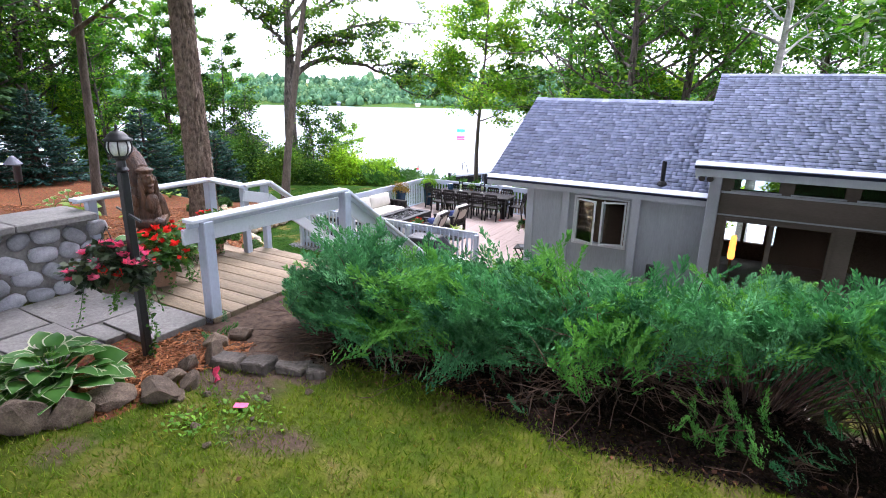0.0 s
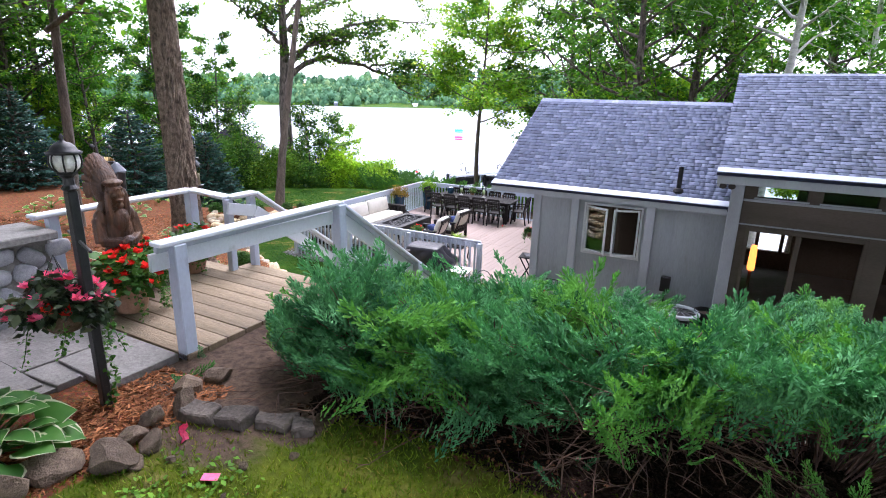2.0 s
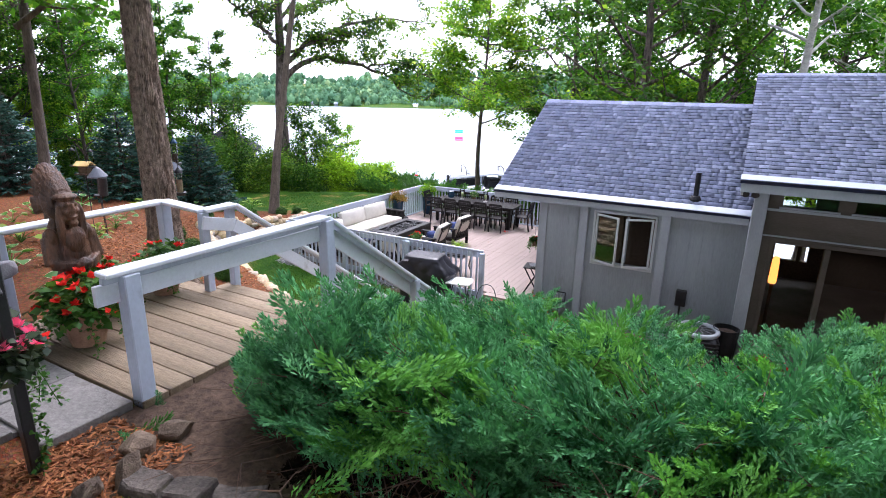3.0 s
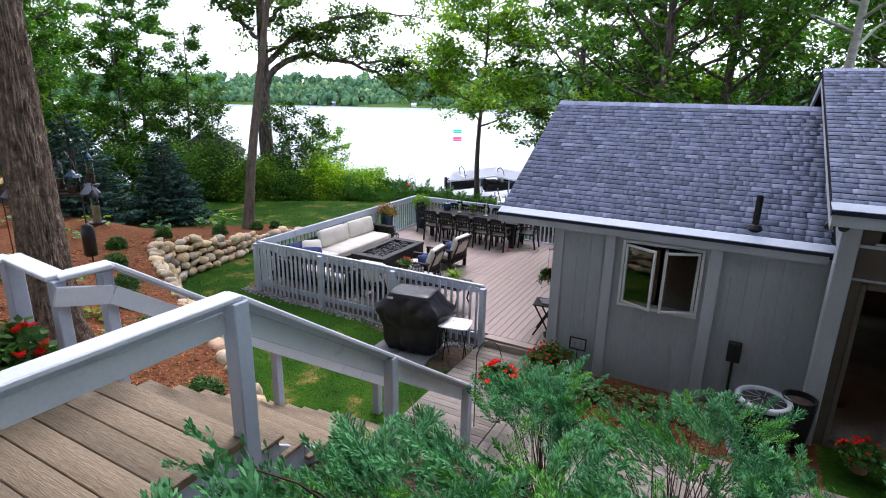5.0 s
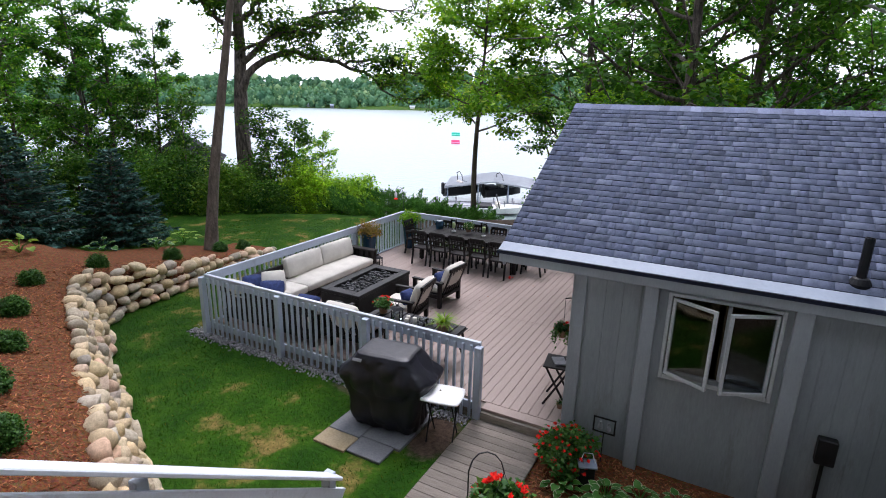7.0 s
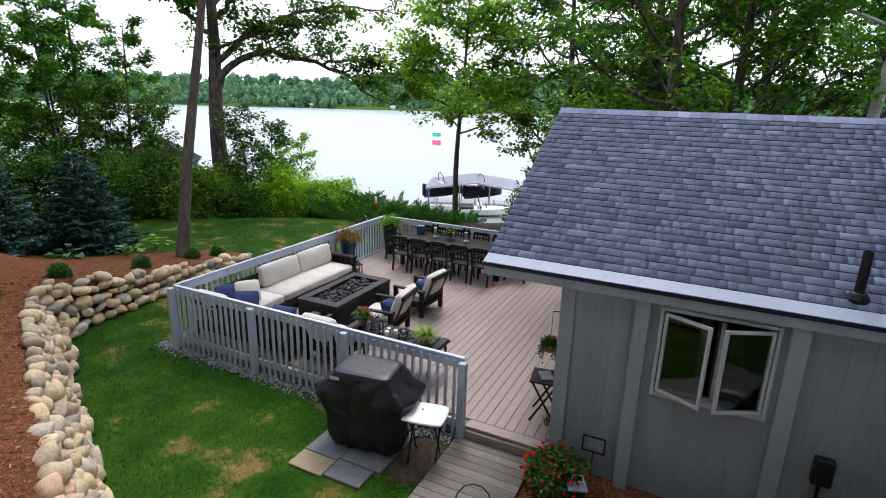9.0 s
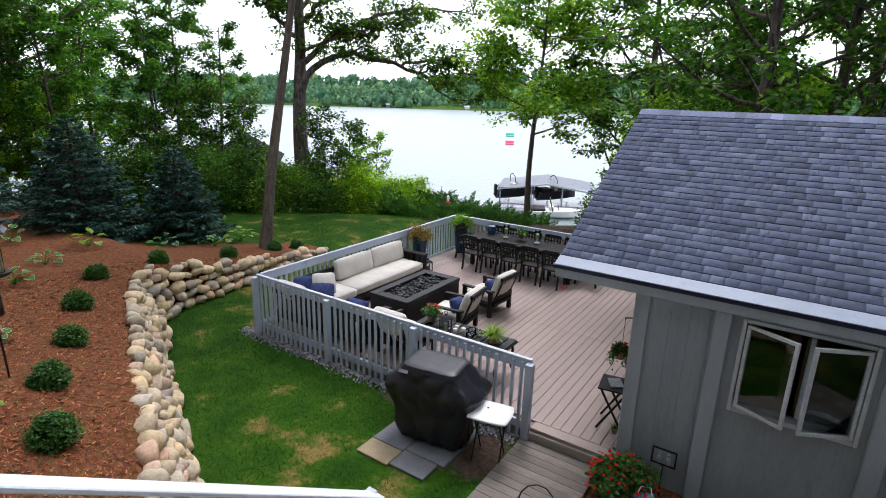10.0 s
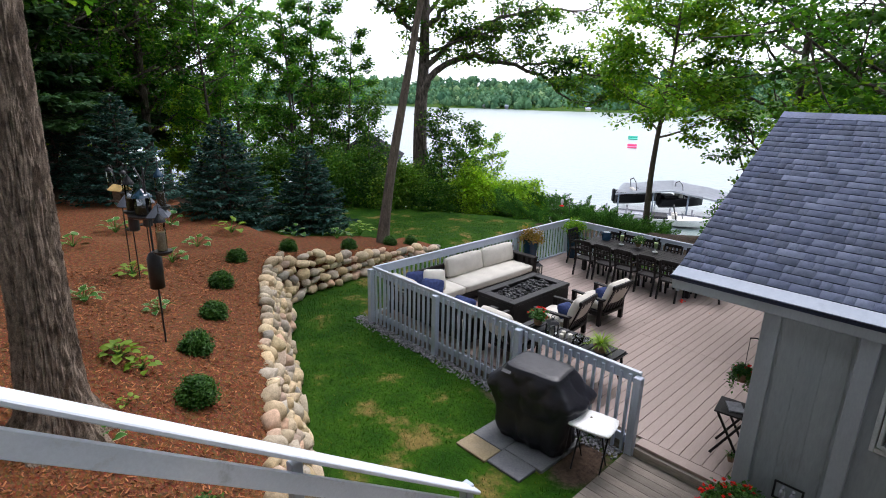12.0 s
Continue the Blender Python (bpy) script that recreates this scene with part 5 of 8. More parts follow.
def spruce(at, height, wide, seed, label, name="spruce", needle="spruce_needle", start=0.12, tiers=17, group="blue spruces in the mulch", droop=0.34):
    """A conifer: whorls of boughs that sag and lift at the tip, each with flat side shoots."""
    r = np.random.default_rng(seed)
    ob = thing(name, at, r.uniform(0, 360), label, "spruce" if name == "spruce" else "tree", group)
    part("trunk", lathe([(0.035 * height, -0.1), (0.022 * height, height * 0.5), (0.004 * height, height)], 9), M["bark"], ob)
    org, dirs, size, stems = [], [], [], []
    for tier in range(tiers):
        z = start + (height * 0.97 - start) * tier / (tiers - 1)
        u = (z - start) / (height - start)
        R = wide * (1 - u) ** 0.8 * (0.93 + 0.14 * (tier % 2)) + 0.07
        nb = int(7 + 9 * (1 - u))
        for k in range(nb):
            az = 6.283 * (k + r.uniform(-0.3, 0.3)) / nb + tier * 1.1
            ln = R * r.uniform(0.82, 1.1)
            d = np.array([math.cos(az), math.sin(az), 0.15 - droop * (1 - u)])
            pts, _ = curve(r, (0, 0, z + r.normal(0, 0.03)), d, ln, 5, (0, 0, 0.3), 0.03)
            stems.append((pts, np.linspace(0.014, 0.004, 6)))
            m = max(10, int(44 * ln))
            tt = r.uniform(0.2, 1.0, m) ** 0.8
            c = np.stack([np.interp(tt * 5, range(6), pts[:, a]) for a in range(3)], 1)
            sidev = np.array([-math.sin(az), math.cos(az), 0])
            off = r.uniform(-1, 1, m) * (1.05 - tt * 0.8) * ln * 0.30
            org.append(c + off[:, None] * sidev + np.stack([0 * tt, 0 * tt, -np.abs(off) * 0.4], 1))
            dirs.append(d[None] + np.sign(off)[:, None] * sidev * 0.8 + r.normal(0, 0.2, (m, 3)))
            size.append(r.uniform(0.10, 0.19, m))
    org, dirs, size = np.concatenate(org), np.concatenate(dirs), np.concatenate(size) * max(1.0, height / 5)
    rot = frames_from(dirs, r.normal(0, 0.4, len(org)), size)
    v, f = many(TWIG_V * (1, 1.5, 1), LEAF_F, rot, org)
    rot = frames_from(dirs + r.normal(0, 0.3, dirs.shape), r.normal(0.5, 0.5, len(org)), size * 0.9)
    v2, f2 = many(TWIG_V * (1, 1.5, 1), LEAF_F, rot, org - (0, 0, 0.02))
    part("needles", raw_mesh("needles", np.concatenate([v, v2]), np.concatenate([f, f2 + len(v)]), M[needle]), None, ob)
    sv, sf = tubes(stems, 4)
    tagged(part("wood", raw_mesh("wood", sv, sf, M["bark"]), None, ob), kind="stuff")
    return ob


for k, (x, y, h, w, lab) in enumerate(((-16.35, -1.8, 3.15, 1.6, "broad blue-green spruce at the back of the mulch"), (-13.25, 0.2, 3.1, 1.6, "blue spruce with layered boughs down to the mulch"), (-12.35, 2.4, 2.65, 1.3, "smaller dark blue spruce beside the lawn"), (-19.8, -2.9, 3.0, 1.5, "blue spruce in the shade of the woods"))):
    spruce((x, y, gz(x, y) - 0.02), h, w, 40 + k, lab)
# tall hemlocks at the end of the bed, bare below
for k, (x, y, h) in enumerate(((-18.6, -4.0, 11.0), (-22.4, -3.4, 12.0), (-17.2, -6.4, 11.0), (-24.0, -0.6, 12.0))):
    spruce((x, y, gz(x, y) - 0.05), h, 2.7, 50 + k, "tall dark hemlock with a bare lower trunk", "hemlock", "hemlock_needle", 2.7, 15, "hemlocks at the end of the bed", 0.5)


def shrub(name, at, radius, height, leaf, seed, label, n=420, per=34, size=0.09, clump=0.14, category="shrub", group="", stems=True, lumps=0.22):
    """A leafy bush: a dome of shoots with an uneven outline."""
    r = np.random.default_rng(seed)
    ob = thing(name, at, 0, label, category, group)
    a, e, k = r.uniform(0, 2 * math.pi, n), np.arcsin(r.uniform(-0.05 if lumps > 0.1 else -0.4, 1, n)), r.uniform(0.45, 1.08, n) ** 0.5
    lump = 1 + lumps * np.sin(3 * a + seed) * np.cos(2 * e + seed)
    c = np.stack([radius * k * lump * np.cos(a) * np.cos(e), radius * k * lump * np.sin(a) * np.cos(e), height * k * lump * np.sin(e) + 0.06 * height], 1)
    v, f = leaves(r, c, per, clump, size)
    part("foliage", raw_mesh("foliage", v, f, M[leaf]), None, ob)
    if stems:
        paths = []
        for j in range(0, n, max(1, n // 16)):
            p = c[j] * 0.85
            paths.append((np.array([(0, 0, -0.05), p * (0.5, 0.5, 0.6), p]), np.array([0.02, 0.012, 0.005]) * max(0.3, radius)))
        tagged(tube_part("wood", paths, M["bark"], ob, 5), kind="stuff")
    return ob


# hedge and shrubs on the bank towards the lake
for k, (x, y, rr, hh, leaf, lab) in enumerate((
        (-12.9, 10.6, 1.4, 1.9, "hedge_leaf", "bright green rounded shrub on the lake bank"), (-11.4, 11.9, 1.2, 1.5, "hedge_leaf", "bright green rounded shrub on the lake bank"), (-13.4, 12.6, 1.3, 1.7, "hedge_leaf", "bright green rounded shrub on the lake bank"),
        (-14.8, 8.2, 1.4, 1.8, "oak_leaf", "leafy green shrub at the edge of the lawn"), (-16.6, 6.6, 1.6, 2.1, "dark_leaf", "dark green shrub under the oak"),
        (-13.4, 9.0, 1.1, 1.1, "dark_leaf", "leafy green shrub at the edge of the lawn"), (-18.6, 4.8, 1.6, 1.9, "dark_leaf", "dark green shrub under the trees"),
        (-17.9, 8.6, 1.7, 2.6, "dark_leaf", "dark green shrub under the oak"), (-20.5, 3.0, 1.5, 1.7, "dark_leaf", "dark green shrub under the trees"), (-15.9, 10.9, 1.0, 2.4, "dark_leaf", "dark green shrub under the oak"),
        (-3.0, 12.9, 0.9, 1.9, "maple_leaf", "light green shrub behind the roof"))):
    shrub("shrub", (x, y, gz(x, y)), rr, hh, leaf, 60 + k, lab, n=480, per=36, size=0.11, clump=0.15, group="shrubs on the bank")
for k, (x, y) in enumerate(((-15.6, 14.6), (-16.9, 14.3))):
    tree("sapling", (x, y, gz(x, y)), 4.6 - k * 0.4, 0.04, "bright_leaf", "bark_grey", 90 + k, "thin airy sapling against the water", first=0.25, limbs=14, spread=0.35, per=12, leaf_size=0.13, clump=0.16, sub=3, category="sapling")


# slender dark-leaved young trees round the oak's foot
for k, (x, y, h, w) in enumerate(((-14.6, 10.6, 4.9, 0.6), (-14.0, 11.2, 4.2, 0.55), (-17.4, 8.6, 5.4, 0.7), (-19.0, 7.2, 5.6, 0.8))):
    tree("young_tree", (x, y, gz(x, y)), h, 0.05, "dark_leaf", "bark", 400 + k, "slender dark-leaved young tree at the foot of the oak", first=0.08, limbs=20, spread=w, per=14, leaf_size=0.14, clump=0.24, rise=0.7, sub=4, category="young tree", group="young trees by the oak", shade=0.5)


# junipers: arching stems with feathery sprays
def frond_shape():
    """A flat feathery frond: side shoots either way of a bowed axis, each set with short scaly tips."""
    r = np.random.default_rng(77)
    vs, fs = [], []

    def sliver(p, d, ln, w):
        d = d / np.linalg.norm(d)
        s = np.cross(d, r.normal(0, 1, 3))
        s /= np.linalg.norm(s) + 1e-9
        b = len(vs)
        vs.extend((p - s * w * 0.5, p + d * ln * 0.6 - s * w, p + d * ln, p + d * ln * 0.6 + s * w))
        fs.append((b, b + 1, b + 2, b + 3))

    def axis_at(u):
        return np.array([u, 0.03 * math.sin(u * 5), 0.10 * u * u - 0.04 * math.sin(u * 3)])

    for i in range(21):
        u = 0.04 + 0.92 * i / 20
        p, sgn = axis_at(u), 1 if i % 2 else -1
        bl = (0.30 * (1 - 0.66 * u)) * r.uniform(0.7, 1.25)
        d = np.array([0.85, 0.5 * sgn + r.normal(0, 0.12), 0.2 + r.normal(0, 0.25)])
        d /= np.linalg.norm(d)
        for j in range(6):
            q = p + d * bl * (0.1 + 0.88 * j / 5)
            sliver(q, d + np.array([0.2, (0.45 if j % 2 else -0.45), r.normal(0.15, 0.3)]), 0.10, 0.0165)
    for j in range(7):
        sliver(axis_at(0.86 + 0.025 * j), np.array([1, r.normal(0, 0.3), r.normal(0.2, 0.25)]), 0.11, 0.015)
    return np.array(vs), np.array(fs)


FROND_V, FROND_F = frond_shape()


def bank_top(x, y):
    """The height to which the junipers on the bank grow."""
    lift = 0.42 * step01(5.2, 7.0, x) + 0.2 * step01(3.0, 3.6, x) * step01(-5.4, -4.8, y) + 0.5 * np.exp(-(((x - 1.95) / 0.45) ** 2 + ((y + 5.35) / 0.5) ** 2))
    return np.interp(y, [-8.7, -8.2, -7.3, -6.3, -5.0, -3.0], [2.42, 2.62, 2.66, 2.18, 1.28, 0.6]) + lift + 0.16 * np.sin(x * 3.4 + y * 1.6) * np.cos(y * 2.9 - x * 1.1)


def bank_lip(x):
    """The line over the lawn that the junipers reach."""
    return np.interp(x, [1.1, 1.5, 2.2, 3.0, 4.0, 5.0, 5.6, 9.5], [-7.5, -7.9, -8.55, -8.45, -8.3, -8.05, -7.9, -7.85])


def bank_side(y):
    """How near to the stairs the junipers come."""
    return np.interp(y, [-8.6, -7.9, -7.4, -6.9, -6.3, -5.5, -4.0, -2.5], [1.9, 1.45, 1.28, 1.66, 1.72, 1.35, 1.5, 1.7])


def juniper(at, reach, seed, label, fronds=230, size=0.43, group="spreading junipers", needle="juniper_needle", fresh="juniper_new", dead=26, height=None, share=0.28):
    """A spreading juniper: woody stems fan out to flat fronds lying in layers; dead twigs below."""
    r = np.random.default_rng(seed)
    ob = thing("juniper", at, 0, label, "juniper", group)
    base = np.array(at)
    # fronds come in sprays: a spray's place and sweep first, then its fronds round it
    groups = max(2, fronds // 7)
    gaz, grad = r.uniform(0, 6.283, groups), reach * np.sqrt(r.uniform(0.02, 1.0, groups))
    pick = r.integers(0, groups, fronds)
    gx, gy, gdrop = grad * np.cos(gaz), grad * np.sin(gaz), r.normal(0, 0.13, groups)
    x, y = base[0] + gx[pick] + r.normal(0, 0.13, fronds), base[1] + gy[pick] + r.normal(0, 0.13, fronds)
    az, rad = gaz[pick], grad[pick]
    if height is None:
        y = np.maximum(y, bank_lip(x) + np.abs(r.normal(0, 0.07, fronds)))
        x = np.maximum(x, bank_side(y) + np.abs(r.normal(0, 0.08, fronds)))
        z = bank_top(x, y) + gdrop[pick]
    else:
        z = base[2] + height * (1 - 0.35 * (rad / reach) ** 2) + r.normal(0, 0.06, fronds)
    layer = np.abs(r.normal(0, 0.12, fronds)) + np.where(r.uniform(0, 1, fronds) < 0.3, r.uniform(0.1, 0.36, fronds), 0)
    shoot = r.uniform(0, 1, fronds) < 0.05
    z = z - np.where(shoot, -r.uniform(0.1, 0.26, fronds), layer)
    if height is None:
        skirt = np.interp(x, [2.0, 4.6, 5.2, 6.0], [2.26, 2.34, 2.74, 2.84]) - 0.9 * step01(-7.6, -6.8, y)
        z = np.maximum(z, skirt + np.abs(r.normal(0, 0.04, fronds)))
    tips = np.stack([x, y, z], 1) - base
    out = np.stack([np.cos(az) * 0.8 - 0.3, np.sin(az) * 0.8 + 0.15, np.zeros(fronds)], 1) + r.normal(0, 0.3, (groups, 3))[pick] + r.normal(0, 0.22, (fronds, 3))
    out[:, 2] = np.where(shoot, r.uniform(0.5, 0.9, fronds), r.uniform(0.15, 0.65, fronds))
    out /= np.linalg.norm(out, axis=1, keepdims=True)
    ln = size * r.uniform(0.65, 1.25, fronds) * np.where(shoot, 1.25, 1.0)
    foot = tips - out * ln[:, None]
    rot = frames_from(out, r.normal(0, 0.35, fronds), ln)
    young = np.sin(x * 3.1 + seed) * np.cos(y * 2.7) + r.normal(0, 0.35, fronds) > 1 - 2 * share
    for nm, sel, mt in (("foliage", ~young, needle), ("new_growth", young, fresh)):
        if sel.any():
            v, f = many(FROND_V, FROND_F, rot[sel], foot[sel])
            part(nm, raw_mesh(nm, v, f, M[mt]), None, ob)
    paths = []
    for k in range(0, fronds, 3):
        a, b = r.normal(0, 0.06, 3) * (1, 1, 0), foot[k]
        mid = a * 0.45 + b * 0.55 + (0, 0, 0.12 * np.linalg.norm(b[:2]))
        paths.append((np.array([a, mid, b, tips[k] * 0.4 + b * 0.6]), np.array([0.010, 0.006, 0.004, 0.002])))
    tagged(tube_part("wood", paths, M["dead_twig"], ob, 5), kind="stuff")
    bare = []
    for k in range(dead):
        az, el = r.uniform(0, 6.283), r.uniform(0.05, 0.5)
        pts, dd = curve(r, r.normal(0, 0.15, 3) * (1, 1, 0), (math.cos(az), math.sin(az), math.sin(el)), reach * r.uniform(0.55, 0.98), 5, (0, 0, -0.2), 0.1)
        bare.append((pts, np.linspace(0.007, 0.003, 6)))
        for b in range(6):
            bp, _ = curve(r, pts[min(5, 1 + b)], dd + r.normal(0, 0.8, 3), r.uniform(0.12, 0.32), 3, (0, 0, -0.2), 0.15)
            bare.append((bp, np.array([0.003, 0.003, 0.002, 0.0015])))
    if bare:
        tagged(tube_part("dead_wood", bare, M["dead_twig"], ob, 4), "bare brown twigs", kind="stuff")
    return ob


BANK = ((2.5, -7.75, 0.95, 430), (3.5, -7.5, 1.15, 470), (4.6, -7.25, 1.2, 460), (5.7, -7.1, 1.2, 460), (6.8, -6.95, 1.25, 400), (8.0, -6.9, 1.3, 240), (9.4, -6.8, 1.4, 160), (2.2, -6.4, 1.2, 270), (3.5, -6.1, 1.2, 280), (4.8, -5.95, 1.25, 320), (6.2, -5.85, 1.3, 280), (7.8, -5.7, 1.5, 160), (2.7, -4.9, 1.2, 120), (4.1, -4.7, 1.2, 130), (2.4, -3.6, 0.9, 90), (3.6, -3.75, 1.0, 100), (5.6, -4.5, 1.2, 160))
for k, (x, y, rr, n) in enumerate(BANK):
    front = y < -6.75
    juniper((x, y, gz(x, y) - 0.03), rr, 120 + k, "spreading blue-green juniper with bare twigs below" if front else "spreading blue-green juniper on the bank", n, dead=(150 if x > 4 else 90) if front else 6)
# shoots that hang low over the darkened litter in front
for k, (x, y, h, n) in enumerate(((4.1, -7.98, 0.16, 12), (5.44, -7.95, 0.42, 30), (5.93, -7.92, 0.22, 12))):
    juniper((x, y, gz(x, y)), 0.15, 190 + k, "low tuft of fresh juniper on bare stems", n, 0.22, share=1.2 if k == 1 else 0.1, dead=8, height=h)
# low dark junipers behind the deck
for k, (x, y, h) in enumerate(((-10.6, 11.2, 1.1), (-9.6, 12.2, 1.1), (-8.7, 12.8, 0.55), (-7.6, 13.2, 0.3), (-6.5, 13.4, 0.15), (-11.4, 12.6, 1.1), (-8.4, 11.4, 0.5), (-7.2, 11.8, 0.25))):
    juniper((x, y, gz(x, y) - 0.1), 1.7, 150 + k, "low dark green juniper on the lake bank", 170, 0.62, "junipers behind the deck", "juniper_dark", "juniper_dark", 0, 0.35 + h * 0.75)
juniper((1.16, -8.42, gz(1.16, -8.42)), 0.26, 170, "small juniper sprig beside the landing", 16, 0.26, dead=0, height=0.1)


# grass
def grass(name, n, zone, leaf, height, seed, label, keep):
    r = np.random.default_rng(seed)
    x, y = r.uniform(zone[0], zone[1], n), r.uniform(zone[2], zone[3], n)
    ok = keep(x, y)
    x, y = x[ok], y[ok]
    z = ground_z(x, y)
    m = len(x)
    pv = np.array([(0, -0.09, 0), (0, 0.09, 0), (0.5, 0.05, 0.02), (1, 0, 0.16)])
    d = np.stack([r.normal(0, 0.55, m), r.normal(0, 0.55, m), np.ones(m)], 1)
    rot = frames_from(d, r.uniform(0, 6.28, m), height * r.uniform(0.5, 1.4, m))
    v, f = many(pv, np.array([(0, 1, 2, 3)])[:, [0, 1, 3, 2]] * 0 + np.array([(0, 1, 2, 3)]), rot, np.stack([x, y, z - 0.005], 1))
    tagged(part(name, raw_mesh(name, v, f, M[leaf]), None), label, "grass", kind="stuff")


def upper_lawn(x, y):
    edge = -8.3 + 0.06 * np.sin(x * 2.0) - 0.35 * (x < 2.6)
    worn = bare_zone(x, y) + 0.25 * np.sin(x * 5 + y * 3) * np.cos(y * 6)
    return (y < edge) & (mulch_zone(x, y) < 0.5) & (worn < 0.45 + 0.3 * np.random.default_rng(1).uniform(0, 1, x.shape)) & ~((x < 0.9) & (y > -9.8))


def lower_lawn(x, y):
    d, _, _ = beside_wall(x, y)
    far = (y > 4.7) & (x > -12.5) & (x < -5.9) & (-0.5 * x + 0.866 * y < 12.8)
    near = (d < 0.02) & (x < -0.1) & (y > -3.7) & ((y < -0.32) | (x < -6.05)) & ~((x > -1.75) & (y > -1.75) & (x < -0.55))
    side_l = (d < 0.02) & (x < -6.05) & (y < 4.7)
    return (near | far | side_l) & (bare_zone(x, y) < 0.4)


grass("upper_lawn_grass", 90000, (-0.6, 7.5, -12.6, -8.3), "grass_blade", 0.042, 5, "short yellow-green mown grass with worn patches", upper_lawn)
grass("lower_lawn_grass", 120000, (-12.5, 0, -3.8, 9.5), "lawn_blade", 0.045, 6, "lush dark green mown lawn below the stone wall", lower_lawn)

# ---- stone walls and rocks ----
STONES = [stone_mesh("stone", k, M["fieldstone"], ((1, 0.8, 0.62), (1, 0.9, 0.75), (1, 0.72, 0.66))[k % 3], 0.26) for k in range(9)]
ROCKS = [split_rock("rock", k + 20, M["rock_dark"], (1, 0.85, 0.78)) for k in range(6)]
PALES = [stone_mesh("stone", k + 40, M["pale_stone"], (1, 0.5, 0.85), 0.2) for k in range(6)]


def placed(name, me, parent, loc, size, turn, tip=(0, 0)):
    ob = part(name, me, None, parent)
    o = parent.matrix_basis.translation if parent else Vector((0, 0, 0))
    ob.matrix_basis = pose(*(Vector(loc) - o), tip[0], tip[1], turn) @ Matrix.Diagonal((*size, 1)) if hasattr(size, "__len__") else pose(*(Vector(loc) - o), tip[0], tip[1], turn) @ Matrix.Scale(size, 4)
    return ob


def field_wall():
    """Dry-stacked rounded field stones holding the mulch bank, leaning into it."""
    r = np.random.default_rng(31)
    wall = thing("stone_wall", (-7.5, -0.95, LAWN_Z), 0, "dry-stacked retaining wall of rounded tan and grey field stones", "stone wall")
    seg = np.linalg.norm(np.diff(WALL, axis=0), axis=1)
    cum = np.concatenate([[0], np.cumsum(seg)])
    made = 0
    course, z_done = 0, 0.0
    while z_done < 1.02:
        s = 0.5 + r.uniform(0, 0.2)
        while s < cum[-1]:
            w = r.uniform(0.17, 0.33) * (1.1 if course == 0 else 1.0)
            p = np.array([np.interp(s + w / 2, cum, WALL[:, a]) for a in (0, 1)])
            q = np.array([np.interp(s + w / 2 + 0.05, cum, WALL[:, a]) for a in (0, 1)])
            hgt = np.interp(s, cum, WALL_H)
            d = (q - p) / (np.linalg.norm(q - p) + 1e-9)
            nrm = np.array([-d[1], d[0]])
            if z_done + 0.1 < hgt + 0.06 and made < 340:
                back = 0.02 + z_done * (0.38 if s > 4 else 0.44)
                c = p + nrm * (back + r.normal(0, 0.02))
                turn = math.degrees(math.atan2(d[1], d[0])) + r.normal(0, 14)
                placed("stone", STONES[int(r.integers(0, 9))], wall, (c[0], c[1], LAWN_Z + z_done + 0.09 + r.normal(0, 0.015)), (w * r.uniform(1.05, 1.3), w * 1.2 * r.uniform(0.85, 1.2), w * r.uniform(0.95, 1.45)), turn + r.normal(0, 25), (r.normal(0, 16), r.normal(0, 16)))
                made += 1
            s += w * 0.98
        z_done += 0.185
        course += 1
    return wall


stone_wall = field_wall()
for k, (x, y, sz) in enumerate(((-0.85, -4.35, 0.62), (-1.25, -3.95, 0.4), (-1.55, -3.7, 0.34), (-0.75, -3.75, 0.3), (-8.8, 4.3, 0.3), (-8.85, 4.75, 0.26), (-8.9, 3.9, 0.28))):
    b = new("boulder", STONES[(k * 2 + 1) % 9])
    b.matrix_basis = pose(x, y, gz(x, y) + sz * 0.22, 6, -8, k * 57) @ Matrix.Scale(sz, 4)
    tagged(b, "pale rounded boulder beside the garden stairs" if k < 4 else "small field stone at the edge of the lawn", "boulder", "loose boulders")

# mortared wall of round pale stones with a slab cap
round_wall = thing("stone_wall", (-1.15, -9.6, UPPER_Z), 0, "low wall of round pale cobbles with a grey slab cap", "stone wall")
bm = boxed(-1.42, -0.96, -11.4, -8.36, 1.8, 2.80, 0.01)
bm.transform(Matrix.Translation((1.15, 9.6, -UPPER_Z)))
part("mortar_core", bm, M["flagstone"], round_wall)
r4 = np.random.default_rng(9)
for row in range(4):
    y = -11.3 + (row % 2) * 0.12
    while y < -8.4:
        w = r4.uniform(0.2, 0.36)
        placed("stone", PALES[int(r4.integers(0, 6))], round_wall, (-0.94, y + w / 2, 2.1 + row * 0.2 + r4.normal(0, 0.02)), (w * 1.02, 0.22, r4.uniform(0.24, 0.3)), 90, (0, r4.normal(0, 20)))
        y += w
for row in range(4):
    for i in range(2):
        placed("stone", PALES[(row + i) % 6], round_wall, (-1.32 + i * 0.24, -8.34, 2.1 + row * 0.2), (0.27, 0.2, 0.26), 0)
for k in range(4):
    y0 = -11.5 + k * 0.8
    bm = boxed(-1.52, -0.84, y0, y0 + 0.795, 2.802, 2.88 + 0.004 * (k % 2), 0.012)
    for q in bm.verts:
        q.co += Vector((0.03 * noise.noise(q.co * 3), 0.02 * noise.noise(q.co * 4 + Vector((5, 0, 0))), 0.008 * noise.noise(q.co * 9)))
    bm.transform(Matrix.Translation((1.15, 9.6, -UPPER_Z)))
    part("cap_slab", bm, M["flagstone"], round_wall, "grey stone slab cap")

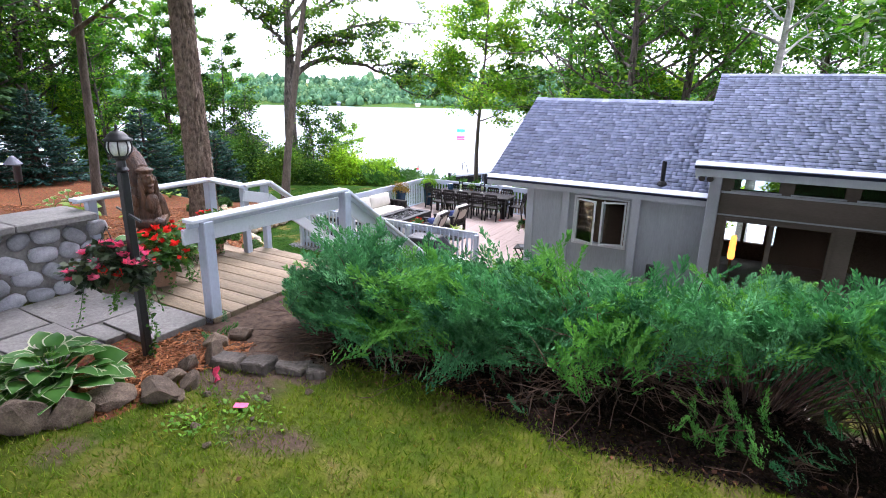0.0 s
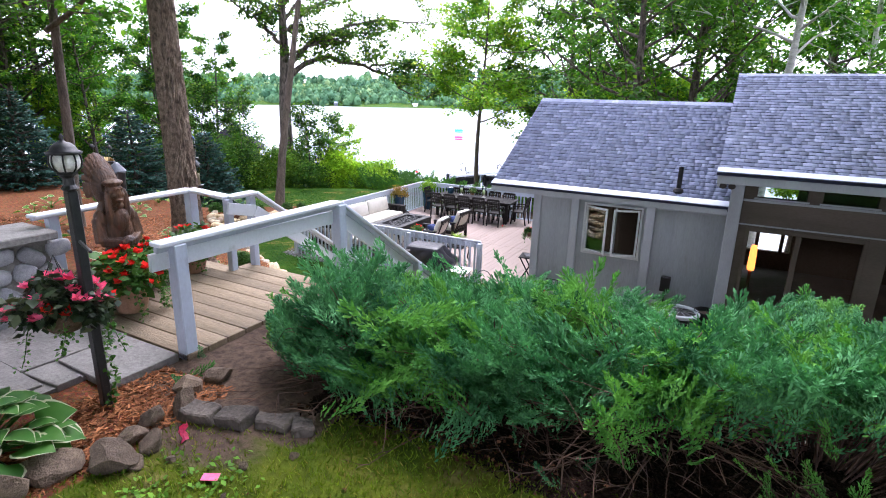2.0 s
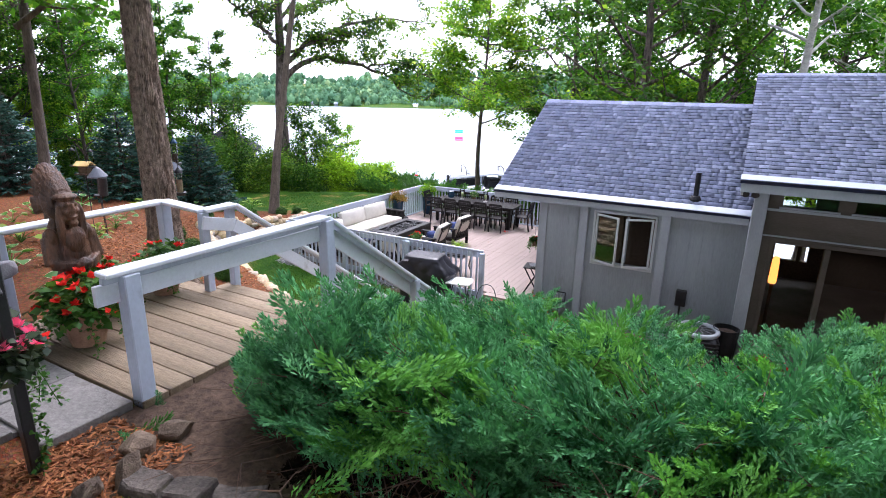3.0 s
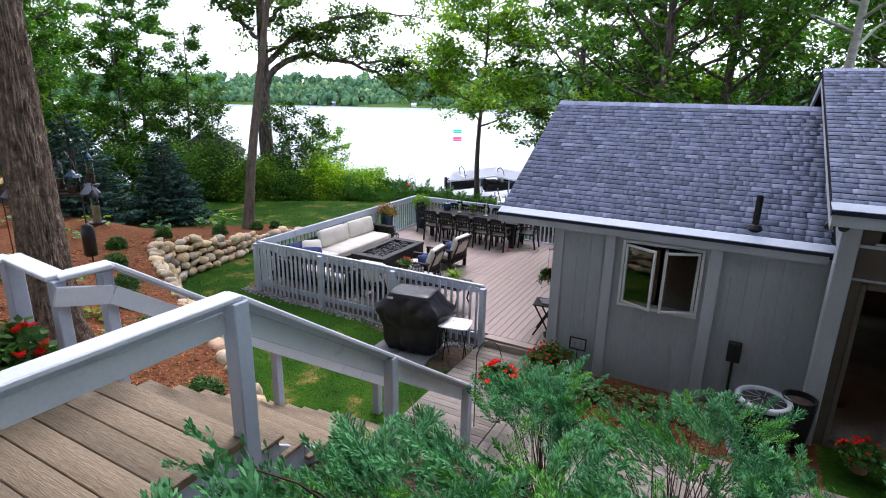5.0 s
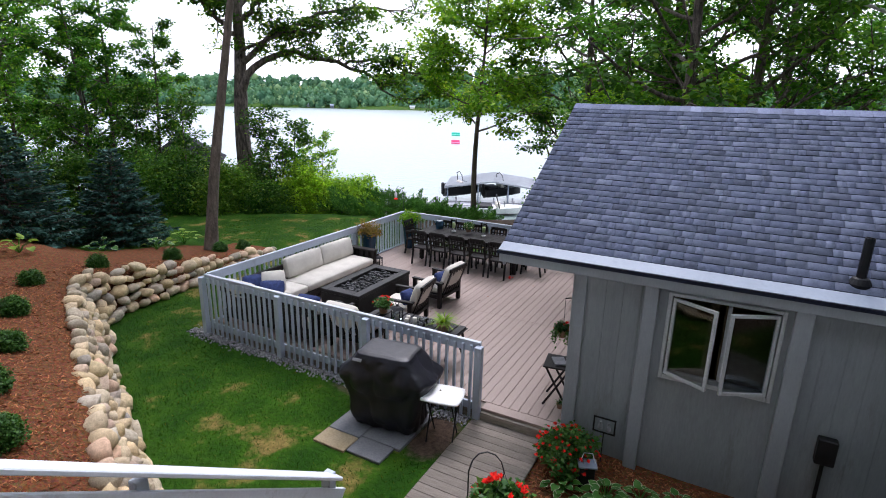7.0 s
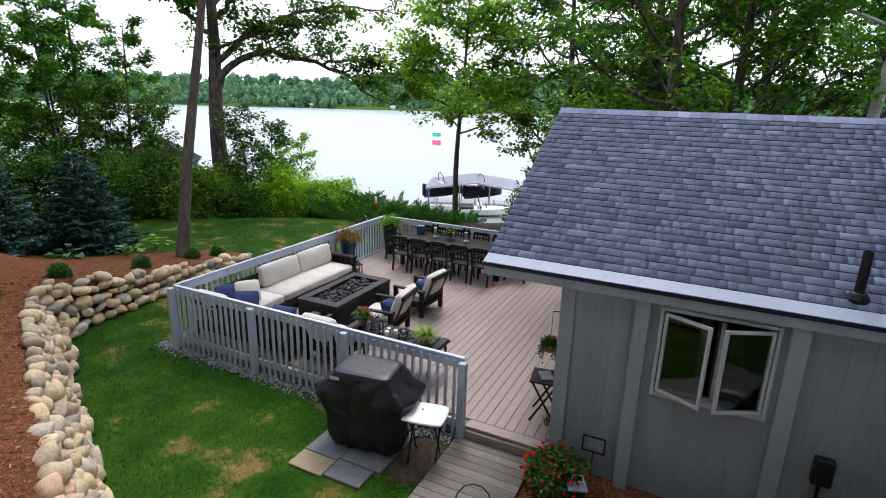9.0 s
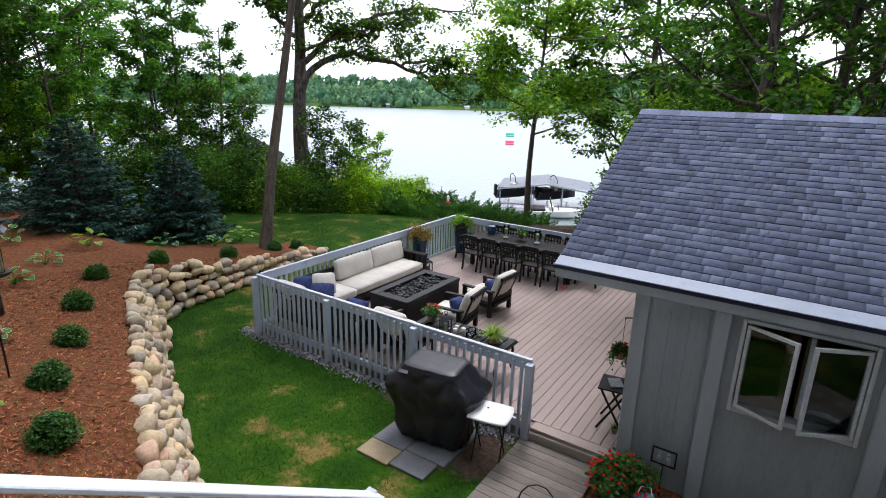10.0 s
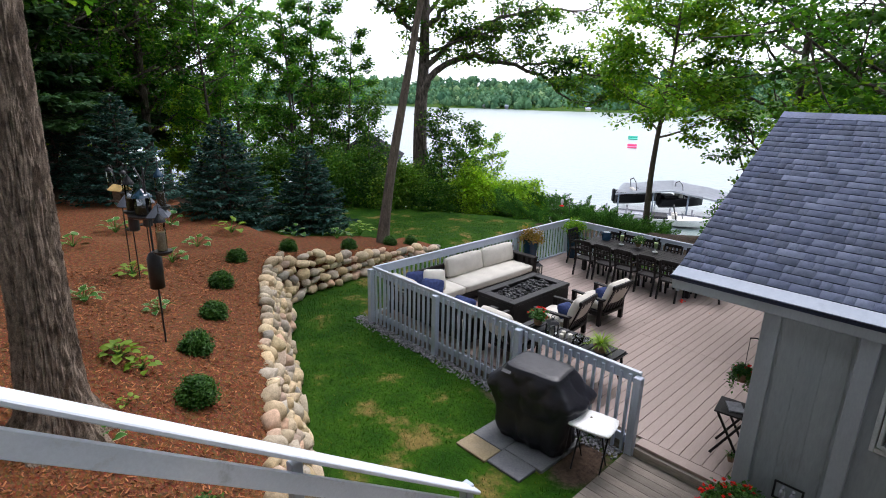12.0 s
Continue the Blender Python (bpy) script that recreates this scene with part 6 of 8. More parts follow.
# flagstone path
paving = thing("pavement", (0, -9.4, UPPER_Z), 0, "grey flagstone path leading to the landing", "path", kind="structure")
slabs = ((-0.9, 0.15, -9.2, -8.37), (0.17, 0.92, -8.98, -8.37), (-0.9, -0.2, -10.1, -9.22), (-0.18, 0.5, -9.75, -9.22), (0.18, 0.62, -9.2, -9.0), (-0.9, -0.3, -11.2, -10.12), (-0.28, 0.25, -11.0, -9.77), (-2.0, -1.55, -10.5, -8.4))
for k, (x0, x1, y0, y1) in enumerate(slabs):
    bm = boxed(x0 + 0.003, x1 - 0.003, y0 + 0.003, y1 - 0.003, 1.9, UPPER_Z + 0.042 + 0.002 * (k % 3), 0.006)
    for q in bm.verts:
        q.co.x += 0.045 * noise.noise(q.co * 2.1 + Vector((k, 0, 0)))
        q.co.y += 0.045 * noise.noise(q.co * 2.3 + Vector((0, k, 3)))
    bm.transform(Matrix.Translation((0, 9.4, -UPPER_Z)))
    part("flagstone", bm, M["flagstone"], paving)
bm = boxed(-0.9, 0.6, -11, -8.4, 1.8, UPPER_Z + 0.02, 0)
bm.transform(Matrix.Translation((0, 9.4, -UPPER_Z)))
part("bedding", bm, M["flagstone"], paving)

# rocks along the front bed
for k, (x, y, s, tall) in enumerate(((1.42, -10.2, 0.36, 1.1), (1.62, -9.98, 0.32, 1.0), (1.6, -9.72, 0.34, 0.9), (1.84, -9.5, 0.3, 0.95), (1.68, -9.3, 0.22, 0.9), (1.88, -9.26, 0.18, 1.3), (1.6, -9.08, 0.2, 1.0), (1.66, -8.86, 0.26, 1.2), (1.44, -8.66, 0.25, 1.1), (1.5, -8.42, 0.22, 0.9), (1.3, -10.45, 0.34, 1.0), (1.95, -9.42, 0.14, 0.8))):
    b = new("rock", ROCKS[k % 6])
    b.matrix_basis = pose(x, y, gz(x, y) + s * 0.16 * tall, 5, -6, k * 71) @ Matrix.Diagonal((s, s, s * tall, 1))
    tagged(b, "weathered brown rock edging the flower bed", "rock", "rocks along the bed")
for k, (x, y, w, turn) in enumerate(((1.84, -8.86, 0.29, 12), (2.11, -8.79, 0.25, 14), (2.37, -8.68, 0.29, 22), (2.59, -8.63, 0.17, 40))):
    bm = boxed(-w * 0.48, w * 0.48, -0.08, 0.08, -0.08, 0.06 if k < 2 else 0.03, 0.012)
    bmesh.ops.subdivide_edges(bm, edges=bm.edges[:], cuts=2, use_grid_fill=True)
    for q in bm.verts:
        q.co += Vector((1, 1, 0.6)) * 0.03 * noise.noise(q.co * 7 + Vector((k * 5, 0, 0)))
    slab = part("edging_stone", bm, M["edge_stone"])
    slab.matrix_basis = pose(x, y, gz(x, y) + 0.03, 3 * math.sin(k), -4 + 2 * k, turn)
    tagged(slab, "flat brown edging stone beside the lawn", "rock", "edging stones")
rs = np.random.default_rng(12)
for k in range(14):
    x, y = 1.5 + rs.uniform(0, 1.3), -9.7 + rs.uniform(0, 0.9)
    b = new("pebble", ROCKS[k % 6])
    b.matrix_basis = pose(x, y, gz(x, y) + 0.01, 0, 0, k * 37) @ Matrix.Scale(rs.uniform(0.03, 0.08), 4)
    tagged(b, "small loose stone on the bare earth", "pebble", "loose pebbles")

# patio slabs under the grill, gravel at the deck's foot
pad = thing("paving_slabs", (-1.15, -1.0, LAWN_Z), 0, "grey and tan paving slabs under the grill", "paving")
for k, (x0, x1, y0, y1) in enumerate(((-1.72, -1.2, -1.58, -1.25), (-1.19, -0.66, -1.54, -1.2), (-1.72, -1.2, -1.24, -0.72), (-1.19, -0.58, -1.19, -0.62), (-1.72, -1.2, -0.71, -0.3), (-1.19, -0.58, -0.61, -0.3))):
    bm = boxed(x0, x1, y0, y1, LAWN_Z - 0.05, LAWN_Z + 0.03, 0.008)
    bm.transform(Matrix.Translation((1.15, 1.0, -LAWN_Z)))
    part("slab", bm, M["tan_stone" if k == 0 else "patio_stone"], pad)


def pebble_strip(n, seed, label):
    r = np.random.default_rng(seed)
    bm = bmesh.new()
    bmesh.ops.create_icosphere(bm, subdivisions=1, radius=0.5)
    for q in bm.verts:
        q.co = Vector((q.co.x, q.co.y * 0.8, q.co.z * 0.6)) * (1 + 0.25 * noise.noise(q.co * 3))
    bm.verts.ensure_lookup_table()
    pv = np.array([q.co[:] for q in bm.verts])
    pf = np.array([[w.index for w in fc.verts] for fc in bm.faces])
    bm.free()
    x = r.uniform(-6.1, -0.1, n)
    y = -0.02 - np.abs(r.normal(0, 0.11, n)).clip(0, 0.3)
    left = r.uniform(0, 1, n) < 0.1
    x, y = np.where(left, -5.85 - np.abs(r.normal(0, 0.12, n)), x), np.where(left, r.uniform(0, 3, n), y)
    z = ground_z(x, y) + r.uniform(0, 0.03, n)
    a = r.uniform(0, 6.28, n)
    rot = frames_from(np.stack([np.cos(a), np.sin(a), r.normal(0, 0.2, n)], 1), r.normal(0, 0.5, n), r.uniform(0.025, 0.06, n))
    v, f = many(pv, pf, rot, np.stack([x, y, z], 1))
    tagged(part("gravel", raw_mesh("gravel", v, f, M["gravel"], True), None), label, "gravel", kind="stuff")


pebble_strip(2600, 17, "grey river gravel along the foot of the deck")


def chips(n, seed):
    """Shredded bark over the mulch beds."""
    r = np.random.default_rng(seed)
    x = np.concatenate([-0.6 - 8.5 * r.uniform(0, 1, n) ** 1.4, r.uniform(0.3, 1.8, n // 8), r.uniform(1.1, 5.0, n // 10)])
    y = np.concatenate([r.uniform(-7, 2.5, n), r.uniform(-9.9, -8.5, n // 8), r.uniform(-1.45, 0, n // 10)])
    ok = (mulch_zone(x, y) > 0.5) & ~((x < 0.92) & (x > -1) & (y < -8.3))
    x, y = x[ok], y[ok]
    m = len(x)
    a = r.uniform(0, 6.28, m)
    rot = frames_from(np.stack([np.cos(a), np.sin(a), r.normal(0, 0.25, m)], 1), r.normal(0, 0.7, m), r.uniform(0.02, 0.055, m))
    v, f = many([(0, -0.14, 0), (1, -0.1, 0.03), (1, 0.12, 0.0), (0, 0.13, 0.04)], LEAF_F, rot, np.stack([x, y, ground_z(x, y) + 0.008], 1))
    tagged(part("bark_mulch", raw_mesh("bark_mulch", v, f, M["mulch_chip"]), None), "loose shredded red-brown bark mulch", "mulch", kind="stuff")


chips(62000, 19)


def litter(n, seed):
    """Dry brown leaves under the junipers and on the grass."""
    r = np.random.default_rng(seed)
    x, y = r.uniform(2.2, 8, n), -8.25 + r.normal(0, 0.12, n)
    x[: n // 20], y[: n // 20] = r.uniform(0.8, 6, n // 20), r.uniform(-10.6, -8.6, n // 20)
    x[n // 2:], y[n // 2:] = 3.55 + r.normal(0, 0.35, n - n // 2), -8.2 + r.normal(0, 0.1, n - n // 2)
    a = r.uniform(0, 6.28, n)
    rot = frames_from(np.stack([np.cos(a), np.sin(a), r.normal(0, 0.3, n)], 1), r.normal(0, 0.5, n), r.uniform(0.02, 0.05, n))
    v, f = many(LEAF_V, LEAF_F, rot, np.stack([x, y, ground_z(x, y) + 0.015], 1))
    tagged(part("dry_leaf_litter", raw_mesh("dry_leaf_litter", v, f, M["dry_leaf"]), None), "scattered dry brown leaves on the earth", "leaf litter", kind="stuff")


litter(620, 23)


def shade_needles(n, seed):
    """Old needles and crumbs under the junipers, coloured near black to carry the shade there."""
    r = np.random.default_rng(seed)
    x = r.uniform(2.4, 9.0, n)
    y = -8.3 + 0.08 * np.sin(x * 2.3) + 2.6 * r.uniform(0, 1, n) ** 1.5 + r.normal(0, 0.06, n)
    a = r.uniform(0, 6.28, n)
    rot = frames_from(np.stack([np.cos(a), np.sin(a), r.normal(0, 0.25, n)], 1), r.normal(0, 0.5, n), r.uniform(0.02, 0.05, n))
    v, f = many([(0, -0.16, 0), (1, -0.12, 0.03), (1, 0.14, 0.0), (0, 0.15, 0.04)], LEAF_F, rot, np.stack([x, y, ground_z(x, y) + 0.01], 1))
    tagged(part("needle_litter", raw_mesh("needle_litter", v, f, M["needle_litter"]), None), "needle litter under the junipers, blackened to carry their shade", "leaf litter", kind="stuff")


shade_needles(90000, 29)


# ---- garden plants in the beds ----
def hosta_leaf_mesh(edge, mid):
    """A broad heart-shaped blade, cupped and drooping, with a pale rim."""
    bm = bmesh.new()
    n, rows = 7, []
    for i in range(n):
        u = i / (n - 1)
        w = 0.46 * math.sin(math.pi * min(1, 0.14 + u * 0.86) ** 0.72) + 0.004
        z = 0.12 * u - 0.34 * u * u
        x = u * (1 - 0.12 * u)
        rows.append([bm.verts.new((x, s * w, z + abs(s) * 0.10 * (1 - u) + 0.012 * math.sin(u * 14 + abs(s) * 4))) for s in (-1, -0.86, 0, 0.86, 1)])
    for a, b in zip(rows, rows[1:]):
        for j in range(4):
            fc = bm.faces.new((a[j], b[j], b[j + 1], a[j + 1]))
            fc.material_index = 1 if j in (0, 3) else 0
    return mesh_of("leaf", bm, [M[mid], M[edge]], True)


HOSTA_A = hosta_leaf_mesh("hosta_edge", "hosta_leaf")
HOSTA_B = hosta_leaf_mesh("lime_leaf", "lime_leaf")


def hosta(at, size, count, seed, me, label, group):
    """A mound of stalked leaves: upright in the heart, arching out and over at the rim."""
    r = np.random.default_rng(seed)
    ob = thing("hosta", at, 0, label, "hosta", group)
    stalks = []
    for k in range(count):
        ring = ((k + 0.5) / count) ** 0.7
        az = math.radians(k * 137.5 + r.normal(0, 12))
        s = size * (0.40 + 0.18 * ring) * r.uniform(0.85, 1.15)
        out, up = size * (0.12 + 0.75 * ring), size * (0.95 - 0.62 * ring) * r.uniform(0.85, 1.1)
        lf = part("leaf", me, None, ob)
        lf.matrix_basis = pose(0, 0, 0, 0, 0, math.degrees(az)) @ pose(out, 0, up, r.normal(0, 14), -(38 - 42 * ring) + r.normal(0, 8), r.normal(0, 14)) @ Matrix.Scale(s, 4)
        tip = np.array([math.cos(az) * out, math.sin(az) * out, up])
        stalks.append((np.array([(0, 0, 0), tip * (0.4, 0.4, 0.65), tip]), np.array([0.012, 0.009, 0.006]) * size * 2.2))
    tagged(tube_part("stalk", stalks, M["hosta_leaf"], ob, 4), kind="stuff")
    return ob


hosta((1.18, -9.86, gz(1.18, -9.86) + 0.02), 0.40, 72, 1, HOSTA_A, "large white-edged hosta in the front bed", "hostas")
hosta((0.98, -10.25, gz(0.98, -10.25) + 0.02), 0.34, 44, 2, HOSTA_A, "large white-edged hosta in the front bed", "hostas")
for k, (x, y, s, n, v) in enumerate(((-7.79, -3.79, 0.26, 18, 1), (-5.92, -4.85, 0.24, 18, 0), (-5.45, -4.06, 0.2, 16, 0), (-3.7, -4.95, 0.2, 22, 1), (-3.45, -4.8, 0.16, 14, 1), (-2.8, -5.12, 0.11, 8, 1), (-8.87, -2.79, 0.34, 10, 0), (-9.95, -1.9, 0.3, 9, 0), (-10.68, -0.78, 0.4, 10, 1), (-12.25, -3.03, 0.4, 10, 0), (-12.4, -1.7, 0.38, 9, 0), (-11.3, 1.3, 0.36, 9, 0), (-10.6, 2.3, 0.36, 10, 0), (-11.0, 3.4, 0.46, 12, 1), (-2.2, -5.45, 0.22, 8, 0), (-10.7, -4.17, 0.34, 8, 0), (-2.3, -6.8, 0.3, 12, 1), (-2.0, -7.2, 0.36, 12, 0), (-3.3, -7.3, 0.34, 12, 0), (-4.6, -6.6, 0.34, 10, 1))):
    hosta((x, y, gz(x, y)), s, n, 10 + k, HOSTA_B if v else HOSTA_A, "lime green hosta planted in the mulch" if v else "small variegated hosta planted in the mulch", "hostas")
for k, (x, y, s, n) in enumerate(((1.5, -0.85, 0.28, 20), (2.0, -0.8, 0.32, 22), (2.35, -0.62, 0.28, 18), (2.75, -0.5, 0.26, 14), (3.1, -0.72, 0.34, 22), (3.45, -0.6, 0.28, 16), (1.85, -1.15, 0.26, 16))):
    hosta((x, y, gz(x, y)), s * 0.8, n, 60 + k, HOSTA_A, "variegated hosta in the bed under the house wall", "hostas by the house")

for k, (x, y, s) in enumerate(((-2.82, -4.46, 0.2), (-3.92, -4.07, 0.18), (-5.2, -3.36, 0.18), (-6.7, -2.65, 0.2), (-8.3, -1.67, 0.19), (-8.75, -0.24, 0.19), (-9.05, 1.68, 0.2), (-9.4, 3.35, 0.18), (-9.45, 4.2, 0.18), (-1.12, -5.02, 0.2))):
    shrub("boxwood", (x, y, gz(x, y) + s * 0.25), s * 0.95, s * 1.05, "box_leaf", 200 + k, "small clipped boxwood ball planted in the mulch", n=420, per=13, size=0.03, clump=0.022, lumps=0.06, category="boxwood", group="boxwoods in the mulch")


def flowers(name, at, size, petal, seed, label, blooms=26, per=60, trail=0, leaf="plant_leaf", holder=None, category="flowers", group="", bloom=0.23, leafy=0.28):
    """A mound of leaves and open blossoms, with its holder as parts."""
    r = np.random.default_rng(seed)
    ob = thing(name, at, 0, label, category, group)
    n = 46
    a, e, k = r.uniform(0, 6.28, n), np.arcsin(r.uniform(-0.1, 1, n)), r.uniform(0.5, 1.0, n)
    c = np.stack([size * k * np.cos(a) * np.cos(e), size * k * np.sin(a) * np.cos(e), size * 0.85 * k * np.sin(e)], 1)
    v, f = leaves(r, c, per // 4, size * 0.16, size * leafy)
    part("foliage", raw_mesh("foliage", v, f, M[leaf]), None, ob)
    petal_v = np.array([(0, 0, 0), (0.5, 0.38, 0.12), (1.0, 0.0, 0.05), (0.5, -0.38, 0.12)])
    m = 8
    for b in range(blooms):
        az, el = r.uniform(0, 6.28), math.asin(r.uniform(0.0, 1))
        p = np.array([math.cos(az) * math.cos(el), math.sin(az) * math.cos(el), 0.9 * math.sin(el)]) * size * r.uniform(0.95, 1.15)
        dirs = np.stack([np.cos(np.arange(m) * 2.4), np.sin(np.arange(m) * 2.4), r.uniform(0.1, 0.9, m)], 1) + p[None] / size * 0.6
        rot = frames_from(dirs, r.normal(0, 0.3, m), size * bloom * r.uniform(0.7, 1.2, m))
        v, f = many(petal_v, LEAF_F, rot, np.tile(p, (m, 1)))
        part("blossom", raw_mesh("blossom", v, f, M[petal if r.uniform() < 0.85 else ("red_petal" if petal == "pink_petal" else petal)]), None, ob)
    if trail:
        paths, tips = [], []
        for t in range(trail):
            az = r.uniform(0, 6.28)
            p = np.array([math.cos(az), math.sin(az), -0.1]) * size * 0.8
            pts, _ = curve(r, p, (math.cos(az) * 0.4, math.sin(az) * 0.4, -1), size * r.uniform(0.7, 1.6), 6, (0, 0, -0.6), 0.1)
            paths.append((pts, np.full(7, 0.003)))
            tips.extend(pts[1:])
        tagged(tube_part("trailing_vine", paths, M["plant_leaf"], ob, 4), kind="stuff")
        v, f = leaves(r, np.array(tips), 7, 0.02, 0.035)
        part("trailing_leaves", raw_mesh("trailing_leaves", v, f, M["plant_leaf"]), None, ob)
    if holder:
        holder(ob, size)
    return ob


def coir_basket(ob, s):
    part("basket", lathe([(0.02, -s * 0.62), (s * 0.34, -s * 0.55), (s * 0.58, -s * 0.3), (s * 0.68, 0.02), (s * 0.62, 0.02), (s * 0.4, -s * 0.2)], 22, False), M["coir"], ob, "brown coir liner")
    for a in (0, 2.09, 4.19):
        tube_part("hanger", [(np.array([(s * 0.68 * math.cos(a), s * 0.68 * math.sin(a), 0), (0, 0, s * 1.5)]), np.array([0.003, 0.003]))], M["lamp_black"], ob, 5)


def clay_pot(ob, s):
    part("pot", lathe([(s * 0.42, -s * 0.95), (s * 0.62, -0.04 * s), (s * 0.68, -0.02 * s), (s * 0.66, 0.08 * s), (s * 0.56, 0.08 * s), (s * 0.5, -0.1 * s)], 22), M["terracotta"], ob, "brown clay pot")


# ---- front bed: lamp post, hanging basket, statue, pots ----
LX, LY, LZ = 1.1, -9.1, 2.03
lamp_post = thing("lamp_post", (LX, LY, LZ), 0, "black post lantern with frosted glass panes, a vine climbing it", "lamp post")
part("post", boxed(-0.033, 0.033, -0.033, 0.033, -0.1, 1.56, 0.008), M["lamp_black"], lamp_post)
part("collar", lathe([(0.036, 1.56), (0.052, 1.575), (0.036, 1.60), (0.034, 1.645), (0.05, 1.665), (0.06, 1.672)], 14), M["lamp_black"], lamp_post)
part("lantern_cage", lathe([(0.06, 1.672), (0.064, 1.682), (0.064, 1.688)], 8), M["lamp_black"], lamp_post)
for k in range(8):
    a = k * math.pi / 4 + 0.2
    tube_part("cage_bar", [(np.array([(q * math.cos(a), q * math.sin(a), z) for q, z in ((0.06, 1.685), (0.085, 1.715), (0.093, 1.75), (0.088, 1.785), (0.076, 1.805))]), np.full(5, 0.006))], M["lamp_black"], lamp_post, 7)
part("globe", lathe([(0.054, 1.687), (0.078, 1.715), (0.086, 1.75), (0.081, 1.785), (0.07, 1.805)], 20), M["white_plastic"], lamp_post, "frosted white glass", True)
part("roof", lathe([(0.10, 1.80), (0.105, 1.812), (0.08, 1.825), (0.072, 1.845), (0.045, 1.87), (0.016, 1.88), (0.01, 1.90), (0.014, 1.91), (0.004, 1.93)], 20), M["lamp_black"], lamp_post, "", True)
part("crossbar", beam((-0.32, 0.10, 1.22), (0.34, -0.11, 1.22), 0.018, 0.018), M["lamp_black"], lamp_post)
rv = np.random.default_rng(4)
vine = np.array([(0.06 * math.cos(t * 5), 0.06 * math.sin(t * 5), t) for t in np.linspace(0, 0.75, 40)])
v, f = leaves(rv, vine, 5, 0.02, 0.04)
part("vine", raw_mesh("vine", v, f, M["plant_leaf"]), None, lamp_post, "small green climbing vine")
flowers("hanging_basket", (LX - 0.2, LY - 0.08, LZ + 0.70), 0.27, "pink_petal", 5, "hanging coir basket of pink and red begonias with bronze leaves", 40, 260, 9, leaf="bronze_leaf", holder=coir_basket, category="hanging basket", bloom=0.24)


def carved_statue():
    """A chainsaw-carved standing figure with a feathered crest, kept as one plain mass."""
    bm = bmesh.new()
    def blob(c, s, rough=0.12, sub=3):
        m = bmesh.new()
        bmesh.ops.create_icosphere(m, subdivisions=sub, radius=1.0)
        for q in m.verts:
            q.co *= 1 + rough * noise.noise(q.co * 2.5 + Vector(c) * 3)
            q.co = Vector((q.co.x * s[0] + c[0], q.co.y * s[1] + c[1], q.co.z * s[2] + c[2]))
        t = bpy.data.meshes.new("tmp")
        m.to_mesh(t)
        m.free()
        bm.from_mesh(t)
        bpy.data.meshes.remove(t)
    def bar(p, q, w, h, up=(0, 0, 1)):
        fm = beam(p, q, w, h, 0.012, up=up)
        t = bpy.data.meshes.new("tmp")
        fm.to_mesh(t)
        fm.free()
        bm.from_mesh(t)
        bpy.data.meshes.remove(t)

    blob((0, 0, 0.32), (0.21, 0.22, 0.40))
    blob((0, 0, 0.80), (0.16, 0.19, 0.30))
    for sy in (-1, 1):
        blob((-0.01, sy * 0.19, 0.97), (0.085, 0.075, 0.10), 0.06)
        bar((-0.01, sy * 0.22, 0.98), (0.05, sy * 0.25, 0.72), 0.12, 0.11, (1, 0, 0))
        bar((0.04, sy * 0.25, 0.73), (0.22, sy * 0.05, 0.70), 0.10, 0.09)
        blob((0.09, sy * 0.115, 1.08), (0.045, 0.04, 0.20), 0.2)
        blob((0.135, sy * 0.04, 1.285), (0.03, 0.032, 0.018), 0.02)
        blob((0.12, sy * 0.055, 1.215), (0.04, 0.035, 0.03), 0.02)
    blob((0.22, 0, 0.72), (0.06, 0.09, 0.06), 0.2)
    blob((0.12, 0, 0.94), (0.075, 0.11, 0.14), 0.05)
    blob((0.05, 0, 1.22), (0.115, 0.10, 0.155), 0.05)
    bar((0.155, 0, 1.29), (0.19, 0, 1.205), 0.035, 0.045, (1, 0, 0))
    blob((0.16, 0, 1.165), (0.03, 0.048, 0.014), 0.02)
    blob((0.14, 0, 1.105), (0.04, 0.05, 0.035), 0.02)
    blob((0.04, 0, 1.345), (0.13, 0.125, 0.035), 0.03)
    for row, count, back, reach in ((0, 19, -0.15, 0.20), (1, 17, -0.27, 0.255)):
        for k in range(count):
            a = math.radians(-118 + 236 * k / (count - 1))
            dy, dz = math.sin(a), math.cos(a)
            root, tip = Vector((0.0 - 0.05 * row, 0.10 * dy, 1.30 + 0.09 * dz)), Vector((back, reach * 0.78 * dy, 1.31 + reach * max(dz, -0.6) * (1.3 if dz > 0 else 1.0)))
            bar(root, tip, 0.062, 0.03, (1, 0, 0))
    blob((-0.12, 0, 1.26), (0.13, 0.15, 0.17), 0.1)
    blob((-0.1, 0, 1.0), (0.1, 0.16, 0.2), 0.15)
    ob = part("statue", mesh_of("statue", bm, M["carved_wood"], False), None)
    fuse = ob.modifiers.new("fuse", "REMESH")
    fuse.mode, fuse.voxel_size = "VOXEL", 0.011
    return ob


statue = carved_statue()
statue.matrix_basis = pose(-0.66, -7.84, UPPER_Z + 0.03, 0, 0, 2) @ Matrix.Diagonal((0.78, 0.8, 0.96, 1))
tagged(statue, "brown carved wooden statue with a feathered crest", "statue")
flowers("flower_pot", (-0.3, -8.0, UPPER_Z + 0.36), 0.32, "red_petal", 6, "clay pot of red begonias with trailing greenery on the landing", 30, 110, 8, holder=clay_pot, category="flower pot", group="flower pots on the landing")
flowers("flower_pot", (-0.85, -7.55, UPPER_Z + 0.32), 0.28, "red_petal", 7, "clay pot of red begonias with trailing greenery on the landing", 24, 100, 8, holder=clay_pot, category="flower pot", group="flower pots on the landing")
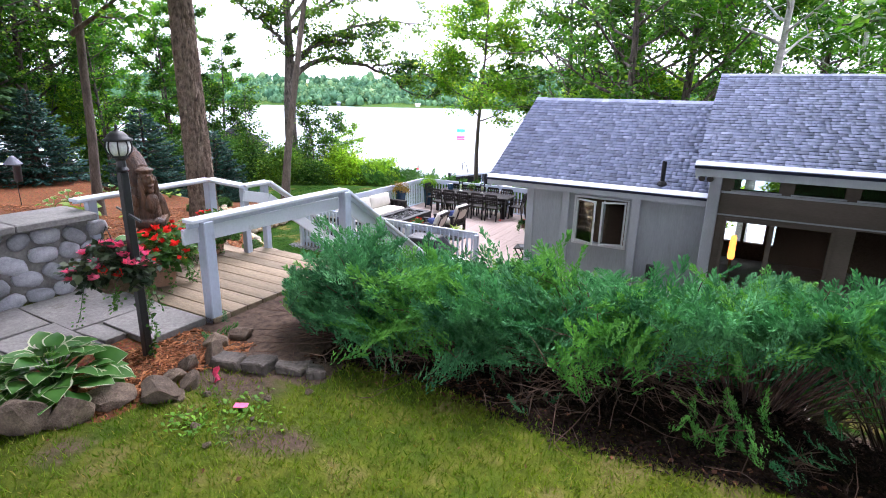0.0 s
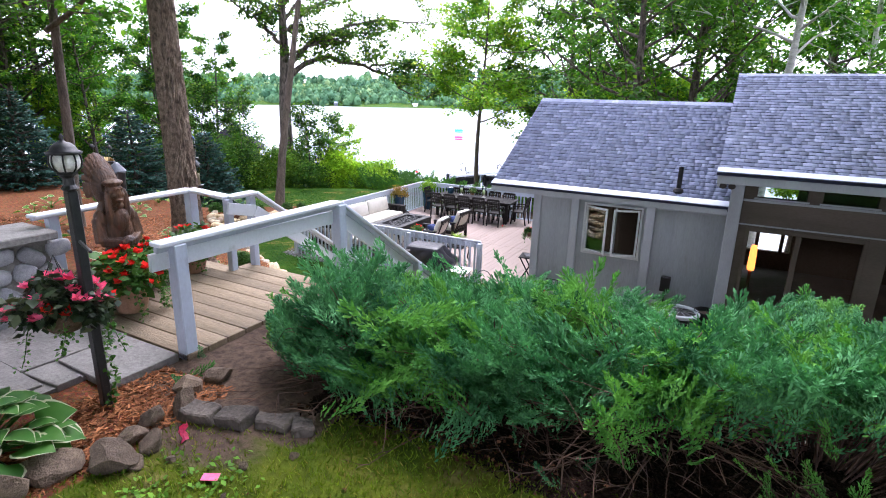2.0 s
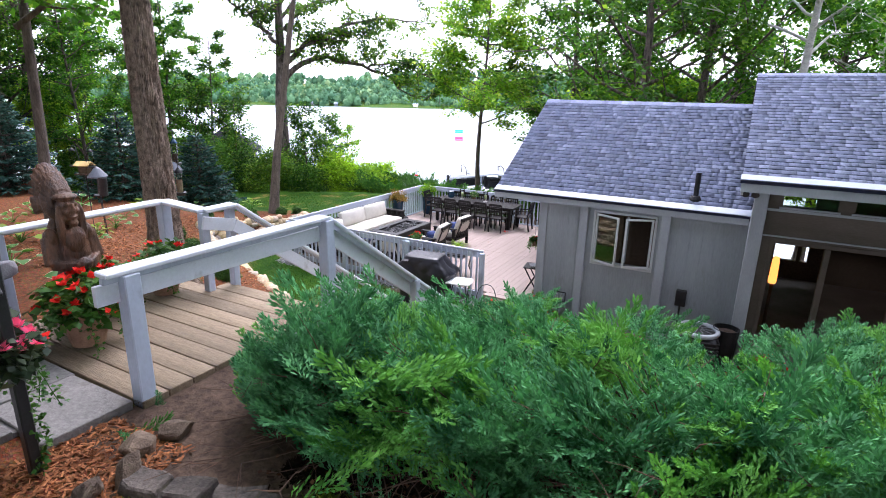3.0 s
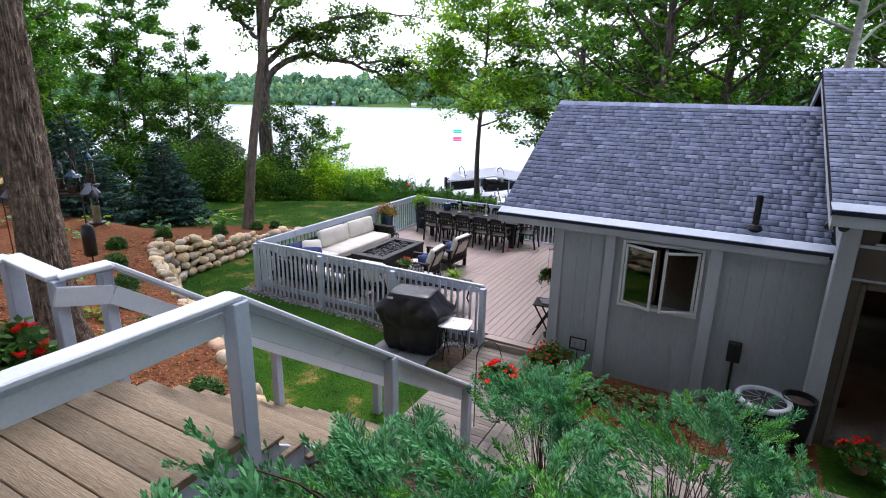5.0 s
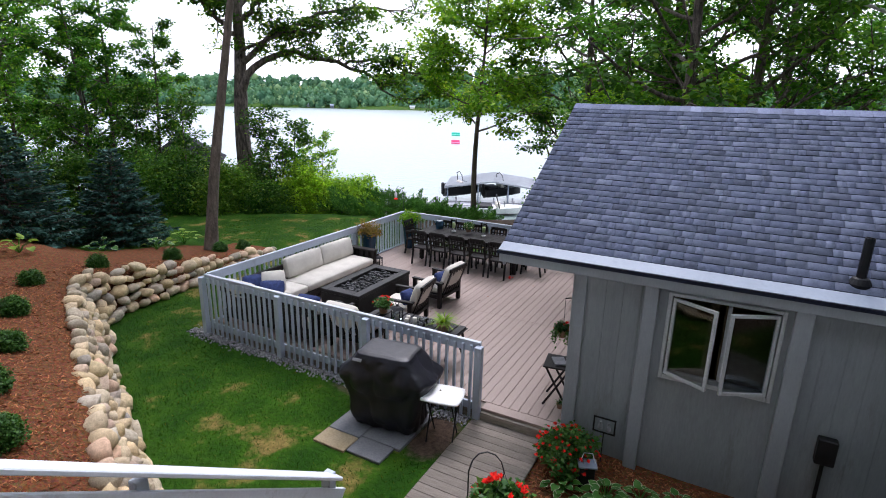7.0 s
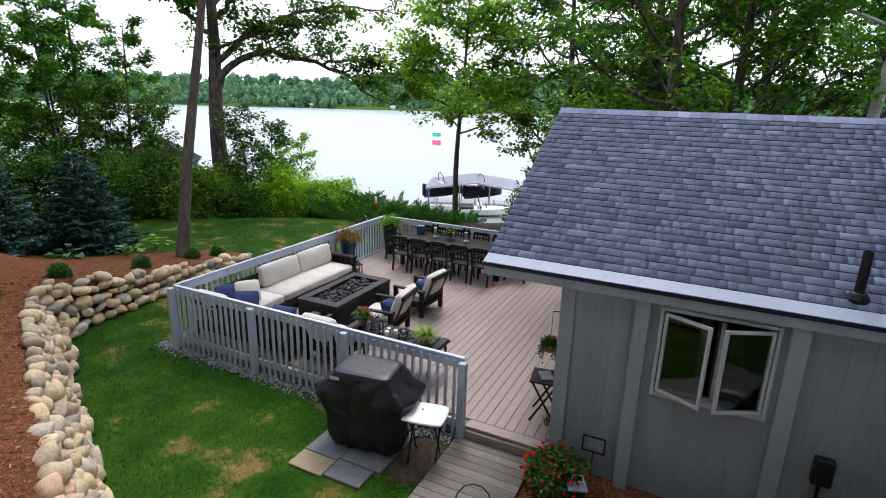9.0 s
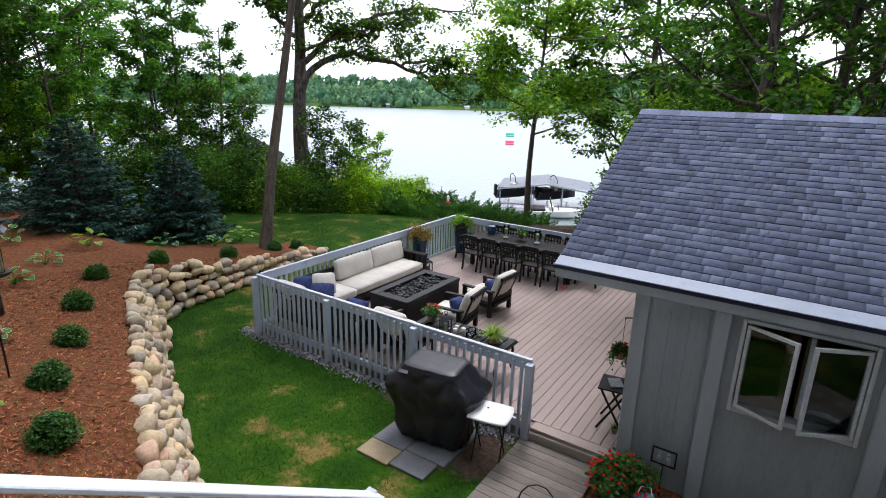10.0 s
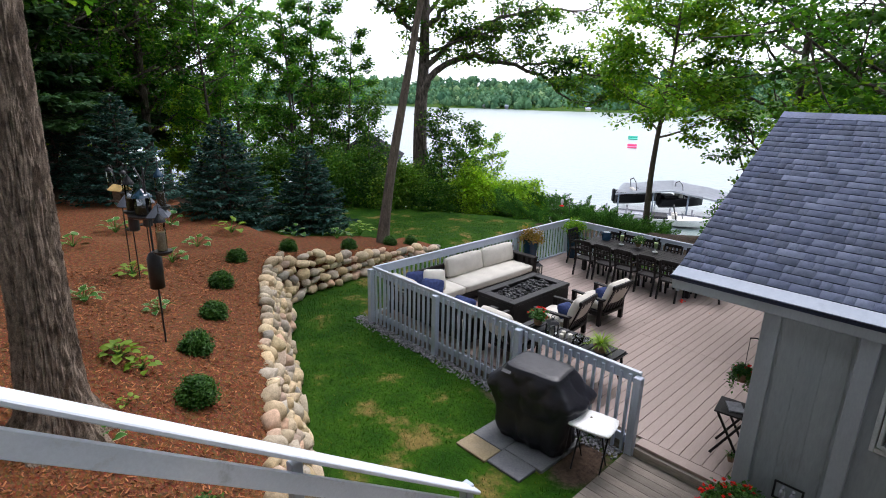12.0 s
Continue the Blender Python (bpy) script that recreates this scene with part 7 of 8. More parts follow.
flowers("flower_pot", (-0.86, -6.85, UPPER_Z + 0.34), 0.30, "red_petal", 8, "clay pot of red flowers and spiky leaves beside the rail", 14, 110, 5, holder=clay_pot, category="flower pot", group="flower pots on the landing")

# pink marker flag and a pink slip on the grass
flag = thing("marker_flag", (1.98, -9.1, gz(1.98, -9.1)), 25, "bright pink plastic marker flag by the rocks", "flag")
bm = bmesh.new()
g = [[bm.verts.new((0.02 * math.sin(j * 2 + i), (i - 1.5) * 0.035 * (1 - 0.12 * j), 0.01 + j * 0.04 + 0.01 * math.sin(i * 2))) for i in range(4)] for j in range(4)]
for a, b in zip(g, g[1:]):
    for i in range(3):
        bm.faces.new((a[i], a[i + 1], b[i + 1], b[i]))
bmesh.ops.solidify(bm, geom=bm.faces, thickness=0.002)
part("cloth", bm, M["pink_flag"], flag)
tube_part("wire", [(np.array([(0, -0.05, -0.05), (0, -0.05, 0.16)]), np.array([0.002, 0.002]))], M["dark_metal"], flag, 5)
slip = part("paper_slip", boxed(-0.05, 0.05, -0.03, 0.03, 0, 0.003, 0.001), M["pink_flag"])
slip.matrix_basis = pose(2.46, -9.28, gz(2.46, -9.28) + 0.03, 3, 2, 30)
tagged(slip, "small bright pink slip lying on the grass", "paper")


# ---- deck furniture ----
def soft(x0, x1, y0, y1, z0, z1, puff=0.03, ease=0.05):
    """A stuffed cushion: rounded edges and a swollen middle."""
    bm = boxed(x0, x1, y0, y1, z0, z1, 0)
    bmesh.ops.subdivide_edges(bm, edges=bm.edges[:], cuts=5, use_grid_fill=True)
    c = Vector(((x0 + x1) / 2, (y0 + y1) / 2, (z0 + z1) / 2))
    h = Vector(((x1 - x0) / 2, (y1 - y0) / 2, (z1 - z0) / 2))
    e = min(ease, h.x, h.y, h.z)
    for q in bm.verts:
        d = q.co - c
        inner = Vector([max(-(h[i] - e), min(h[i] - e, d[i])) for i in range(3)])
        out = d - inner
        if out.length > 1e-6:
            out = out.normalized() * e
        u = [1 - (abs(d[i]) / h[i]) ** 2 for i in range(3)]
        k = min(range(3), key=lambda i: h[i])
        bulge = Vector((0, 0, 0))
        others = [u[i] for i in range(3) if i != k]
        bulge[k] = math.copysign(puff * others[0] * others[1], d[k]) if abs(d[k]) > 1e-6 else 0
        q.co = c + inner + out + bulge + Vector((1, 1, 1)) * 0.004 * noise.noise(q.co * 9)
    return bm


def sectional(at, turn, length, cushions, backs, label, open_from=None):
    """Sofa in dark slatted wood; local x along its length, back at +y."""
    ob = thing("sofa", at, turn, label, "sofa")
    part("seat_frame", boxed(0, length, -0.42, 0.40, 0.12, 0.24, 0.008), M["stain_wood"], ob)
    for x in (0.03, length - 0.11):
        for y in (-0.4, 0.32):
            part("leg", boxed(x, x + 0.08, y, y + 0.08, 0, 0.118, 0.006), M["stain_wood"], ob)
    part("back_rail", boxed(0, length, 0.36, 0.42, 0.62, 0.72, 0.008), M["stain_wood"], ob)
    for i in range(int(length / 0.13)):
        part("back_slat", boxed(0.03 + i * 0.13, 0.10 + i * 0.13, 0.375, 0.405, 0.243, 0.617, 0.004), M["stain_wood"], ob)
    for a, b in cushions:
        part("seat_cushion", soft(a, b, -0.43, 0.3, 0.244, 0.42), M["cushion"], ob, "off-white seat cushion", True)
    for a, b in backs:
        bm = soft(a, b, -0.09, 0.09, 0, 0.46, 0.04, 0.06)
        bm.transform(Matrix.Translation((0, 0.24, 0.41)) @ Matrix.Rotation(radians(-12), 4, "X"))
        part("back_cushion", bm, M["cushion"], ob, "off-white back cushion", True)
    return ob


def arm(ob, x0, x1):
    part("arm_top", boxed(x0, x1, -0.42, 0.42, 0.56, 0.6, 0.008), M["stain_wood"], ob)
    for k in range(5):
        y = -0.4 + k * 0.17
        part("arm_slat", boxed(x0 + 0.03, x1 - 0.03, y, y + 0.1, 0.244, 0.556, 0.004), M["stain_wood"], ob)


sofa_a = sectional((-5.18, 0.98, 0.0), 90, 3.3, [(0.02, 0.78), (0.80, 3.12)], [(0.86, 1.98), (2.0, 3.12)], "long dark wood sofa with off-white cushions along the railing")
arm(sofa_a, 3.14, 3.31)
sofa_b = sectional((-3.25, 0.62, 0.0), 180, 2.3, [(0.19, 1.2), (1.22, 2.28)], [(1.5, 2.25)], "dark wood sofa section with off-white cushions facing the fire table")
arm(sofa_b, 0.0, 0.17)


def throw_pillow(at, turn, tip, material, label, half=0.23):
    ob = part("throw_pillow", soft(-half, half, -0.06, 0.06, -half * 0.95, half * 0.95, 0.05, 0.05), M[material], None, "", True)
    ob.matrix_basis = pose(*at, tip, 0, turn)
    tagged(ob, label, "pillow", "throw pillows")


throw_pillow((-5.02, 1.06, 0.66), 52, -32, "cushion", "off-white throw pillow propped on the sofa")
throw_pillow((-5.28, 0.82, 0.6), 60, -28, "cushion_blue", "navy blue throw pillow propped on the sofa")
throw_pillow((-4.75, 0.74, 0.60), 34, -38, "cushion_blue", "navy blue throw pillow propped on the sofa")
throw_pillow((-3.78, 0.62, 0.54), 8, -40, "cushion_blue", "navy blue throw pillow propped on the sofa")


def club_chair(at, turn, label, pillow=True):
    """Deep lounge chair: flat arms, slatted reclined back; faces -x."""
    ob = thing("lounge_chair", at, turn, label, "lounge chair", "lounge chairs by the fire table")
    for y in (-0.42, 0.34):
        part("arm", boxed(-0.42, 0.34, y, y + 0.085, 0.54, 0.575, 0.006), M["stain_wood"], ob)
        part("front_leg", boxed(-0.41, -0.33, y + 0.005, y + 0.08, 0, 0.538, 0.006), M["stain_wood"], ob)
        part("back_leg", boxed(0.22, 0.30, y + 0.005, y + 0.08, 0, 0.538, 0.006), M["stain_wood"], ob)
        part("side_rail", boxed(-0.33, 0.22, y + 0.02, y + 0.065, 0.2, 0.29, 0.004), M["stain_wood"], ob)
    part("seat_frame", boxed(-0.40, 0.33, -0.335, 0.335, 0.22, 0.28, 0.006), M["stain_wood"], ob)
    for k in range(6):
        y = -0.3 + k * 0.108
        part("back_slat", beam((0.27, y + 0.03, 0.26), (0.50, y + 0.03, 0.86), 0.065, 0.022, 0.003, up=(1, 0, 0)), M["stain_wood"], ob)
    part("back_rail", boxed(0.45, 0.50, -0.33, 0.33, 0.80, 0.88, 0.006), M["stain_wood"], ob)
    part("seat_cushion", soft(-0.41, 0.24, -0.33, 0.33, 0.283, 0.44), M["cushion"], ob, "off-white seat cushion", True)
    bm = soft(-0.08, 0.08, -0.33, 0.33, 0, 0.52, 0.04, 0.06)
    bm.transform(Matrix.Translation((0.235, 0, 0.41)) @ Matrix.Rotation(radians(20), 4, "Y"))
    part("back_cushion", bm, M["cushion"], ob, "off-white back cushion", True)
    return ob


club_chair((-2.52, 2.06, 0.0), 6, "dark wood lounge chair with off-white cushions")
club_chair((-2.5, 3.36, 0.0), -4, "dark wood lounge chair with off-white cushions")
club_chair((-2.72, 0.72, 0.0), -90, "dark wood lounge chair with off-white cushions backing onto the railing")
for at, tn in (((-2.42, 1.95, 0.56), 80), ((-2.4, 3.25, 0.56), 75)):
    throw_pillow(at, tn, -20, "cushion_blue", "small navy pillow on a lounge chair", 0.15)

fire = thing("fire_table", (-3.6, 2.26, 0.0), 0, "low black rectangular fire table filled with lava rock", "fire table")
bm = boxed(-0.46, 0.46, -0.91, 0.91, 0.06, 0.545, 0.012)
part("body", bm, M["firebox"], fire)
part("plinth", boxed(-0.4, 0.4, -0.84, 0.84, 0.0, 0.058, 0), M["firebox"], fire)
for x0, x1, y0, y1 in ((-0.47, -0.30, -0.92, 0.92), (0.30, 0.47, -0.92, 0.92), (-0.30, 0.30, -0.92, -0.72), (-0.30, 0.30, 0.72, 0.92)):
    part("rim", boxed(x0, x1, y0, y1, 0.548, 0.62, 0.006), M["firebox"], fire)
LAVA = [stone_mesh("lava_rock", k + 70, M["lava"], (1, 0.9, 0.8), 0.5, 1) for k in range(4)]
rl = np.random.default_rng(3)
for k in range(150):
    ob = part("lava_rock", LAVA[k % 4], None, fire)
    ob.matrix_basis = pose(rl.uniform(-0.27, 0.27), rl.uniform(-0.68, 0.68), 0.575 + rl.uniform(-0.01, 0.025), rl.uniform(0, 360), 0, rl.uniform(0, 360)) @ Matrix.Scale(rl.uniform(0.06, 0.10), 4)

table = thing("dining_table", (-3.1, 6.32, 0.0), 0, "long dark slatted outdoor dining table", "dining table")
for k in range(7):
    part("top_board", boxed(-1.5, 1.5, -0.49 + k * 0.14, -0.355 + k * 0.14, 0.71, 0.745, 0.004), M["stain_wood"], table)
part("apron", boxed(-1.4, 1.4, -0.42, 0.42, 0.62, 0.708, 0), M["stain_wood"], table)
for x in (-1.4, 1.3):
    for y in (-0.44, 0.34):
        part("leg", boxed(x, x + 0.1, y, y + 0.1, 0, 0.618, 0.008), M["stain_wood"], table)


def dining_chair():
    """Cast dark chair with a pierced back; faces +y."""
    ob = thing("dining_chair", (-4.2, 5.62, 0), 0, "dark outdoor dining chair with a pierced lattice back", "dining chair", "chairs round the dining table")
    part("seat", boxed(-0.24, 0.24, -0.22, 0.24, 0.42, 0.46, 0.012), M["stain_wood"], ob)
    for x in (-0.23, 0.185):
        part("front_leg", beam((x + 0.022, 0.2, 0.42), (x + 0.022, 0.24, 0), 0.04, 0.04), M["stain_wood"], ob)
        part("back_post", beam((x + 0.022, -0.28, 0), (x + 0.022, -0.2, 0.45), 0.04, 0.04), M["stain_wood"], ob)
        part("back_post", beam((x + 0.022, -0.2, 0.45), (x + 0.022, -0.3, 0.93), 0.04, 0.04), M["stain_wood"], ob)
        part("armrest", beam((x + 0.022, -0.24, 0.66), (x + 0.022, 0.18, 0.64), 0.045, 0.03), M["stain_wood"], ob)
        part("arm_post", boxed(x + 0.005, x + 0.04, 0.14, 0.175, 0.46, 0.63), M["stain_wood"], ob)
    for z0, z1 in ((0.56, 0.60), (0.68, 0.72), (0.78, 0.81), (0.87, 0.945)):
        y = -0.2 - (z0 - 0.45) * 0.208
        part("back_rail", boxed(-0.19, 0.19, y - 0.016, y + 0.012, z0, z1, 0.004), M["stain_wood"], ob)
    for x in (-0.13, -0.045, 0.04, 0.12):
        part("back_bar", beam((x, -0.222, 0.58), (x, -0.29, 0.9), 0.03, 0.018, 0.003), M["stain_wood"], ob)
    return ob


dc = dining_chair()
for k in range(1, 5):
    copy_thing(dc, pose(-4.2 + k * 0.55, 5.62 + 0.02 * math.sin(k * 3), 0, 0, 0, 2 * math.sin(k * 5)))
for k in range(5):
    copy_thing(dc, pose(-4.2 + k * 0.55, 7.0 - 0.5, 0, 0, 0, 180))
copy_thing(dc, pose(-4.82, 6.3, 0, 0, 0, -88))
copy_thing(dc, pose(-1.38, 6.28, 0, 0, 0, 92))


def hurricane(at, label):
    ob = thing("candle_holder", at, 0, label, "candle holder", "candles on the dining table")
    part("foot", lathe([(0.07, 0), (0.07, 0.012), (0.018, 0.03), (0.018, 0.09), (0.05, 0.10)], 18), M["white_plastic"], ob, "pale glass foot", True)
    part("chimney", lathe([(0.07, 0.10), (0.085, 0.2), (0.08, 0.3), (0.095, 0.34), (0.09, 0.34), (0.075, 0.3), (0.08, 0.2), (0.066, 0.10)], 20, False), M["clear_glass"], ob, "clear glass chimney", True)
    part("candle", lathe([(0.05, 0.102), (0.05, 0.24), (0.01, 0.245)], 16), M["pale_wax"], ob, "pale yellow-green pillar candle")


hurricane((-3.75, 6.45, 0.746), "glass hurricane with a yellow candle on the dining table")
hurricane((-2.85, 6.45, 0.746), "glass hurricane with a yellow candle on the dining table")
flowers("table_plant", (-3.3, 6.45, 0.93), 0.14, "hosta_edge", 41, "small potted plant with white flowers on the table", 12, 70, 0, holder=clay_pot, category="potted plant")
bucket = thing("watering_can", (-4.25, 6.55, 0.746), 0, "dark teal watering can on the dining table", "watering can")
part("body", lathe([(0.10, 0), (0.12, 0.1), (0.105, 0.22), (0.09, 0.22)], 18), M["blue_glaze"], bucket)
tube_part("handle", [(np.array([(0.1, 0, 0.05), (0.19, 0, 0.12), (0.1, 0, 0.2)]), np.full(3, 0.01))], M["blue_glaze"], bucket, 7)
tube_part("spout", [(np.array([(-0.1, 0, 0.08), (-0.2, 0, 0.2)]), np.array([0.015, 0.01]))], M["blue_glaze"], bucket, 7)


def tuft(name, at, size, leaf, seed, label, n=70, category="potted plant", holder=None):
    """A fountain of narrow arching leaves."""
    r = np.random.default_rng(seed)
    ob = thing(name, at, 0, label, category)
    vs, fs, b = [], [], 0
    for k in range(n):
        az, el = r.uniform(0, 6.28), r.uniform(0.5, 1.4)
        pts, _ = curve(r, (0, 0, 0), (math.cos(az) * math.cos(el), math.sin(az) * math.cos(el), math.sin(el)), size * r.uniform(0.7, 1.15), 5, (math.cos(az) * 0.8, math.sin(az) * 0.8, -0.9), 0.05)
        s = np.array([-math.sin(az), math.cos(az), 0])
        for i, p in enumerate(pts):
            w = size * 0.045 * (1 - i / 5.3)
            vs += [p - s * w, p + s * w]
        fs += [(b + 2 * i, b + 2 * i + 1, b + 2 * i + 3, b + 2 * i + 2) for i in range(5)]
        b += 12
    part("foliage", raw_mesh("foliage", np.array(vs), np.array(fs), M[leaf]), None, ob)
    if holder:
        holder(ob, size * 0.6)
    return ob


def urn_plant(at, label, seed, leaf):
    sz = 0.27
    return shrub("potted_shrub", at, sz, 0.28, leaf, seed, label, n=90, per=16, size=0.05, clump=0.05, category="potted plant", group="planters in the deck corners", stems=False)


for k, (x, y, leaf) in enumerate(((-5.36, 4.75, "rust_leaf"), (-5.3, 6.65, "bright_leaf"))):
    ob = urn_plant((x, y, 0.78), "bushy rust and green plant in a tall dark blue pot" if k == 0 else "bushy green plant in a tall dark pot", 300 + k, leaf)
    part("pot", lathe([(0.11, -0.78), (0.14, -0.74), (0.16, -0.4), (0.2, 0.0), (0.22, 0.06), (0.18, 0.06)], 20), M["blue_glaze"], ob, "dark glazed pot")


def lantern_box(at, s, label, group=""):
    ob = thing("lantern", at, 12, label, "lantern", group)
    part("base", boxed(-s / 2, s / 2, -s / 2, s / 2, 0, s * 0.12, 0.004), M["dark_metal"], ob)
    for x in (-1, 1):
        for y in (-1, 1):
            part("bar", boxed(x * s * 0.44 - 0.008, x * s * 0.44 + 0.008, y * s * 0.44 - 0.008, y * s * 0.44 + 0.008, s * 0.12, s * 1.25, 0), M["dark_metal"], ob)
    part("glass", boxed(-s * 0.4, s * 0.4, -s * 0.4, s * 0.4, s * 0.13, s * 1.24, 0), M["clear_glass"], ob)
    part("candle", lathe([(s * 0.2, s * 0.14), (s * 0.2, s * 0.7)], 12), M["cushion"], ob)
    part("roof", lathe([(s * 0.78, s * 1.25), (s * 0.45, s * 1.5), (s * 0.15, s * 1.6), (s * 0.14, s * 1.75)], 4), M["dark_metal"], ob)
    tube_part("ring", [(np.array([(s * 0.16 * math.cos(t), 0, s * 1.85 + s * 0.16 * math.sin(t)) for t in np.linspace(0, 6.28, 12)]), np.full(12, 0.006))], M["dark_metal"], ob, 5)
    return ob


lantern_box((-5.0, 4.62, 0.0), 0.2, "black metal floor lantern beside the sofa")

console = thing("console_table", (-1.68, 0.92, 0.0), 0, "dark slatted table with curved legs behind the railing", "table")
for k in range(12):
    part("top_slat", boxed(-0.87 + k * 0.146, -0.745 + k * 0.146, -0.3, 0.33, 0.55, 0.575, 0.003), M["dark_metal"], console)
part("top_frame", boxed(-0.88, 0.88, -0.32, 0.35, 0.525, 0.547, 0.004), M["dark_metal"], console)
for x in (-0.8, 0.8):
    for y in (-0.26, 0.28):
        tube_part("leg", [(np.array([(x, y, 0.53), (x * 1.03, y * 1.02, 0.4), (x * 0.97, y * 0.98, 0.18), (x * 1.06, y * 1.06, 0.0)]), np.array([0.022, 0.024, 0.017, 0.015]))], M["dark_metal"], console, 8)
TZ = 0.576
flowers("flower_pot", (-2.32, 0.98, TZ + 0.17), 0.15, "red_petal", 44, "small pot of red flowers on the slatted table", 16, 60, 0, holder=clay_pot, category="flower pot")
lantern_box((-1.95, 0.86, TZ), 0.17, "black metal lantern on the slatted table")
for k, (x, y, h) in enumerate(((-1.72, 0.8, 0.11), (-1.6, 0.86, 0.13), (-1.78, 0.95, 0.09))):
    c = part("candle", lathe([(0.035, 0), (0.036, h), (0.03, h + 0.004), (0.004, h - 0.006)], 16), M["cushion"], None, "", True)
    c.matrix_basis = pose(x, y, TZ)
    tagged(c, "cream pillar candle on the slatted table", "candle", "candles on the slatted table")
for k, (x, y) in enumerate(((-1.45, 0.82), (-1.36, 0.95), (-1.52, 1.0))):
    c = part("glass_bowl", lathe([(0.04, 0), (0.07, 0.05), (0.075, 0.09), (0.068, 0.09), (0.05, 0.03), (0.0005, 0.015)], 16, False), M["clear_glass"], None, "", True)
    c.matrix_basis = pose(x, y, TZ)
    tagged(c, "clear glass bowl on the slatted table", "bowl", "glass bowls")
tuft("potted_fern", (-1.1, 0.95, TZ + 0.1), 0.30, "lime_leaf", 46, "lime green fern in a low pot on the table", 110, holder=clay_pot)
petals = part("fallen_blossom", raw_mesh("fallen_blossom", *many(LEAF_V, LEAF_F, frames_from(rl.normal(0, 1, (14, 3)) * (1, 1, 0.2), rl.normal(0, 0.4, 14), np.full(14, 0.07)), rl.normal(0, 0.04, (14, 3)) * (1, 1, 0) + (0, 0, 0.015)), M["red_petal"]), None)
petals.matrix_basis = pose(-1.74, 5.6, 0.0)
tagged(petals, "fallen red blossom lying on the deck boards", "blossom")

fold = thing("folding_table", (0.93, 0.74, 0.0), 8, "small brown wooden folding side table by the house", "side table")
part("top", boxed(-0.2, 0.2, -0.22, 0.22, 0.6, 0.622, 0.006), M["stain_wood"], fold)
for y in (-0.19, 0.17):
    part("leg", beam((-0.17, y, 0), (0.17, y, 0.6), 0.022, 0.03), M["stain_wood"], fold)
    part("leg", beam((0.17, y + 0.025, 0), (-0.17, y + 0.025, 0.6), 0.022, 0.03), M["stain_wood"], fold)
book = part("magazine", boxed(-0.09, 0.09, -0.12, 0.12, 0, 0.02, 0.002), M["pale_stone"])
book.matrix_basis = pose(0.93, 0.74, 0.6225, 0, 0, 30)
tagged(book, "pale folded magazine on the side table", "magazine")
tuft("potted_plant", (1.06, 0.46, 0.12), 0.12, "plant_leaf", 47, "small round pot with a plant on the deck", 40, holder=clay_pot)
flowers("wall_planter", (1.04, 0.36, 1.30), 0.11, "red_petal", 48, "small hanging planter of red flowers at the house corner", 12, 120, 9, holder=clay_pot, category="planter")
bracket = thing("wall_bracket", (1.185, 0.36, 1.75), 0, "dark iron bracket on the house wall", "bracket")
part("plate", boxed(-0.012, 0.0, -0.03, 0.03, -0.14, 0.03, 0.003), M["dark_metal"], bracket)
tube_part("arm", [(np.array([(-0.01, 0, 0), (-0.08, 0, 0.02), (-0.15, 0, 0.0)]), np.full(3, 0.008))], M["dark_metal"], bracket, 6)
tube_part("wire", [(np.array([(-0.145, 0, 0.0), (-0.145, 0, -0.36)]), np.full(2, 0.003))], M["dark_metal"], bracket, 5)


# ---- grill and side table on the lawn ----
def covered_grill():
    ob = thing("grill", (-1.08, -0.66, LAWN_Z + 0.05), 8, "barbecue grill under a draped black vinyl cover", "grill")
    bm = bmesh.new()
    prof = [(0.44, 0.29, 0.0), (0.47, 0.31, 0.2), (0.54, 0.33, 0.45), (0.63, 0.36, 0.68), (0.67, 0.37, 0.76), (0.64, 0.365, 0.81), (0.50, 0.34, 0.93), (0.41, 0.31, 1.03), (0.39, 0.28, 1.075), (0.35, 0.22, 1.095), (0.05, 0.03, 1.10)]
    n, rings = 132, []
    hs = np.linspace(0, len(prof) - 1, 52)
    for hx, hy, z in zip(*[np.interp(hs, range(len(prof)), [p[k] for p in prof]) for k in range(3)]):
        ring = []
        for i in range(n):
            a = 2 * math.pi * i / n
            c, s = math.cos(a), math.sin(a)
            k = (abs(c) ** 7 + abs(s) ** 7) ** (-1 / 7)
            q = Vector((c * k * hx * 3.4, s * k * hy * 3.4, z * 2.2))
            crease = 1.25 * abs(noise.noise(q * 0.95)) + 0.25 * abs(noise.noise(q * 2.7 + Vector((4, 0, 0))))
            hang = 0.022 * math.sin(i * 0.62 + z * 2) * max(0.0, 0.75 - z)
            push = hang + 0.085 * (crease - 0.25) * (0.2 if z > 1.0 else 1.0)
            ring.append(bm.verts.new((hx * c * k + c * push, hy * s * k + s * push, z - (0.025 * crease if 0.1 < z < 1.0 else 0))))
        rings.append(ring)
    for a, b in zip(rings, rings[1:]):
        for i in range(n):
            bm.faces.new((a[i], a[(i + 1) % n], b[(i + 1) % n], b[i]))
    bm.faces.new(rings[-1])
    part("cover", bm, M["grill_cover"], ob, "black vinyl cover with folds", True)
    badge = part("badge", boxed(-0.09, 0.05, -0.003, 0.003, -0.022, 0.022, 0.001), M["pale_stone"], ob, "small pale sewn badge")
    badge.matrix_basis = pose(-0.32, -0.32, 1.0, -32, 0, -2)
    return ob


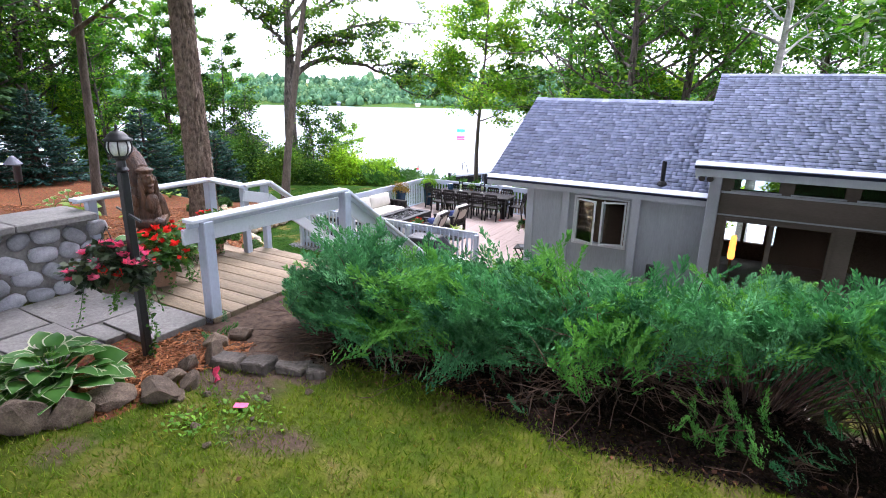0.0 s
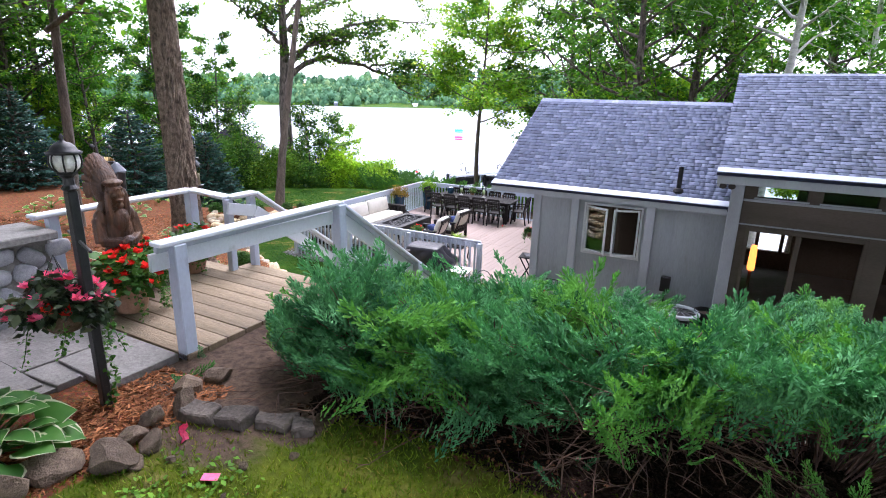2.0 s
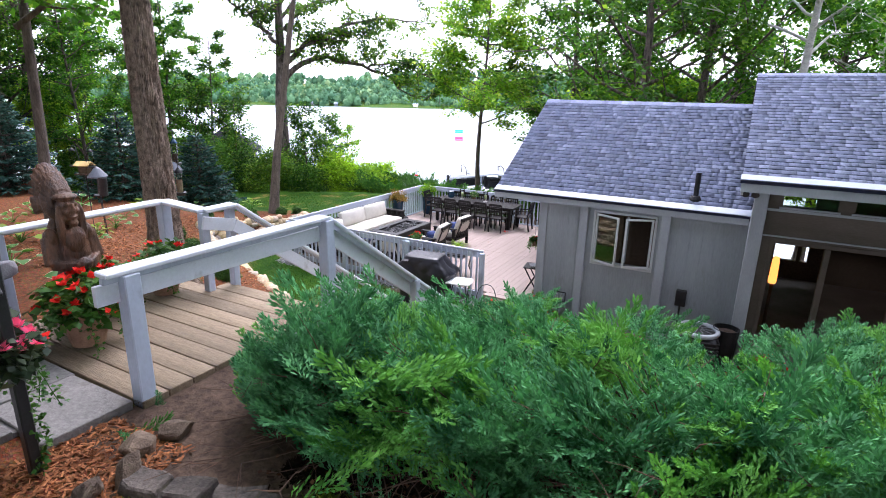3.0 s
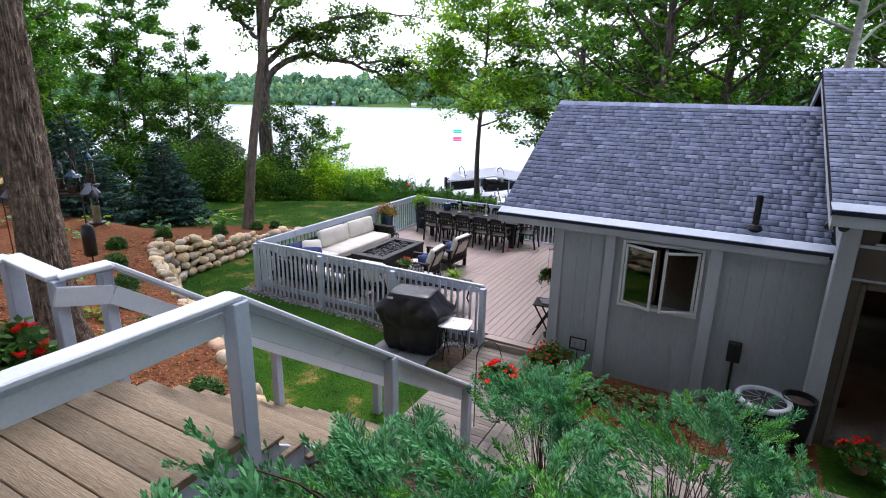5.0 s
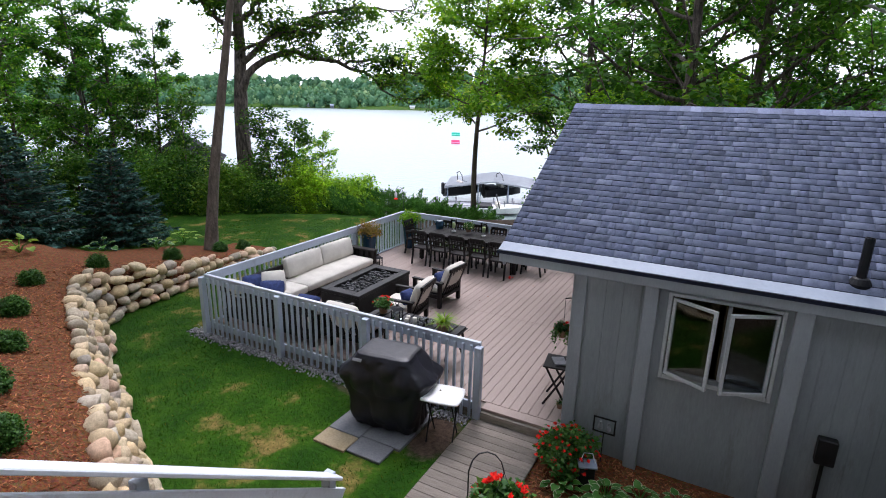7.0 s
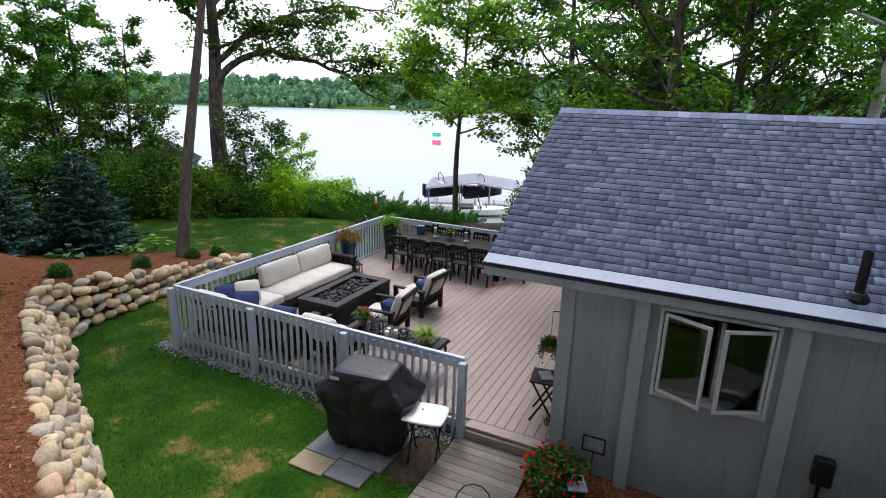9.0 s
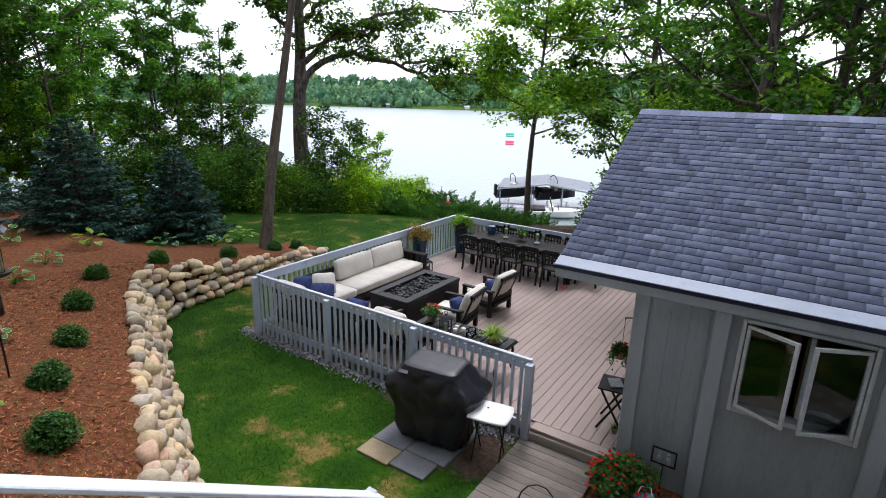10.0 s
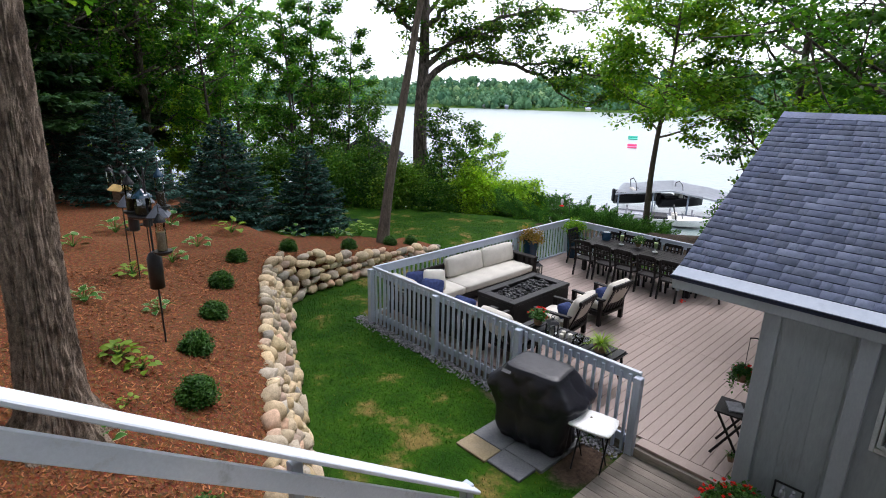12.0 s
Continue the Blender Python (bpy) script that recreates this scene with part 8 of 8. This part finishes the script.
covered_grill()
st = thing("side_table", (-0.24, -0.64, LAWN_Z), 12, "small white plastic side table with dark crossed legs", "side table")
bm = soft(-0.28, 0.28, -0.24, 0.24, 0.645, 0.68, -0.01, 0.017)
for q in bm.verts:
    k = 1 - 0.09 * (abs(q.co.x) / 0.28) ** 2 * (abs(q.co.y) / 0.24) ** 2
    q.co.x *= k
    q.co.y *= k
part("top", bm, M["white_plastic"], st, "white moulded top", True)
for x in (-0.18, 0.18):
    tube_part("leg", [(np.array([(x, -0.17, 0), (x, 0.0, 0.33), (x, 0.17, 0.645)]), np.full(3, 0.011))], M["dark_metal"], st, 6)
    tube_part("leg", [(np.array([(x * 0.9, 0.17, 0), (x * 0.9, 0.0, 0.33), (x * 0.9, -0.17, 0.645)]), np.full(3, 0.011))], M["dark_metal"], st, 6)
knob = part("pebble", lathe([(0.004, 0), (0.016, 0.008), (0.012, 0.024), (0.003, 0.028)], 10), M["rock_dark"], None, "", True)
knob.matrix_basis = pose(-0.3, -0.6, LAWN_Z + 0.672)
tagged(knob, "small dark knob lying on the white table", "pebble")


# ---- bed under the house ----
flowers("impatiens", (1.42, -0.45, 0.0), 0.36, "red_petal", 51, "mound of red impatiens at the corner of the house", 75, 560, 0, category="flowers", bloom=0.10, leafy=0.15)
flowers("geranium_basket", (1.28, -2.28, 0.55), 0.26, "red_petal", 52, "hanging basket of red geraniums on a hook", 24, 100, 5, holder=coir_basket, category="hanging basket")
hook = thing("shepherd_hook", (0.98, -2.42, -0.18), 0, "thin black shepherd's hook for the basket", "hook")
tube_part("rod", [(np.array([(0, 0, -0.1), (0, 0, 1.12), (0.03, 0.015, 1.24), (0.08, 0.04, 1.31), (0.15, 0.07, 1.335), (0.22, 0.10, 1.31), (0.27, 0.125, 1.24), (0.3, 0.14, 1.12)]), np.full(8, 0.008))], M["lamp_black"], hook, 7)
sign = thing("garden_sign", (1.78, -0.08, gz(1.78, -0.08)), 0, "small dark metal garden stake with pale bird shapes", "garden stake")
tube_part("stake", [(np.array([(0, 0, -0.1), (0, 0, 0.42)]), np.full(2, 0.008))], M["dark_metal"], sign, 6)
for b4 in ((-0.14, 0.14, 0.42, 0.44), (-0.14, 0.14, 0.62, 0.64), (-0.14, -0.12, 0.44, 0.62), (0.12, 0.14, 0.44, 0.62)):
    part("frame", boxed(b4[0], b4[1], -0.008, 0.008, b4[2], b4[3], 0.002), M["dark_metal"], sign)
for x in (-0.05, 0.05):
    part("ornament", lathe([(0.01, 0.44), (0.035, 0.48), (0.03, 0.53), (0.015, 0.56), (0.02, 0.58), (0.004, 0.6)], 10), M["pale_stone"], sign, "pale metal bird").matrix_basis = pose(x, 0, 0)
pail = thing("solar_lantern", (1.72, -0.62, gz(1.72, -0.62)), 20, "dark garden lantern with a pale blue solar top", "lantern")
part("body", boxed(-0.09, 0.09, -0.07, 0.07, 0.0, 0.3, 0.01), M["dark_metal"], pail)
part("panel", boxed(-0.11, 0.11, -0.09, 0.09, 0.302, 0.325, 0.004), M["gutter"], pail)
tube_part("handle", [(np.array([(-0.09, 0, 0.32), (-0.05, 0, 0.46), (0.05, 0, 0.46), (0.09, 0, 0.32)]), np.full(4, 0.006))], M["cap_paint"], pail, 6)

ac = thing("air_conditioner", (4.44, -0.86, -0.22), 8, "round-topped dark air conditioner with a pale rim", "air conditioner")
part("base", boxed(-0.36, 0.36, -0.36, 0.36, 0.0, 0.06, 0.01), M["pale_stone"], ac)
part("body", boxed(-0.31, 0.31, -0.31, 0.31, 0.062, 0.70, 0.05), M["dark_metal"], ac)
for k in range(9):
    part("louvre", boxed(-0.318, 0.318, -0.318, 0.318, 0.11 + k * 0.065, 0.125 + k * 0.065, 0.003), M["lamp_black"], ac)
part("rim", lathe([(0.33, 0.70), (0.345, 0.73), (0.33, 0.765), (0.28, 0.765), (0.27, 0.72)], 28, False), M["trim_paint"], ac, "pale plastic top rim", True)
part("grille", lathe([(0.27, 0.73), (0.2, 0.75), (0.1, 0.755), (0.02, 0.755)], 28), M["firebox"], ac)
for k in range(10):
    a = k * 0.628
    part("grille_wire", beam((0.05 * math.cos(a), 0.05 * math.sin(a), 0.762), (0.27 * math.cos(a), 0.27 * math.sin(a), 0.748), 0.006, 0.006, 0), M["pale_stone"], ac)
# box and pipe are added: they stand for a dark shadow shape here
meter = thing("electric_meter", (4.05, 0.03, 0.45), 0, "dark box and pipe standing for a shadow shape on the wall", "meter")
part("box", boxed(-0.09, 0.09, -0.06, 0.05, 0.12, 0.42, 0.01), M["firebox"], meter)
tube_part("shadow_pipe", [(np.array([(0, 0.02, 0.12), (0, 0.02, -0.65)]), np.full(2, 0.02))], M["firebox"], meter, 8)
bin_ = thing("planter_bin", (4.86, -0.62, -0.2), 0, "dark planter bin beside the corner post", "bin")
part("body", lathe([(0.16, 0), (0.2, 0.5), (0.21, 0.75), (0.19, 0.75), (0.17, 0.5)], 18), M["dark_metal"], bin_)
part("soil", lathe([(0.17, 0.68), (0.01, 0.7)], 18), M["soil"], bin_)
flowers("flower_pot", (5.55, -0.95, 0.12), 0.22, "red_petal", 53, "pot of red flowers beside the sliding door", 18, 60, 0, holder=clay_pot, category="flower pot")


# ---- bird feeders ----
def feeder_pole(at):
    ob = thing("bird_feeder_pole", at, 0, "black pole with bird feeders and a squirrel baffle", "bird feeder")
    tube_part("pole", [(np.array([(0, 0, -0.2), (-0.03, 0, 0.8), (-0.10, 0.01, 1.95), (-0.10, 0.01, 2.2)]), np.full(4, 0.012))], M["lamp_black"], ob, 7)
    bm = lathe([(0.07, 0.72), (0.085, 0.72), (0.085, 1.10), (0.06, 1.16), (0.012, 1.19)], 18)
    part("baffle", bm, M["lamp_black"], ob, "black cylinder baffle", True).matrix_basis = pose(-0.045, 0, 0)
    # arms, each with its tube feeder: place, tube length, width
    for k, (x, y, z, ln, w) in enumerate(((0.13, 0.06, 1.52, 0.30, 0.055), (-0.33, -0.10, 1.92, 0.27, 0.05), (-0.05, 0.16, 2.02, 0.30, 0.05), (-0.16, -0.02, 1.78, 0.16, 0.09))):
        tube_part("arm", [(np.array([(-0.085, 0.01, z + 0.05), ((x - 0.1) / 2, y / 2, z + 0.26), (x * 0.95, y, z + 0.27), (x, y, z + 0.16)]), np.full(4, 0.007))], M["lamp_black"], ob, 6)
        part("tray", lathe([(w * 1.1, -ln - 0.05), (w * 1.9, -ln - 0.02), (w * 1.95, -ln), (w * 1.1, -ln)], 16), M["lamp_black"], ob).matrix_basis = pose(x, y, z)
        part("tube", lathe([(w, -ln), (w, 0.06)], 14), M["clear_glass"], ob).matrix_basis = pose(x, y, z)
        part("seed", lathe([(w * 0.86, -ln + 0.005), (w * 0.86, -ln * (0.25 if k == 0 else 0.45))], 12), M["fieldstone" if k == 0 else "coir"], ob).matrix_basis = pose(x, y, z)
        part("lid", lathe([(w * 1.3, 0.05), (w * 1.1, 0.08), (w * 0.5, 0.12), (0.01, 0.15)], 14), M["blue_glaze" if k in (2, 3) else "dark_metal"], ob).matrix_basis = pose(x, y, z)
    part("shelter_roof", lathe([(0.17, 1.60), (0.175, 1.612), (0.03, 1.74), (0.012, 1.75)], 4), M["slate_metal"], ob, "small grey pitched roof").matrix_basis = pose(-0.02, 0.1, 0, 0, 0, 20)
    return ob


feeder_pole((-4.2, -4.33, gz(-4.2, -4.33)))


def roof_feeder(at, label):
    ob = thing("bird_feeder", at, 0, label, "bird feeder", "pole feeders")
    tube_part("pole", [(np.array([(0, 0, -0.2), (-0.06, 0.0, 1.25)]), np.full(2, 0.01))], M["lamp_black"], ob, 6)
    part("roof", lathe([(0.19, 1.52), (0.195, 1.528), (0.06, 1.70), (0.03, 1.72), (0.01, 1.73)], 20), M["slate_metal"], ob, "grey conical roof").matrix_basis = pose(-0.06, 0, 0)
    part("hopper", lathe([(0.085, 1.12), (0.085, 1.52)], 16), M["lamp_black"], ob).matrix_basis = pose(-0.06, 0, 0, 0, 6, 0)
    part("perch", lathe([(0.085, 1.10), (0.12, 1.105), (0.12, 1.12), (0.085, 1.12)], 16), M["lamp_black"], ob).matrix_basis = pose(-0.06, 0, 0)
    return ob


for x, y in ((-7.5, -3.74), (-8.35, -3.3), (-10.15, -5.12)):
    roof_feeder((x, y, gz(x, y) - 0.2), "pole bird feeder with a conical grey roof")
hb = thing("bird_feeder", (-8.0, -3.75, gz(-8.0, -3.75) - 0.38), 24, "wooden hopper bird feeder with a yellow roof on a pole", "bird feeder", "pole feeders")
tube_part("pole", [(np.array([(0, 0, -0.2), (0, 0, 1.75)]), np.full(2, 0.012))], M["lamp_black"], hb, 6)
part("tray", boxed(-0.16, 0.16, -0.13, 0.13, 1.75, 1.775, 0.004), M["carved_wood"], hb)
part("hopper", boxed(-0.10, 0.10, -0.08, 0.08, 1.776, 1.93, 0.004), M["coir"], hb)
for sy in (-1, 1):
    bm = boxed(-0.17, 0.17, -0.008, 0.15, -0.009, 0.009, 0.003)
    bm.transform(Matrix.Translation((0, 0, 2.03)) @ Matrix.Rotation(0 if sy > 0 else math.pi, 4, "Z") @ Matrix.Rotation(radians(-35), 4, "X"))
    part("roof", bm, M["straw_paint"], hb, "yellow painted roof board")
open_tubes = ((-0.28, 0.05), (0.22, -0.06))
for dx, dy in open_tubes:
    tube_part("arm", [(np.array([(0, 0, 1.6), (dx * 0.6, dy * 0.6, 2.35), (dx, dy, 2.38), (dx, dy, 2.3)]), np.full(4, 0.007))], M["lamp_black"], hb, 6)
    part("tube", lathe([(0.05, 1.95), (0.05, 2.26)], 14), M["clear_glass"], hb).matrix_basis = pose(dx, dy, 0)
    part("lid", lathe([(0.065, 2.26), (0.05, 2.29), (0.01, 2.32)], 14), M["dark_metal"], hb).matrix_basis = pose(dx, dy, 0)
    part("dish", lathe([(0.05, 1.91), (0.09, 1.93), (0.09, 1.945), (0.05, 1.95)], 14), M["lamp_black"], hb).matrix_basis = pose(dx, dy, 0)

# ---- the shore: dock, boat lifts, boats, rafts ----
dock = thing("dock", (-19.6, 44.6, -7.0), 26, "pale plank dock at the lake shore", "dock")
for k in range(24):
    part("plank", boxed(-7.2 + k * 0.6, -6.63 + k * 0.6, -0.8, 0.8, 0.5, 0.58, 0.01), M["pale_stone"], dock)
for k in range(8):
    for y in (-0.85, 0.85):
        part("piling", lathe([(0.09, -1.5), (0.09, 1.15)], 8), M["pale_stone"], dock).matrix_basis = pose(-7 + k * 2.0, y, 0)


def boat_shelter(at, turn, label):
    """Two berths under one wide low gable of pale fabric on posts."""
    ob = thing("boat_shelter", at, turn, label, "boat shelter")
    for x in (-4.9, -1.6, 1.6, 4.9):
        for y in (-3.2, 3.2):
            part("post", boxed(x - 0.07, x + 0.07, y - 0.07, y + 0.07, -1.5, 2.15 if abs(x) > 3 else 2.55, 0), M["gutter"], ob)
    bm = bmesh.new()
    rows = [[bm.verts.new((x, y, 2.15 + 0.75 * (1 - abs(x) / 5.2) + 0.05 * math.sin(x * 2.1))) for y in (-3.7, -1.2, 1.2, 3.7)] for x in (-5.2, -3.5, -1.7, 0, 1.7, 3.5, 5.2)]
    for a, b in zip(rows, rows[1:]):
        for k in range(3):
            bm.faces.new((a[k], b[k], b[k + 1], a[k + 1]))
    bmesh.ops.solidify(bm, geom=bm.faces, thickness=0.05)
    part("canopy", bm, M["trim_paint"], ob, "pale grey fabric canopy")
    for x0, x1 in ((-5.2, 0), (0, 5.2)):
        z0, z1 = (2.06, 2.80) if x0 < 0 else (2.80, 2.06)
        part("valance", beam((x0, -3.72, z0), (x1, -3.72, z1), 0.03, 0.16), M["trim_paint"], ob)
    part("lift_beam", boxed(-4.8, 4.8, -3.1, -2.9, 0.35, 0.5), M["pale_stone"], ob)
    return ob


def motor_boat(at, turn, hull_mat, label):
    ob = thing("boat", at, turn, label, "boat", "boats at the dock")
    bm = bmesh.new()
    rings = []
    for i in range(9):
        u = i / 8
        w = 1.05 * (1 - max(0, (u - 0.55) / 0.45) ** 2.2) + 0.02
        x = -2.7 + 5.4 * u
        sheer = 0.75 + 0.25 * u
        rings.append([bm.verts.new(p) for p in ((x, -w, sheer), (x, -w * 0.75, 0.2 + 0.15 * u), (x, 0, 0.0 + 0.3 * u * u), (x, w * 0.75, 0.2 + 0.15 * u), (x, w, sheer))])
    for a, b in zip(rings, rings[1:]):
        for j in range(4):
            bm.faces.new((a[j], a[j + 1], b[j + 1], b[j]))
        bm.faces.new((a[4], a[0], b[0], b[4]))
    bm.faces.new(rings[0])
    bmesh.ops.recalc_face_normals(bm, faces=bm.faces)
    part("hull", bm, M[hull_mat], ob)
    part("windscreen", boxed(0.3, 0.36, -0.7, 0.7, 0.95, 1.3, 0.01), M["glass"], ob)
    for y in (-0.5, 0.5):
        part("seat", boxed(-0.6, -0.1, y - 0.25, y + 0.25, 0.9, 1.3, 0.06), M["cushion"], ob)
    tube_part("tower", [(np.array([(-0.2, -1.0, 0.8), (-0.5, -0.9, 1.9), (-0.5, 0.0, 2.1), (-0.5, 0.9, 1.9), (-0.2, 1.0, 0.8)]), np.full(5, 0.05))], M["dark_metal"], ob, 6)
    part("deck_cover", boxed(-2.4, -0.9, -0.85, 0.85, 0.78, 1.05, 0.1), M["dark_metal"], ob)
    part("motor", boxed(-3.0, -2.65, -0.25, 0.25, 0.2, 1.2, 0.08), M["dark_metal"], ob)
    return ob


boat_shelter((-20.6, 49.3, -7.0), 22, "wide low boat shelter with a pale grey canopy")
for x, y in ((-23.2, 46.6), (-19.2, 48.4)):
    bt = motor_boat((x, y, -6.2), 44, "dark_metal", "dark-hulled motor boat on a lift")
    bt.scale = (0.8, 1.0, 1.3)
motor_boat((-17.3, 43.6, -7.1), 26, "white_plastic", "white motor boat moored by the dock")
# the neighbour's dark roof among the trees
hut = thing("shed", (-22.3, 12.0, gz(-22.3, 12.0)), 46, "dark low-roofed shed among the trees", "shed")
zr = 0.9 - gz(-22.3, 12.0)
part("wall", boxed(-1.6, 1.6, -1.6, 1.6, -0.2, zr, 0.01), M["stain_wood"], hut)
bm = bmesh.new()
a = [bm.verts.new(p) for p in ((-1.9, -1.9, zr), (1.9, -1.9, zr), (1.9, 1.9, zr), (-1.9, 1.9, zr), (-0.1, 0, zr + 1.3), (0.1, 0, zr + 1.3))]
for idx in ((0, 1, 5, 4), (2, 3, 4, 5), (0, 4, 3), (1, 2, 5), (3, 2, 1, 0)):
    bm.faces.new([a[i] for i in idx])
part("roof", bm, M["roof_felt"], hut)
for nm, x, y, m in (("green", -74, 144.4, "blue_glaze"), ("red", -60.4, 117.7, "pink_flag")):
    rf = thing("swim_raft", (x, y, -7.0), 28, f"{nm} square raft floating on the lake", "raft", "rafts on the lake")
    k = 1.0 if nm == "red" else 1.2
    part("deck", boxed(-1.1 * k, 1.1 * k, -0.9 * k, 0.9 * k, 0.0, 0.35, 0.08), M["teal" if nm == "green" else "pink_flag"], rf)
    part("bolster", boxed(-1.1 * k, 1.1 * k, 0.7 * k, 1.0 * k, 0.352, 0.9, 0.1), M["teal" if nm == "green" else "pink_flag"], rf)

# hummingbird feeder hung over the far corner of the railing
hf = thing("hummingbird_feeder", (-5.72, 6.98, 1.0), 0, "small clear hummingbird feeder with a red base", "bird feeder")
tube_part("hook", [(np.array([(0, 0, -0.1), (0, 0, 0.55), (-0.05, -0.02, 0.68), (-0.16, -0.05, 0.72), (-0.22, -0.07, 0.64), (-0.22, -0.07, 0.55)]), np.full(6, 0.008))], M["lamp_black"], hf, 6)
part("bottle", lathe([(0.02, 0.38), (0.04, 0.42), (0.04, 0.52), (0.015, 0.55)], 12), M["white_plastic"], hf, "pale clear bottle").matrix_basis = pose(-0.22, -0.07, 0)
part("base", lathe([(0.02, 0.32), (0.065, 0.335), (0.065, 0.36), (0.02, 0.38)], 14), M["red_petal"], hf, "red feeding base").matrix_basis = pose(-0.22, -0.07, 0)

# broad-leaved weeds in the upper lawn, and stray leaves on the deck boards
rw = np.random.default_rng(61)
nw = 170
wx, wy = np.concatenate([2.3 + rw.normal(0, 0.13, nw // 2), 2.5 + rw.normal(0, 0.2, nw - nw // 2)]), np.concatenate([-9.58 + rw.normal(0, 0.08, nw // 2), -9.3 + rw.normal(0, 0.12, nw - nw // 2)])
wd = np.stack([rw.normal(0, 1, nw), rw.normal(0, 1, nw), rw.uniform(0.1, 0.6, nw)], 1)
v, f = many(LEAF_V * (1, 0.8, 1), LEAF_F, frames_from(wd, rw.normal(0, 0.3, nw), rw.uniform(0.03, 0.055, nw)), np.stack([wx, wy, ground_z(wx, wy) + 0.012], 1))
tagged(part("lawn_weed", raw_mesh("lawn_weed", v, f, M["weed_leaf"]), None), "patch of broad-leaved weeds in the grass", "weeds", kind="stuff")
nl = 34
lx, ly = rw.uniform(-4.8, 1.0, nl), rw.uniform(0.4, 6.2, nl)
v, f = many(LEAF_V, LEAF_F, frames_from(np.stack([rw.normal(0, 1, nl), rw.normal(0, 1, nl), 0 * lx], 1), rw.normal(0, 0.25, nl), rw.uniform(0.025, 0.05, nl)), np.stack([lx, ly, 0.012 + 0 * lx], 1))
tagged(part("fallen_leaf", raw_mesh("fallen_leaf", v, f, M["mulch_chip"]), None), "stray dry leaves on the deck boards", "leaf litter", kind="stuff")

# ---- roof shingles ----
shingle_roof(roof_a, 0.23, 4.98, -0.01, 2.412, 3.06, 4.205, 13, 3)
shingle_roof(roof_b, 4.70, 12.4, -1.04, 3.125, 2.86, 4.825, 0, 4)
